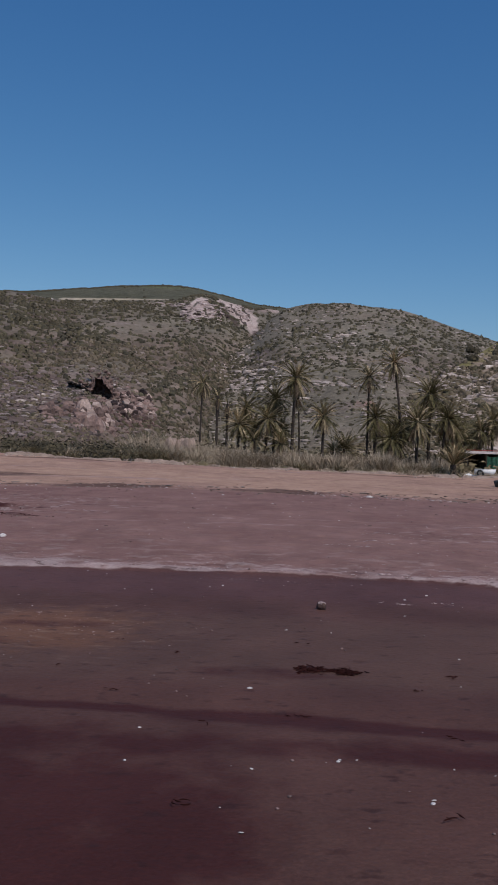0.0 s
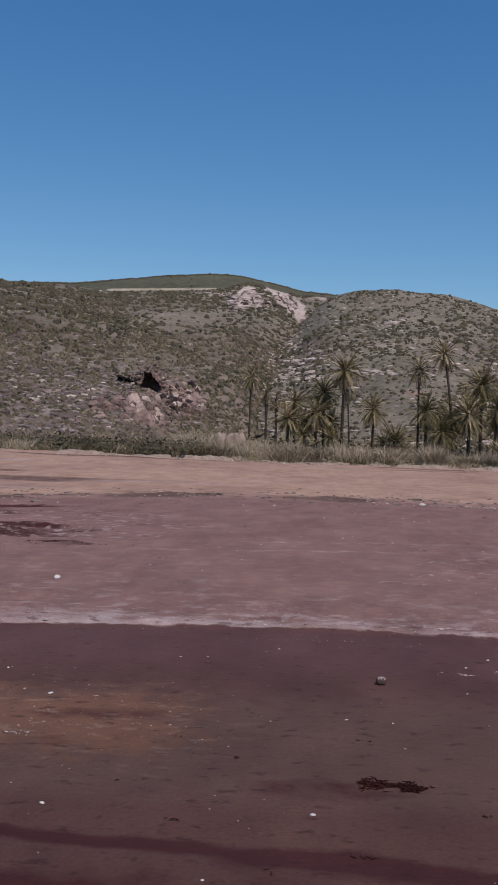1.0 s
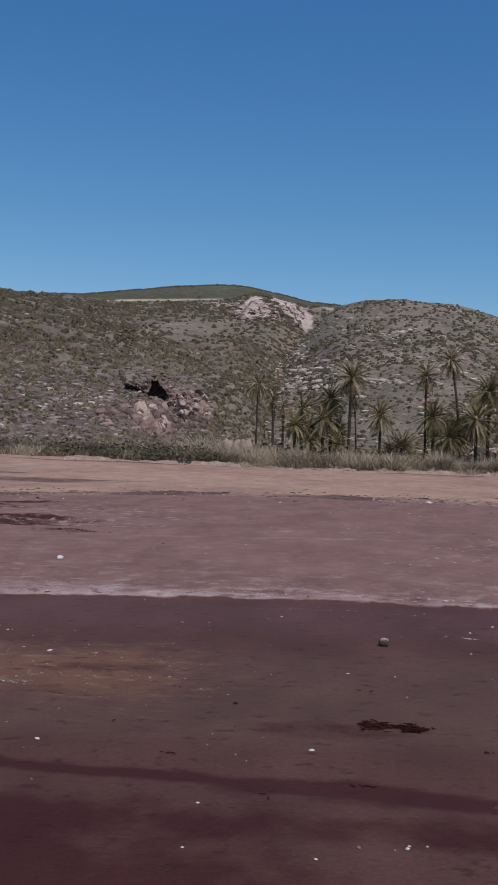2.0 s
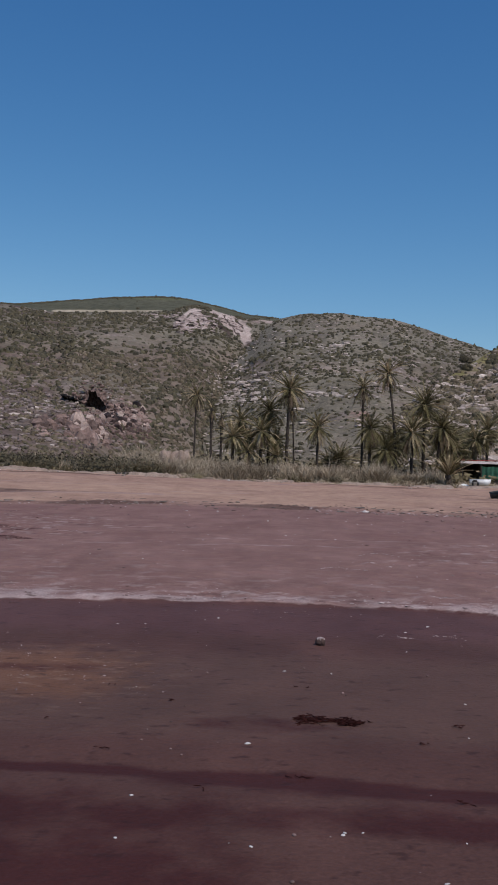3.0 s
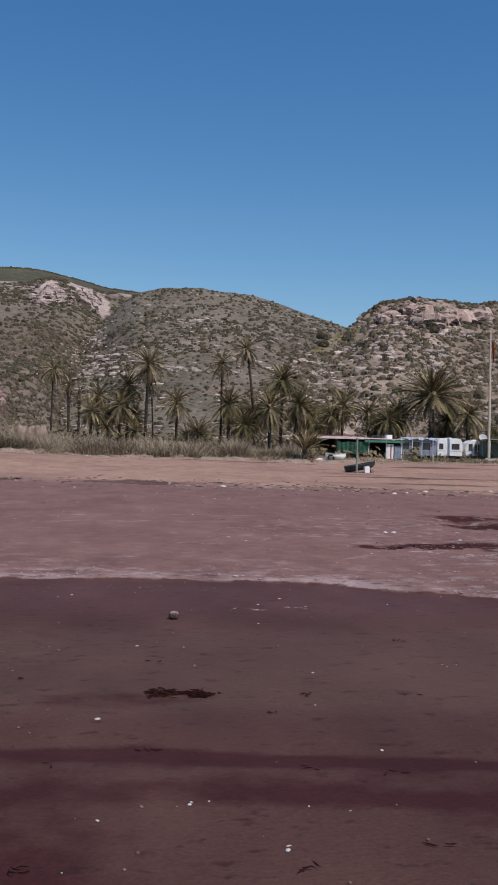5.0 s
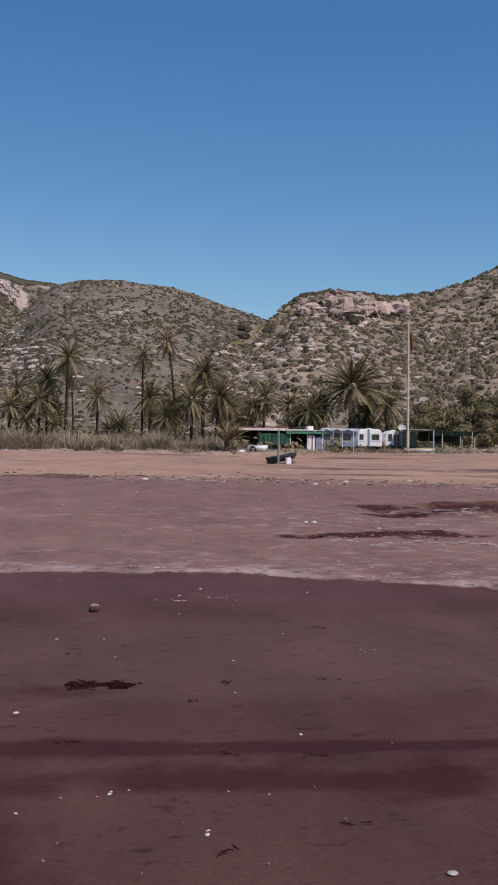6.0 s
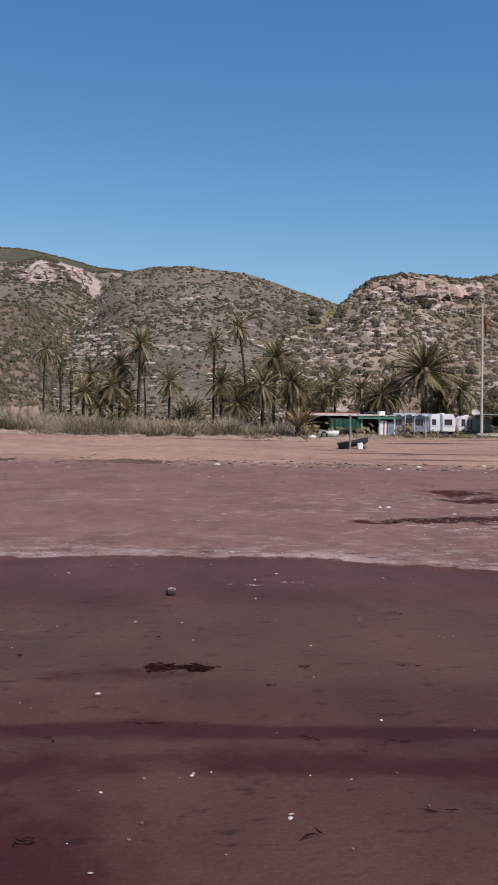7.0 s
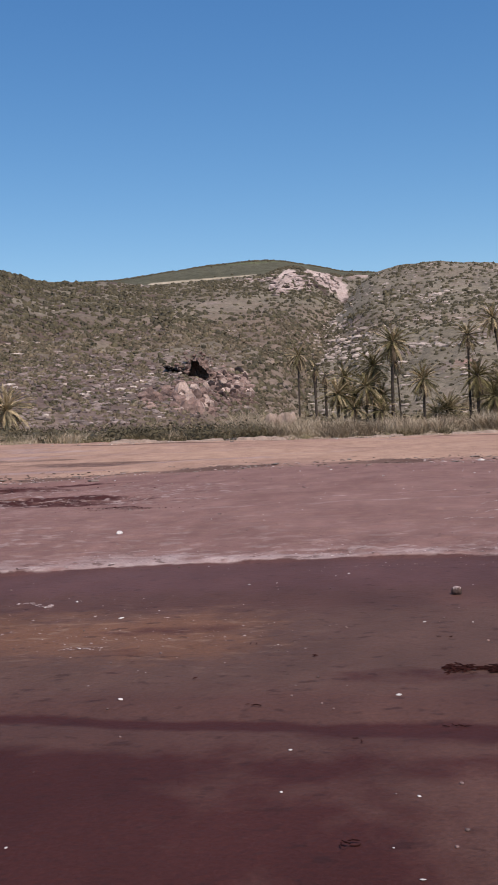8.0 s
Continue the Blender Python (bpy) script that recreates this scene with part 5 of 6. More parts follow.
def tamarisk(x, y, height, width, seed, label):
    """A dense many-stemmed tree: several bent stems and a ragged crown of small leaf sprays in lumps."""
    r = np.random.default_rng(seed)
    z0 = float(sand_z(x, y)) - 0.1
    t = thing("tamarisk_tree", x, y, z0, label, "tree", group="trees beside the camp")
    lumps = []
    for k in range(16):
        a, q = r.uniform(0, 6.283), r.uniform(0, 1) ** 0.6
        lz = height * r.uniform(0.25, 0.88)
        rad = width * 0.5 * q * (1.1 - 0.6 * (lz / height) ** 2)
        lumps.append((rad * math.cos(a), rad * 0.8 * math.sin(a), lz, width * r.uniform(0.14, 0.26)))
    for k in range(4):
        bm = bmesh.new()
        lx, ly, lz, lr_ = lumps[k]
        tube(bm, [(0.2 * k - 0.3, 0, 0), (lx * 0.3, ly * 0.3, lz * 0.4), (lx * 0.7, ly * 0.7, lz * 0.75), (lx, ly, lz)], [0.16, 0.12, 0.08, 0.03], 7)
        part("trunk", bm, M_TRUNK, t)
    per = 400
    c = np.array([q[:3] for q in lumps])[:, None]
    rad = np.array([q[3] for q in lumps])[:, None, None]
    d = r.normal(0, 1, (len(lumps), per, 3))
    d /= np.linalg.norm(d, axis=-1, keepdims=True)
    p = c + d * rad * r.uniform(0.45, 1.08, (len(lumps), per, 1)) * np.array([1.2, 1.1, 0.85])
    p[..., 2] = np.maximum(p[..., 2], 0.15)
    side = np.cross(d, r.normal(0, 1, d.shape))
    side /= np.linalg.norm(side, axis=-1, keepdims=True)
    up = np.cross(d, side) + 0.5 * r.normal(0, 1, d.shape)
    s_ = r.uniform(0.08, 0.17, (len(lumps), per, 1))
    quad = np.stack([p - side * s_ * 0.7 - up * s_ * 0.5, p + side * s_ * 0.6 - up * s_ * 0.6, p + side * s_ * 0.2 + up * s_, p - side * s_ * 0.5 + up * s_ * 0.6], 2)
    raw("crown", quad.reshape(-1, 3), np.arange(len(lumps) * per * 4).reshape(-1, 4), M_TAMARISK, t)


for k, (x, y, h, w) in enumerate(((44.0, 112.0, 3.6, 5.0), (47.2, 113.0, 4.8, 5.5), (50.0, 112.5, 5.6, 5.5), (53.0, 114.0, 7.2, 6.0), (56.0, 112.0, 8.0, 6.5), (59.5, 113.0, 8.4, 6.5), (63.0, 112.0, 8.8, 7.0),
                                 (46.0, 108.0, 2.8, 3.8), (50.5, 107.5, 3.4, 4.2), (55.0, 107.0, 4.2, 4.8), (41.6, 114.0, 3.0, 4.0), (52.0, 118.0, 8.2, 6.0), (48.0, 118.5, 6.0, 5.5))):
    tamarisk(x, y, h, w, 500 + k, "dense olive-green tamarisk tree behind the camp")


# ---- the camp ----
M_WHITE = shade("weathered_white_paint", [(0.3, (0.72, 0.70, 0.68)), (0.7, (0.85, 0.84, 0.82))], scale=1.2, fine=0.08, rough=0.5, local=True)
M_FASCIA = shade("sun_bleached_boarding", [(0.3, (0.50, 0.41, 0.39)), (0.7, (0.72, 0.65, 0.62))], scale=0.9, fine=0.15, local=True)
M_BLUE = shade("grey_blue_awning", [(0.3, (0.16, 0.185, 0.235)), (0.7, (0.28, 0.31, 0.375))], scale=1.5, fine=0.12, local=True, rough=0.7)
M_GREEN = shade("green_shade_net", [(0.3, (0.034, 0.125, 0.078)), (0.7, (0.085, 0.235, 0.155))], scale=1.6, fine=0.25, local=True)
M_DARKNET = shade("dark_green_tarpaulin", [(0.3, (0.008, 0.022, 0.016)), (0.7, (0.02, 0.045, 0.032))], scale=1.6, fine=0.2, local=True)
M_SHEET = shade("faded_teal_sheet", [(0.3, (0.17, 0.22, 0.19)), (0.7, (0.30, 0.36, 0.32))], scale=1.4, fine=0.15, local=True)
M_GLASS = shade("dark_window", [(0.3, (0.018, 0.020, 0.024)), (0.7, (0.045, 0.05, 0.058))], scale=1.0, rough=0.12, local=True, spec=0.5)
M_RED = shade("faded_red_paint", [(0.3, (0.30, 0.035, 0.03)), (0.7, (0.45, 0.07, 0.06))], scale=2, local=True)
M_YELLOW = shade("ochre_paint", [(0.3, (0.45, 0.28, 0.08)), (0.7, (0.62, 0.43, 0.17))], scale=2, local=True)
M_POLE = shade("bleached_pole_wood", [(0.3, (0.42, 0.35, 0.27)), (0.7, (0.62, 0.55, 0.45))], scale=3, stretch=(3, 3, 0.4), local=True, bump=0.2)
M_DARK = shade("black_rubber", [(0.3, (0.012, 0.012, 0.013)), (0.7, (0.03, 0.03, 0.03))], scale=4, local=True)
M_HULL = shade("dark_boat_hull", [(0.3, (0.010, 0.014, 0.014)), (0.7, (0.030, 0.037, 0.037))], scale=2, local=True, rough=0.6)
M_BOARD = shade("old_boards", [(0.3, (0.05, 0.035, 0.026)), (0.7, (0.11, 0.085, 0.065))], scale=2, stretch=(4, 4, 0.6), local=True)
M_CLOTH = shade("faded_flag_cloth", [(0.3, (0.38, 0.06, 0.03)), (0.5, (0.50, 0.16, 0.05)), (0.7, (0.55, 0.30, 0.08))], scale=1.2, local=True)
M_STEEL = shade("galvanised_post", [(0.3, (0.34, 0.36, 0.36)), (0.7, (0.50, 0.52, 0.52))], scale=4, local=True, rough=0.55)
# near-black rock: the darkness inside the adit is put into the colour
M_ADIT = shade("shaded_adit_rock", [(0.3, (0.02, 0.015, 0.013)), (0.7, (0.05, 0.038, 0.033))], scale=0.8, bump=0.5)


def B(*args, **kw):
    return box(bmesh.new(), *args, **kw)


def on_sand(x, y):
    return float(sand_z(x, y))


def sheet(w, h, nx, nz, sag, seed):
    """A hanging cloth or net in the xz plane, w wide and h deep, with folds and a ragged hem, 1 cm thick."""
    bm = bmesh.new()
    r = random.Random(seed)
    rows = []
    for k in range(nz + 1):
        row = []
        for i in range(nx + 1):
            f, g = i / nx, k / nz
            hem = r.uniform(0, 0.12) * h if k == nz else 0
            row.append(bm.verts.new((w * f, -0.10 * math.sin(f * 21 + seed) * g - 0.04 * math.sin(f * 47), -h * g + hem - sag * math.sin(math.pi * ((f * 3) % 1)) * (1 - g) * 0.3)))
        rows.append(row)
    faces = [bm.faces.new((rows[k][i], rows[k + 1][i], rows[k + 1][i + 1], rows[k][i + 1])) for k in range(nz) for i in range(nx)]
    bmesh.ops.solidify(bm, geom=faces, thickness=0.012)
    return bm


def shack():
    t = thing("beach_shack", 19.8, 104.0, on_sand(24, 104) - 0.05, "low beach shack of boards with green netting and a flat roof", "shack")
    part("back_wall", B(0, 9.0, 3.7, 3.8, 0, 2.25), M_BOARD, t)
    part("side_wall", B(0, 0.1, 0.6, 3.7, 0, 2.3), M_BOARD, t)
    part("side_wall", B(8.95, 9.05, 0.2, 3.7, 0, 2.1), M_BOARD, t)
    part("inner_wall", B(1.95, 2.03, 0.3, 3.7, 0, 2.2), M_BOARD, t)
    roof = part("roof", B(-0.25, 9.3, -0.4, 4.0, 2.25, 2.33), M_FASCIA, t, "bleached flat sheet roof")
    part("fascia", B(-0.2, 4.9, -0.48, -0.41, 2.20, 2.46, bevel=0.01), M_FASCIA, roof, "bleached pinkish fascia boards")
    part("fascia", B(4.93, 9.25, -0.62, -0.52, 1.90, 2.16, bevel=0.01), M_GREEN, roof, "green netting rolled along the awning edge")
    part("red_rail", B(-0.2, 5.4, -0.50, -0.42, 2.53, 2.58), M_RED, roof, "faded red rail on the roof edge")
    for x in (0.05, 2.0, 5.45, 7.35, 9.0):
        part("post", tube(bmesh.new(), [(x, -0.3, 0), (x, -0.3, 2.25)], [0.06, 0.05], 7), M_WHITE if x > 5 else M_BOARD, t)
    net = part("green_net", sheet(3.4, 1.45, 34, 8, 0.35, 3), M_GREEN, t, "sagging green shade netting")
    net.matrix_basis = Matrix.Translation((2.05, -0.38, 1.98))
    part("low_wall", B(2.1, 5.3, -0.2, -0.08, 0, 0.55, bevel=0.01), M_BOARD, t)
    part("panel", B(7.45, 8.15, -0.34, -0.28, 0.1, 1.75, bevel=0.01), M_WHITE, t, "white painted door panel")
    part("red_strip", B(7.8, 7.92, -0.37, -0.343, 0.1, 1.7), M_RED, t, "red strip on the door panel")
    part("panel", B(8.25, 9.0, -0.34, -0.28, 0.1, 1.6, bevel=0.01), M_BLUE, t, "pale blue panel")
    part("counter", B(5.6, 7.2, 0.6, 1.1, 0, 0.9, bevel=0.02), M_BOARD, t)
    for x, w in ((5.2, 1.6), (3.4, 0.9), (7.0, 0.6)):
        part("roof_plank", B(x, x + w, 0.2, 0.5, 2.335, 2.40, bevel=0.01), M_FASCIA, roof)
    crate = tagged(part("roof_crate", B(-0.35, 0.35, -0.25, 0.25, 0, 0.42, bevel=0.03), M_WHITE), "white plastic crate lying on the shack roof", "crate")
    crate.matrix_world = pose(27.6, 104.6, on_sand(24, 104) + 2.29, 0, 0, 12)
    roll = tagged(part("rolled_tarpaulin", tube(bmesh.new(), [(-0.6, 0, 0.12), (-0.2, 0.03, 0.13), (0.6, 0, 0.12)], [0.11, 0.12, 0.10], 9), M_DARK), "dark rolled tarpaulin on the shack roof", "tarpaulin")
    roll.matrix_world = pose(26.2, 104.4, on_sand(24, 104) + 2.36, 0, 0, 4)


def caravan(x, y, length, label, skin, windows, turn=0.0, slant=0.12, height=2.35):
    """A small touring caravan, seen from its long side: rounded shell, windows with frames, door and wheels."""
    t = thing("caravan", x, y, on_sand(x, y), label, "caravan", turn, group="caravans at the camp")
    bm = bmesh.new()
    ease = min(0.5, length * 0.26)
    prof = [(0.0, 0.42), (-slant * 0.3, 1.2), (slant * 0.4, height - 0.35), (slant + ease * 0.36, height - 0.06), (slant + ease, height),
            (length - slant - ease, height), (length - slant - ease * 0.3, height - 0.07), (length - slant * 0.4, height - 0.4), (length, 1.2), (length - 0.05, 0.42)]
    front = [bm.verts.new((px, 0, pz)) for px, pz in prof]
    f = bm.faces.new(front)
    ext = bmesh.ops.extrude_face_region(bm, geom=[f])
    bmesh.ops.translate(bm, vec=(0, 2.0, 0), verts=[v for v in ext["geom"] if isinstance(v, bmesh.types.BMVert)])
    bmesh.ops.recalc_face_normals(bm, faces=bm.faces)
    bmesh.ops.bevel(bm, geom=[e for e in bm.edges if abs(e.verts[0].co.y - e.verts[1].co.y) < 0.1], offset=0.05, segments=2, affect="EDGES")
    body = part("body", bm, skin, t)
    for x0, x1, z0, z1, what in windows:
        if what == "door":
            part("door", B(x0, x1, -0.025, 0.02, z0, z1, bevel=0.008), M_WHITE, t)
        else:
            w = part("window", B(x0, x1, -0.012, 0.02, z0, z1), M_GLASS, t, "dark caravan window")
            for q in ((x0 - 0.03, x1 + 0.03, z1, z1 + 0.03), (x0 - 0.03, x1 + 0.03, z0 - 0.03, z0), (x0 - 0.03, x0, z0, z1), (x1, x1 + 0.03, z0, z1)):
                part("window_frame", B(q[0], q[1], -0.022, 0.02, q[2], q[3]), M_STEEL, w)
    part("roof_vent", B(length * 0.45, length * 0.45 + ease, 0.7, 1.2, height - 0.02, height + 0.08, bevel=0.02), M_WHITE, body)
    for k in ((-0.35, 0.35) if length > 2 else (0.0,)):
        bm = bmesh.new()
        bmesh.ops.create_cone(bm, cap_ends=True, segments=18, radius1=0.31, radius2=0.31, depth=0.18, matrix=Matrix.Translation((length / 2 + k, 0.12, 0.31)) @ Matrix.Rotation(math.pi / 2, 4, "X"))
        part("wheel", bm, M_DARK, t)
    part("trim", B(0.02, length - 0.05, -0.02, 0.01, 0.95, 1.0), M_STEEL, body)
    return t


def satellite_dish(x, y, z):
    t = thing("satellite_dish", x, y, on_sand(x, y), "round white satellite dish on a short mast", "satellite dish")
    part("mast", tube(bmesh.new(), [(0, 0.12, 0), (0, 0.12, z - 0.1)], [0.03, 0.03], 8), M_STEEL, t)
    bm = bmesh.new()
    rings, sides = 5, 20
    grid = [[bm.verts.new((0.46 * k / rings * math.cos(2 * math.pi * i / sides), 0.13 - 0.13 * (k / rings) ** 2 - 0.1, z + 0.46 * k / rings * math.sin(2 * math.pi * i / sides))) for i in range(sides)] for k in range(1, rings + 1)]
    hub = bm.verts.new((0, 0.03, z))
    fs = [bm.faces.new((hub, grid[0][i], grid[0][(i + 1) % sides])) for i in range(sides)]
    fs += [bm.faces.new((grid[k][i], grid[k + 1][i], grid[k + 1][(i + 1) % sides], grid[k][(i + 1) % sides])) for k in range(rings - 1) for i in range(sides)]
    bmesh.ops.solidify(bm, geom=fs, thickness=0.02)
    bmesh.ops.rotate(bm, cent=(0, 0.03, z), matrix=Matrix.Rotation(radians(-32), 3, "X"), verts=bm.verts)
    part("dish", bm, M_WHITE, t)
    part("feed_arm", tube(bmesh.new(), [(0, 0.0, z - 0.36), (0, -0.38, z - 0.05)], [0.012, 0.012], 6), M_STEEL, t)


def flagpole():
    x, y = 37.1, 100.0
    z = on_sand(x, y)
    t = thing("flagpole", x, y, z, "tall bleached wooden flagpole with a furled flag", "flagpole")
    h = 13.85 - z
    part("pole", tube(bmesh.new(), [(0.10 * f - 0.1 * f * f - 0.12 * f, 0, h * f) for f in (0, 0.2, 0.4, 0.6, 0.8, 1)], [0.14, 0.135, 0.13, 0.12, 0.11, 0.10], 10), M_POLE, t)
    bm = bmesh.new()
    bmesh.ops.create_uvsphere(bm, u_segments=10, v_segments=6, radius=0.11, matrix=Matrix.Translation((-0.12, 0, h + 0.05)))
    part("finial", bm, M_POLE, t)
    flag = sheet(0.55, 2.2, 10, 14, 0.0, 8)
    for v in flag.verts:
        f = -v.co.z / 2.2
        v.co.x = v.co.x * (0.22 + 0.4 * math.sin(math.pi * min(1, f * 0.9 + 0.15)) ** 2) + 0.12 + 0.18 * f
        v.co.y += 0.12 * math.sin(v.co.x * 14)
    flag = part("flag", flag, M_CLOTH, t, "limp faded red and yellow flag")
    flag.matrix_basis = Matrix.Translation((-0.08, 0, h - 0.9))
    part("halyard", tube(bmesh.new(), [(0.12, -0.05, 1.2), (0.04, -0.05, h - 0.2)], [0.008, 0.008], 4), M_POLE, t)


def canopy():
    x, y = 37.4, 100.5
    z = on_sand(40, 100.5)
    t = thing("shade_canopy", x, y, z, "open shelter with a dark green tarpaulin roof on posts", "canopy")
    bm = bmesh.new()
    nx, ny = 20, 8
    g = [[bm.verts.new((7.6 * i / nx, 4.0 * k / ny, 2.42 - 0.10 * math.sin(math.pi * ((i / nx * 3) % 1)) - 0.012 * i)) for i in range(nx + 1)] for k in range(ny + 1)]
    fs = [bm.faces.new((g[k][i], g[k][i + 1], g[k + 1][i + 1], g[k + 1][i])) for k in range(ny) for i in range(nx)]
    bmesh.ops.solidify(bm, geom=fs, thickness=0.02)
    roof = part("roof", bm, M_DARKNET, t)
    hem = part("valance", sheet(5.2, 0.55, 30, 4, 0.1, 5), M_DARKNET, roof)
    hem.matrix_basis = Matrix.Translation((2.4, -0.03, 2.32))
    # added dark sheet that stands in for the shadow under the roof
    part("inner_shade", B(2.6, 7.5, 3.95, 4.0, 1.2, 2.2), M_DARKNET, t)
    part("side_sheet", B(0.3, 2.4, 3.9, 3.94, 0.0, 2.1), M_SHEET, t, "faded grey-green sheet wall")
    part("roof_edge", B(-0.1, 2.5, -0.06, 0.0, 2.36, 2.46, bevel=0.01), M_SHEET, roof, "pale teal edge board")
    for px, py in ((0.05, 0.05), (3.8, 0.05), (7.5, 0.05), (0.05, 3.9), (3.8, 3.9), (7.5, 3.9)):
        part("post", tube(bmesh.new(), [(px, py, 0), (px, py, 2.35)], [0.05, 0.05], 7), M_POLE, t)
    for k, (tx, ty, mat, lab) in enumerate(((41.8, 102.2, M_WHITE, "white plastic table under the shelter"), (43.4, 102.4, M_BOARD, "old wooden table under the shelter"))):
        tb = thing("camp_table", tx, ty, on_sand(tx, ty), lab, "table")
        part("tabletop", B(-0.7, 0.7, -0.4, 0.4, 0.70, 0.75, bevel=0.01), mat, tb)
        for sx in (-0.62, 0.62):
            for sy in (-0.33, 0.33):
                part("leg", tube(bmesh.new(), [(sx, sy, 0), (sx, sy, 0.70)], [0.03, 0.03], 6), mat, tb)


def boat(name, x, y, length, width, height, turn, hull_mat, label, trim_mat=None, tip=0.0, rise=0.0):
    t = thing(name, x, y, on_sand(x, y) - 0.03, label, "boat", turn)
    bm = bmesh.new()
    n, rows = 14, []
    for k in range(n + 1):
        f = k / n
        beam = width / 2 * (math.sin(math.pi * (0.12 + 0.86 * f)) ** 0.6) * (1 if f < 0.75 else 1 - 0.75 * ((f - 0.75) / 0.25) ** 2)
        sheer = height * (0.85 + 0.35 * (f - 0.4) ** 2)
        keel = height * 0.55 * max(0, (f - 0.75) / 0.25) ** 2
        rows.append([bm.verts.new((length * (f - 0.5), beam * s, keel + (sheer - keel) * q)) for s, q in ((-1, 1), (-0.92, 0.55), (-0.6, 0.12), (0, 0), (0.6, 0.12), (0.92, 0.55), (1, 1))])
    fs = [bm.faces.new((rows[k][i], rows[k + 1][i], rows[k + 1][i + 1], rows[k][i + 1])) for k in range(n) for i in range(6)]
    fs.append(bm.faces.new(rows[0]))
    bmesh.ops.recalc_face_normals(bm, faces=bm.faces)
    bmesh.ops.solidify(bm, geom=fs, thickness=0.03)
    hull = part("hull", bm, hull_mat, t, smooth_faces=True)
    for f in (-0.2, 0.15):
        part("thwart", B(length * f - 0.1, length * f + 0.1, -width * 0.42, width * 0.42, height * 0.62, height * 0.67), trim_mat or hull_mat, t)
    for s in (-1, 1):
        part("gunwale", tube(bmesh.new(), [(length * (f - 0.5), s * width / 2 * (math.sin(math.pi * (0.12 + 0.86 * f)) ** 0.6) * (1 if f < 0.75 else 1 - 0.75 * ((f - 0.75) / 0.25) ** 2), height * (0.85 + 0.35 * (f - 0.4) ** 2) + 0.01) for f in (i / 14 for i in range(15))], [0.03] * 15, 6), trim_mat or hull_mat, hull)
    if tip or rise:
        t.matrix_world = t.matrix_world @ pose(0, 0, 0, tip, -rise, 0)
    return t


shack()
# awning canvas, paler than the caravan's side
M_PALEBLUE = shade("pale_blue_canvas", [(0.3, (0.46, 0.49, 0.54)), (0.7, (0.66, 0.68, 0.72))], scale=1.5, fine=0.1, local=True, rough=0.7)
blue = caravan(28.85, 104.2, 4.0, "grey-blue caravan with a faded fabric awning front", M_BLUE, [(0.25, 0.95, 1.15, 1.85, "w"), (1.3, 2.1, 0.6, 1.95, "w"), (2.4, 3.3, 1.1, 1.85, "w")])
canvas = sheet(4.1, 0.5, 26, 3, 0.0, 12)
bmesh.ops.rotate(canvas, cent=(0, 0, 0), matrix=Matrix.Rotation(radians(-62), 3, "X"), verts=canvas.verts)
part("awning", canvas, M_PALEBLUE, blue, "pale blue canvas awning").matrix_basis = Matrix.Translation((-0.05, 0.0, 2.42))
for px_ in (0.02, 1.18, 2.25, 3.45):
    part("awning_pole", tube(bmesh.new(), [(px_, -0.38, 0), (px_, -0.38, 2.15)], [0.035, 0.03], 7), M_WHITE, blue)
caravan(32.95, 104.3, 2.85, "white touring caravan with dark windows", M_WHITE, [(0.2, 0.65, 1.15, 1.75, "w"), (0.85, 1.4, 0.5, 1.9, "door"), (1.6, 2.45, 1.15, 1.75, "w")])
caravan(36.25, 104.6, 1.95, "small white caravan with a sloping nose", M_WHITE, [(0.3, 0.72, 0.95, 1.75, "w"), (0.95, 1.5, 0.7, 1.7, "w")], slant=0.42, height=2.15)
satellite_dish(37.62, 103.2, 2.45)
flagpole()
canopy()
boat("rowing_boat", 38.2, 99.2, 3.4, 1.25, 0.55, 6, M_WHITE, "upright cream rowing boat with ochre gunwales", M_YELLOW)
dinghy = boat("dinghy", 14.75, 62.4, 2.05, 0.95, 0.42, 12, M_HULL, "small dark dinghy with its bow propped up on the sand", M_HULL, rise=9.0)
dinghy.matrix_world = Matrix.Translation((0, 0, 0.15)) @ dinghy.matrix_world
tagged(part("driftwood_log", tube(bmesh.new(), [(15.42, 62.0, on_sand(15.4, 62.3) + 0.10), (15.36, 62.5, on_sand(15.4, 62.5) + 0.11), (15.40, 63.0, on_sand(15.4, 62.9) + 0.09)], [0.11, 0.13, 0.10], 9), M_WOOD), "weathered log propping the dinghy's bow", "log")
skiff = boat("skiff", 19.75, 94.4, 1.95, 0.95, 0.62, -14, M_WHITE, "small white skiff lying tilted beside the shack", M_WHITE, tip=-6.0)
skiff.matrix_world = Matrix.Translation((0, 0, 0.12)) @ skiff.matrix_world
tyre = thing("old_tyre", 19.2, 93.75, on_sand(19.2, 93.75) - 0.03, "worn black tyre leaning on the white skiff", "tyre", 6)
ring = [(0.27 * math.cos(i * math.pi / 10), 0.0, 0.36 + 0.27 * math.sin(i * math.pi / 10)) for i in range(21)]
part("tread", tube(bmesh.new(), ring, [0.09] * 21, 8), M_DARK, tyre)
tyre.matrix_world = tyre.matrix_world @ pose(0, 0, 0, -14, 0, 0)


M_POST = shade("weathered_grey_post", [(0.3, (0.16, 0.16, 0.14)), (0.7, (0.27, 0.27, 0.24))], scale=4, local=True, rough=0.8)


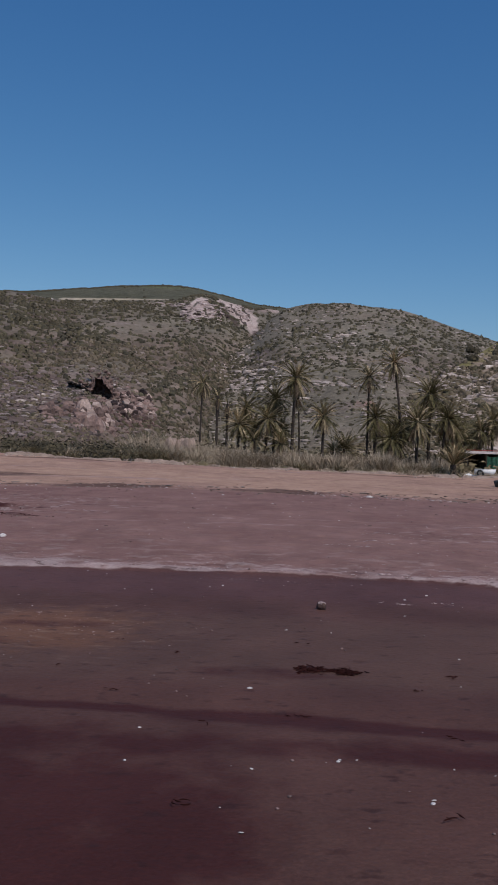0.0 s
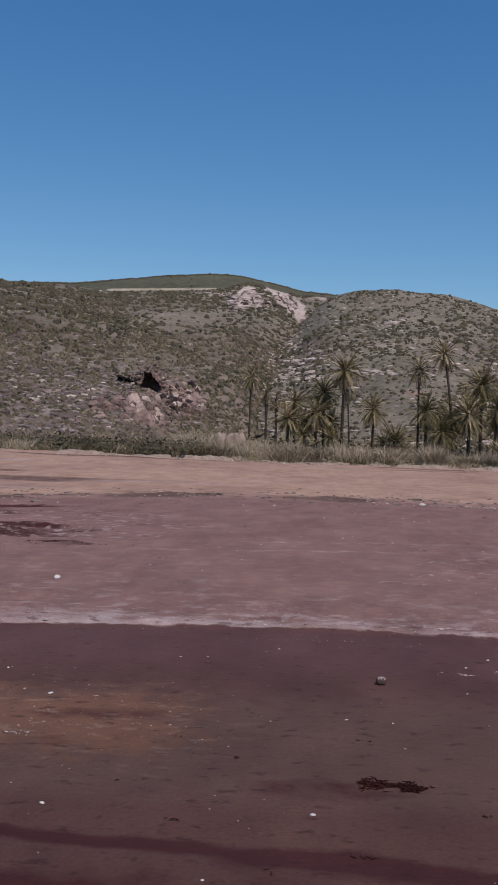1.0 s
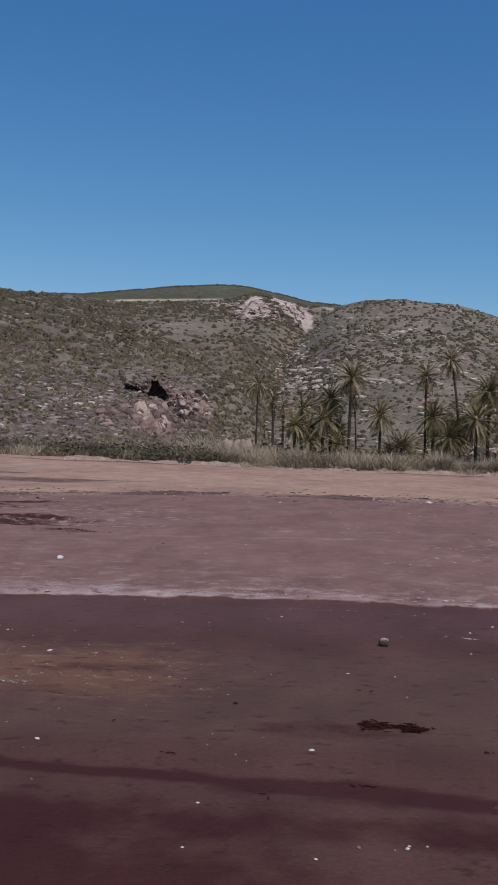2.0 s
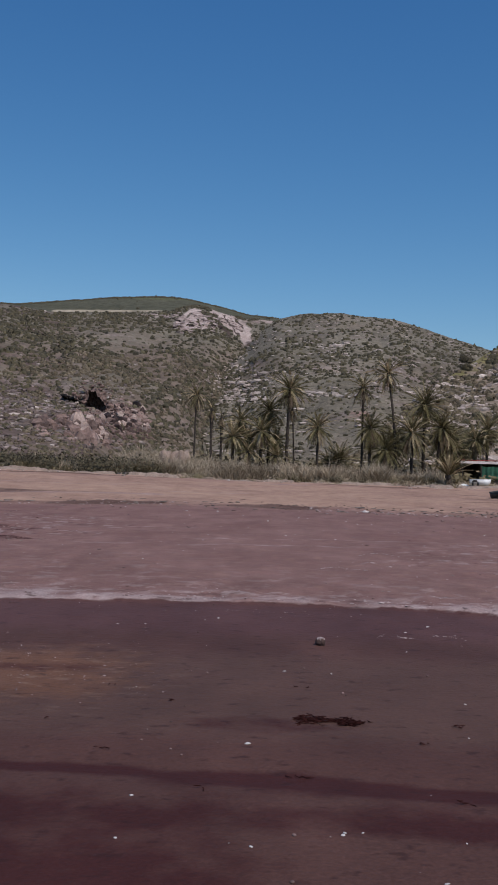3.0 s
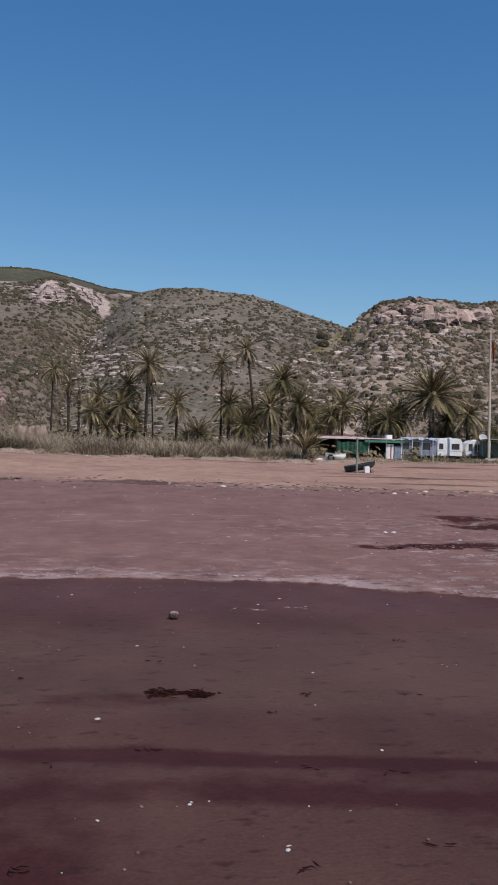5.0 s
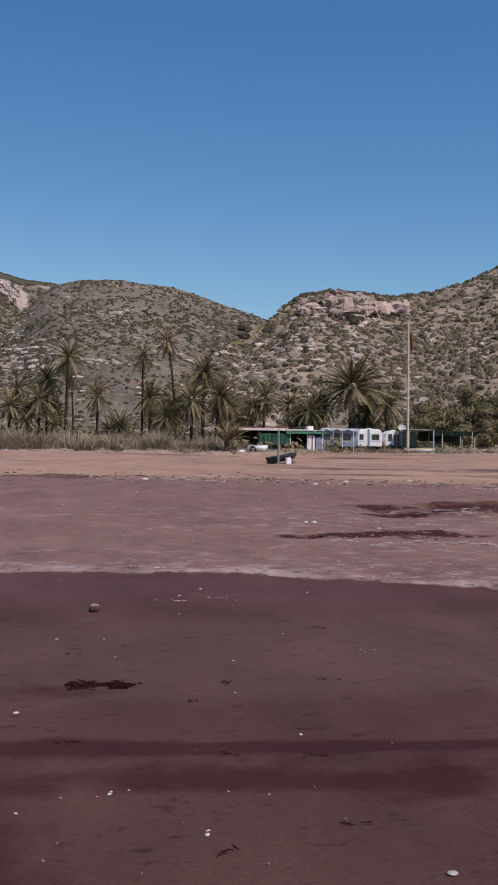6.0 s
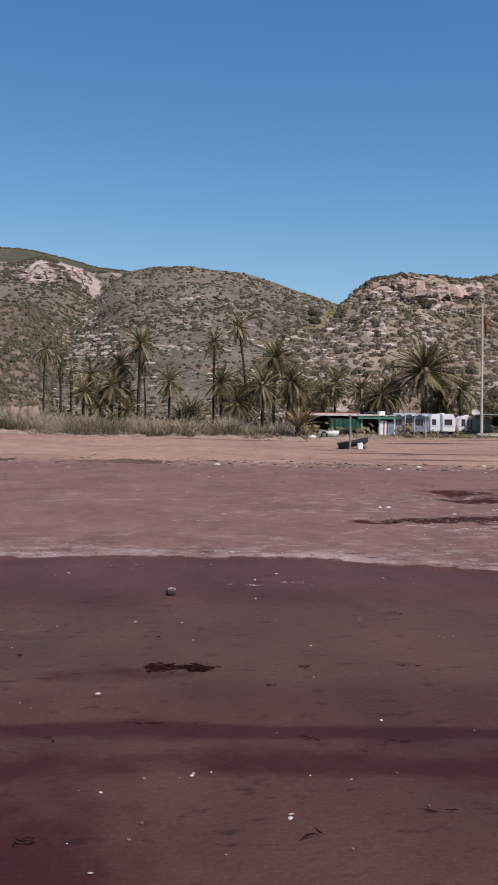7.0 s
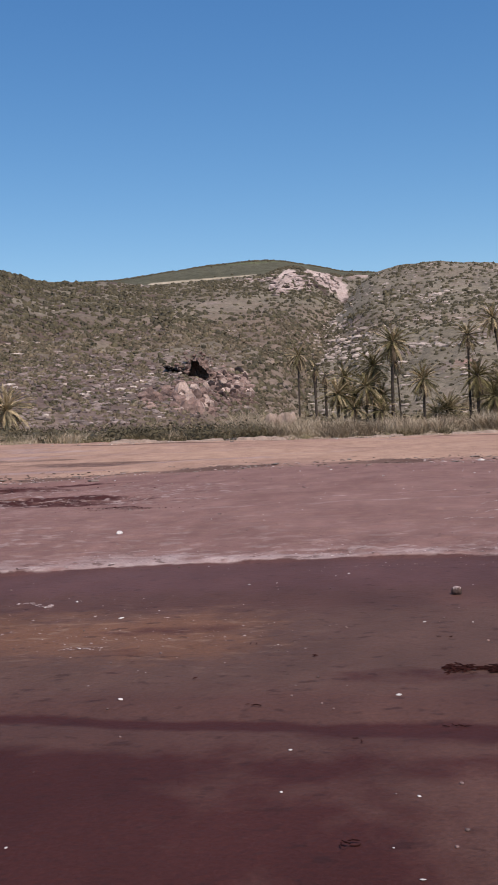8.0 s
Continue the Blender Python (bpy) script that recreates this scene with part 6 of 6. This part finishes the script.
def marker_post(x, y, h, label, mat=M_STEEL):
    t = thing("marker_post", x, y, on_sand(x, y) - 0.1, label, "post")
    part("post", tube(bmesh.new(), [(0, 0, 0), (0.01, 0, h * 0.5), (0, 0, h)], [0.07, 0.065, 0.06], 9), mat, t)
    part("cap", tube(bmesh.new(), [(0, 0, h), (0, 0, h + 0.05)], [0.075, 0.07], 9), mat, t)


marker_post(14.25, 61.5, 2.25, "weathered grey post standing in the sand", M_POST)
marker_post(37.6, 94.0, 2.5, "pale blue-grey post before the shelter")
for x, y, h in ((30.4, 97.6, 0.9), (27.5, 98.4, 1.1), (43.9, 99.0, 2.2), (42.6, 98.6, 1.4)):
    tagged(part("stake", tube(bmesh.new(), [(x, y, on_sand(x, y) - 0.1), (x + 0.03, y, on_sand(x, y) + h)], [0.05, 0.04], 7), M_POLE), "weathered wooden stake in the sand", "stake", group="stakes before the camp")

canister = thing("white_canister", 14.95, 61.7, on_sand(14.95, 61.7), "white plastic canister leaning by the dinghy", "canister", 8)
part("body", B(-0.17, 0.17, -0.12, 0.12, 0, 0.40, bevel=0.03), M_WHITE, canister)
part("neck", tube(bmesh.new(), [(0.08, 0, 0.39), (0.08, 0, 0.46)], [0.04, 0.035], 8), M_WHITE, canister)


rx = rng.uniform(17.8, 19.4, 26)
ry = rng.uniform(94.8, 96.2, 26)
rock_lumps("white_rubble", rx, ry, sand_z(rx, ry) + 0.05, rng.uniform(0.1, 0.28, 26), M_WHITE, "heap of whitewashed rubble beside the shack", 0.7)
rx = rng.uniform(40.5, 46.5, 90)
ry = rng.uniform(98.2, 99.6, 90)
rock_lumps("rubble_heap", rx, ry, sand_z(rx, ry) + rng.uniform(0.0, 0.35, 90), rng.uniform(0.08, 0.22, 90), M_ROCK, "low rubble wall before the shelter", 0.7)
dry_patch(30, 7, 40.3, 47.5, 97.2, 98.6, 0.95, 338, "tawny weeds before the shelter", spread_=0.4, lean=0.35, name="weeds")
scatter_shrubs("brown_brush", Flat(40.3, 48, 97.4, 99), 26, 1.9, M_BRUSH, "tawny brush before the shelter", leaves=200, core=0.7, leaf=0.75)


M_BANK = shade("tan_earth", [(0.3, (0.20, 0.14, 0.105)), (0.7, (0.34, 0.25, 0.195))], scale=1.2, fine=0.25, bump=0.7, bump_scale=5)


def adit():
    """An old mine opening: rock portal, a passage whose shade is put into its near-black colour, and a slanting cleft
    beside it.
    """
    a0, e0 = -0.1795, 0.0575
    v = np.linspace(0, 1, 200)
    x, y, z = LEFT.at(np.full(200, (a0 - LEFT.lo) / (LEFT.hi - LEFT.lo)), v)
    k = int(np.argmax((z - 1.6) / y > e0 - 0.006))
    t = thing("mine_adit", float(x[k]), float(y[k]), float(z[k]), "old mine opening framed by reddish rock, dark inside", "mine entrance", turn=8)
    S = float(y[k]) / 1765.0
    w, h = 27 * S, 45 * S
    rr = random.Random(4)

    def slab(x0, x1, y0, y1, z0, z1, name, mat):
        bm = box(bmesh.new(), x0, x1, y0, y1, z0, z1)
        bmesh.ops.subdivide_edges(bm, edges=bm.edges, cuts=2, use_grid_fill=True)
        for q in bm.verts:
            q.co += Vector((rr.uniform(-1, 1), rr.uniform(-1, 1), rr.uniform(-1, 1))) * 0.12 * w / 2
        part(name, bm, mat, t)

    # the outcrop: a craggy knoll whose front is driven in to a leaning, pointed mouth
    bm = bmesh.new()
    bmesh.ops.create_icosphere(bm, subdivisions=5, radius=1.0)
    deep = {}
    for q in bm.verts:
        p = Vector((q.co.x * w * 0.86, q.co.y * 1.9, q.co.z * h * 0.66))
        g = (p.z + h * 0.50) / (h * 1.05)
        mouth = 0.0
        if q.co.y < -0.05 and 0 < g < 1:
            half = w * 0.72 * min(g / 0.38, (1 - g) / 0.62) ** 0.75
            off = abs(p.x - w * (0.10 - 0.45 * (g - 0.38)) + 0.07 * noise.noise(p * 4.0))
            mouth = min(1.0, max(0.0, (half - off) / (0.06 * w)))
        crag = abs(noise.noise(p * 1.3)) * 0.9 + noise.noise(p * 3.1) * 0.35
        q.co = p * (0.85 + 0.42 * crag * (1 - mouth)) + Vector((0, 4.2 * mouth, 0.2 * h))
        deep[q.index] = mouth
    me_faces = [max(deep[v.index] for v in f.verts) > 0.4 for f in bm.faces]
    knoll = part("outcrop", bm, M_REDROCK, t)
    knoll.data.materials.append(M_ADIT)
    for f, inside in zip(knoll.data.polygons, me_faces):
        f.material_index = 1 if inside else 0
    # loose blocks round the rim
    for k in range(24):
        ang = rr.uniform(-0.6, 3.9)
        far = rr.uniform(0.95, 1.5)
        c = Vector((math.cos(ang) * w * far, rr.uniform(-1.2, 0.6), 0.2 * h + math.sin(ang) * h * 0.62 * far))
        s = rr.uniform(0.22, 0.5)
        bm = bmesh.new()
        for i in range(13):
            v_ = Vector((rr.gauss(0, 1), rr.gauss(0, 1), rr.gauss(0, 1))).normalized()
            bm.verts.new(c + Vector((v_.x * 1.3, v_.y, v_.z * 0.85)) * s)
        hull = bmesh.ops.convex_hull(bm, input=bm.verts)
        bmesh.ops.delete(bm, geom=list({g_ for g_ in hull["geom_interior"] + hull["geom_unused"] if isinstance(g_, bmesh.types.BMVert)}), context="VERTS")
        part("boulder", bm, rr.choice((M_ROCK, M_REDROCK, M_REDROCK)), t)
    # the dark slanting cleft: slabs in the near-black colour of the adit's shade
    for k in range(6):
        slab(-w * 0.7 - 0.62 * (k + 1), -w * 0.7 - 0.62 * k + 0.15, -0.6 + 0.1 * k, 2.6, h * 0.26 + 0.22 * k, h * 0.26 + 0.22 * k + 0.42 - 0.04 * k, "overhang", M_ADIT)


adit()


def earth_bank(x, y, w, d, h, name="earth_bank", label="low weathered bank of pinkish tan earth among reeds"):
    """A low weathered bank of tan earth with a steep broken front."""
    nu, nv = 40, 24
    u, v = np.meshgrid(np.linspace(-1, 1, nu), np.linspace(-1, 1, nv))
    px_, py_ = x + u * w / 2, y + v * d / 2
    up = smooth(1 - np.abs(u) - 0.25 * fbm(u * 3, v * 3, 3, 400), 0.0, 0.35) * smooth(v + 0.3 * fbm(u * 1.6, v * 2, 3, 401), -0.95, -0.45) * (1 - smooth(v, 0.5, 1.0))
    z = sand_z(px_, py_) - 0.1 + h * up * (0.85 + 0.25 * fbm(u * 3, v * 2, 3, 402)) + 0.06 * fbm(u * 9, v * 9, 3, 403)
    ob = raw(name, np.stack([px_, py_, z], -1).reshape(-1, 3), grid_faces(nu, nv), M_BANK, smooth_faces=True)
    return tagged(ob, label, "bank", kind="structure")


earth_bank(-9.6, 99.8, 3.6, 3.6, 2.7)
br = random.Random(77)
for k in range(26):
    bx = -24 + 1.75 * k + br.uniform(-0.8, 0.8)
    earth_bank(bx, br.uniform(90.3, 92.6), br.uniform(2.2, 5.5), br.uniform(1.6, 2.8), br.uniform(0.22, 0.48), "sand_ledge", "low ledge of pale sand where the beach meets the scrub")


# ---- beach litter ----
def shell_mesh(seed):
    """A small ribbed clam shell lying domed side up: oval rim, apex set back, radial ribs."""
    r = random.Random(seed)
    bm = bmesh.new()
    ribs, rings = 22, 4
    wide, deep, high = r.uniform(0.46, 0.52), r.uniform(0.36, 0.44), r.uniform(0.13, 0.2)
    apex = bm.verts.new((0, -deep * 0.45, high))
    grid = []
    for k in range(1, rings + 1):
        q = k / rings
        row = []
        for i in range(ribs):
            a = 2 * math.pi * i / ribs
            rib = 1 + (0.02 if i % 2 else -0.02) * q
            row.append(bm.verts.new((math.cos(a) * wide * q * rib, -deep * 0.45 * (1 - q) + math.sin(a) * deep * q * rib, high * (1 - q ** 2.2))))
        grid.append(row)
    for i in range(ribs):
        bm.faces.new((apex, grid[0][i], grid[0][(i + 1) % ribs]))
        for k in range(rings - 1):
            bm.faces.new((grid[k][i], grid[k + 1][i], grid[k + 1][(i + 1) % ribs], grid[k][(i + 1) % ribs]))
    bm.faces.new(grid[-1][::-1])
    bmesh.ops.recalc_face_normals(bm, faces=bm.faces)
    me = bpy.data.meshes.new("shell")
    bm.to_mesh(me)
    bm.free()
    me.materials.append(M_SHELL)
    me.polygons.foreach_set("use_smooth", [True] * len(me.polygons))
    return me


def pebble_mesh(seed, material, name="pebble", sub=2, lump=0.22, squat=0.72):
    r = random.Random(seed)
    bm = bmesh.new()
    bmesh.ops.create_icosphere(bm, subdivisions=sub, radius=0.5)
    off = Vector((r.uniform(0, 9), r.uniform(0, 9), r.uniform(0, 9)))
    for v in bm.verts:
        v.co *= 1 + lump * noise.noise(v.co * 2.2 + off) + 0.08 * noise.noise(v.co * 6 + off)
        v.co.z *= squat
    me = bpy.data.meshes.new(name)
    bm.to_mesh(me)
    bm.free()
    me.materials.append(material)
    me.polygons.foreach_set("use_smooth", [True] * len(me.polygons))
    return me


SHELLS = [shell_mesh(k) for k in range(4)]
PEBBLES = [pebble_mesh(k, M_PEBBLE) for k in range(5)]
lr = random.Random(31)


def lay(me, name, x, y, size, label, category, group, sink=0.12, tip=12):
    ob = new(name, me)
    ob.matrix_world = pose(x, y, on_sand(x, y) + (0.18 - sink) * size * (0 if name == "shell" else 1) + 0.002, lr.uniform(-tip, tip), lr.uniform(-tip, tip), lr.uniform(0, 360)) @ Matrix.Scale(size, 4)
    return tagged(ob, label, category, group)


SHELL_AT = [(1.55, 3.39, 62), (0.72, 3.90, 30), (1.44, 5.21, 28), (0.36, 4.42, 26), (0.45, 4.46, 16), (1.38, 6.93, 26), (2.71, 9.95, 32), (1.84, 9.82, 30), (1.24, 8.86, 28), (1.65, 10.30, 44),
            (1.37, 9.90, 36), (0.15, 7.83, 34), (-0.09, 5.79, 42), (-0.04, 4.23, 20), (-0.63, 4.85, 24), (-0.06, 3.48, 28), (-1.71, 5.76, 40), (-1.47, 9.86, 40), (-0.62, 4.28, 20), (-2.36, 8.27, 60),
            (-0.50, 10.42, 36), (0.37, 4.45, 24), (0.73, 3.94, 26), (-3.21, 8.81, 30), (-2.37, 7.11, 36), (-3.0, 9.1, 34)]
for x, y, mm in SHELL_AT:
    lay(lr.choice(SHELLS), "shell", x, y, mm / 1000 * 0.9, "bleached white shell lying on dark wet sand", "shell", "shells on the wet sand")
for k in range(60):
    y = 3.2 + 8.2 * lr.random() ** 0.75
    x = lr.uniform(-0.38, 0.5) * (y + 1.2)
    lay(lr.choice(SHELLS), "shell", x, y, lr.uniform(0.006, 0.015) * (0.8 + y * 0.06), "bleached shell fragment on the wet sand", "shell", "shells on the wet sand")
for k in range(90):
    y = 3.2 + 9.0 * lr.random() ** 0.8
    x = lr.uniform(-0.38, 0.5) * (y + 1.2)
    lay(lr.choice(PEBBLES), "pebble", x, y, lr.uniform(0.008, 0.02) * (0.8 + y * 0.05), "small grey pebble on the wet sand", "pebble", "pebbles on the wet sand")
STONE = pebble_mesh(40, M_STONE, "stone", 4, 0.3, 1.0)
# upper faces take a paler colour than the rest, with a ragged edge
STONE.materials.append(M_FLAKE)
for f in STONE.polygons:
    f.material_index = 1 if f.center.z + 0.25 * noise.noise(f.center * 5) > 0.33 else 0
lay(STONE, "stone", 0.49, 9.08, 0.098, "rounded pale-topped stone on the dark sand", "stone", "", sink=-0.12, tip=4)
lay(pebble_mesh(41, M_SHELL, "stone", 3, 0.3), "white_stone", -4.07, 14.75, 0.105, "flat white stone on the drying sand", "stone", "", sink=0.05, tip=4)
for x, y, s in ((3.45, 35.9, 0.26), (5.72, 16.54, 0.09), (4.89, 17.8, 0.11), (4.73, 17.8, 0.09), (13.5, 36.0, 0.2), (9.0, 33.0, 0.18), (10.4, 34.0, 0.22), (9.6, 33.6, 0.16)):
    lay(pebble_mesh(int(x * 10), M_SHELL, "stone", 2, 0.35), "white_stone", x, y, s, "pale bleached lump on the upper beach", "stone", "white stones on the beach", sink=0.28, tip=5)


def weed_clump(x, y, w, d, strands, label, thick=0.0036):
    """A flat tangle of dried seaweed strands."""
    bm = bmesh.new()
    z = on_sand(x, y)
    for k in range(strands):
        px, py = lr.gauss(0, w * 0.30), lr.gauss(0, d * 0.22)
        a = lr.choice((0, math.pi)) + lr.gauss(0, 0.55)
        pts, q = [], Vector((px, py, 0.004 + lr.uniform(0, 0.012)))
        for i in range(6):
            pts.append(q.copy())
            a += lr.uniform(-0.55, 0.55)
            q = q + Vector((math.cos(a), math.sin(a), lr.uniform(-0.25, 0.25))) * w * 0.10
            q.z = min(max(q.z, 0.003), 0.022)
        tube(bm, pts, [thick * f * lr.uniform(0.8, 1.3) for f in (0.4, 0.9, 1, 1, 0.8, 0.3)], 4)
    ob = part("seaweed_clump", bm, M_WEED)
    ob.matrix_world = pose(x, y, z)
    return tagged(ob, label, "seaweed", kind="stuff")


weed_clump(0.285, 6.34, 0.105, 0.20, 95, "dark dried seaweed tangle on the wet sand")
weed_clump(0.535, 6.33, 0.105, 0.20, 95, "dark dried seaweed tangle on the wet sand")
weed_clump(0.40, 6.35, 0.17, 0.08, 30, "thin strands of dried seaweed between two tangles", 0.0038)
for x, y in ((1.22, 6.3), (0.19, 5.26), (-0.66, 6.76), (-0.35, 5.0), (1.0, 4.91), (1.39, 4.81), (2.3, 8.05), (0.95, 5.9), (-1.3, 6.2), (-0.9, 5.6), (1.9, 6.3), (0.3, 7.3), (0.8, 3.7), (-0.3, 3.75), (1.35, 3.9), (-1.1, 7.2)):
    weed_clump(x, y, lr.uniform(0.06, 0.11), lr.uniform(0.02, 0.05), lr.randint(2, 5), "thin dark seaweed shreds on the sand", 0.003)


def bits(name, x, y, size, material, label, flat=0.4, category="debris"):
    return rock_lumps(name, x, y, sand_z(x, y) + 0.1 * size, size * 0.5, material, label, flat, category)


def wrack_points(count, around, across, along):
    x = np.concatenate([rng.normal(cx, along * rx, count) for cx, cy, rx, ry, s in around])
    y = np.concatenate([rng.normal(cy, across * ry, count) for cx, cy, rx, ry, s in around])
    return x, y


x, y = wrack_points(170, HOLLOWS, 0.4, 0.5)
bits("wrack", x, y, 0.014 * np.exp(rng.normal(0, 0.5, len(x))), M_WEED, "dark seaweed wrack lying in the hollows", 0.5, "wrack")
x, y = wrack_points(90, HOLLOWS, 0.5, 0.55)
bits("drift_pieces", x, y, 0.013 * np.exp(rng.normal(0, 0.5, len(x))), M_WOOD, "pale drift pieces among the wrack", 0.45)
x = rng.uniform(-20, 24, 700)
y = tan_line(x) + rng.normal(0.3, 1.6, 700)
bits("wrack_line", x, y, 0.07 * np.exp(rng.normal(0, 0.55, 700)), M_WOOD, "tide wrack strewn along the upper beach", 0.22, "wrack")
x = rng.uniform(-20, 24, 900)
y = tan_line(x) + rng.normal(0.4, 0.9, 900)
bits("wrack_line", x, y, 0.034 * np.exp(rng.normal(0, 0.5, 900)), M_WRACK, "dark seaweed line at the edge of the tan sand", 0.18, "wrack")
x = rng.choice(rng.uniform(-16, 22, 34), 420) + rng.normal(0, 0.55, 420)
y = tan_line(x) - 0.8 + rng.normal(0, 0.7, 420)
bits("drift_litter", x, y, 0.05 * np.exp(np.clip(rng.normal(0, 0.5, 420), -1, 0.7)), M_FLAKE, "pale bleached litter in loose heaps along the upper tide line", 0.4)
x = rng.choice(rng.uniform(-18, 24, 40), 520) + rng.normal(0, 0.9, 520)
y = tan_line(x) + 2.0 + rng.normal(0, 2.2, 520)
bits("dark_clods", x, y, 0.065 * np.exp(np.clip(rng.normal(0, 0.45, 520), -1, 0.7)), M_WRACK, "dark clods of dried wrack on the tan sand", 0.3, "wrack")
x = rng.uniform(-8, 9, 900)
y = wet_line(x) + 0.1 + rng.exponential(1.8, 900)
bits("sand_clods", x, y, 0.010 * np.exp(rng.normal(0, 0.5, 900)), M_PEBBLE, "small clods and pebbles on the drying sand", 0.45)
x = rng.uniform(-14, 16, 900)
y = rng.uniform(13, 36, 900)
bits("sand_clods", x, y, 0.0010 * y * np.exp(rng.normal(0, 0.5, 900)), M_PEBBLE, "scattered clods on the open sand", 0.45)
x = rng.uniform(-14, 16, 260)
y = rng.uniform(13, 36, 260)
bits("shell_grit", x, y, 0.0008 * y * np.exp(rng.normal(0, 0.5, 260)), M_SHELL, "bleached grit scattered on the open sand", 0.45)
x = rng.uniform(-40, 50, 420)
y = rng.uniform(86, 94.5, 420)
bits("beach_edge_stones", x, y, 0.11 * np.exp(np.clip(rng.normal(0, 0.5, 420), -1, 0.8)), M_ROCK, "stones and clods where sand meets scrub", 0.45)
x = rng.uniform(-8, 9, 700)
y = wet_line(x) + 0.04 + rng.exponential(0.35, 700)
bits("salt_flakes", x, y, 0.014 * np.exp(rng.normal(0, 0.45, 700)), M_FLAKE, "pale crusted flakes along the edge of the wet sand", 0.3)
x = rng.normal(5.6, 2.2, 260)
y = rng.normal(14.6, 1.8, 260)
bits("salt_flakes", x, y, 0.014 * np.exp(rng.normal(0, 0.5, 260)), M_FLAKE, "pale crusted flakes round the hollows", 0.3)
x = rng.uniform(-4.2, -0.7, 240)
y = rng.normal(8.0, 0.7, 240)
bits("rust_flakes", x, y, 0.006 * np.exp(rng.normal(0, 0.6, 240)), M_FLAKE, "pale flakes scattered over the rusty sand", 0.3)
# ragged pale streaks left by the tide: over the rust, and on the drying sand
for x0, x1, y0, bend, n, s in ((-3.6, -3.15, 8.95, 0.12, 46, 0.012), (-2.52, -2.2, 7.11, 0.02, 26, 0.010), (-2.3, -1.2, 7.45, -0.05, 24, 0.007), (0.8, 1.5, 15.5, 0.15, 46, 0.017), (1.5, 2.0, 16.2, 0.3, 34, 0.018), (1.6, 2.7, 17.9, 0.4, 40, 0.018), (-0.7, 1.0, 10.9, 0.08, 30, 0.009),
                                 (9.4, 12.6, 21.6, 0.5, 90, 0.030), (9.8, 13.0, 19.6, 0.4, 90, 0.028), (6.0, 8.6, 14.1, 0.2, 80, 0.018), (3.2, 6.0, 11.9, 0.35, 90, 0.013), (3.4, 6.4, 11.2, 0.25, 80, 0.012),
                                 (1.05, 1.45, 9.62, 0.05, 20, 0.012), (1.62, 1.9, 9.75, 0.03, 16, 0.012), (4.4, 6.6, 15.0, 0.25, 60, 0.016)):
    f = rng.uniform(0, 1, n)
    x = x0 + (x1 - x0) * f
    y = y0 + bend * np.sin(f * 5) + rng.normal(0, 0.03, n)
    bits("tide_streak", x, y, s * np.exp(rng.normal(0, 0.5, n)), M_FLAKE, "pale ragged streak of flakes left by the tide", 0.25)
# brighter salt rims on the seaward side of the dark hollows
for x0, x1, y0, bend, n, s in ((4.25, 4.75, 14.55, 0.1, 80, 0.024), (4.75, 6.7, 14.05, 0.07, 260, 0.026), (8.8, 9.8, 20.1, 0.08, 80, 0.040), (8.7, 9.9, 21.3, 0.12, 80, 0.042), (6.7, 7.3, 17.3, 0.06, 60, 0.032)):
    f = rng.uniform(0, 1, n)
    bits("salt_rim", x0 + (x1 - x0) * f, y0 + bend * np.sin(f * 5) + rng.normal(0, 0.04, n), s * np.exp(rng.normal(0, 0.4, n)), M_FLAKE, "pale salt rim beside a dark hollow", 0.25)
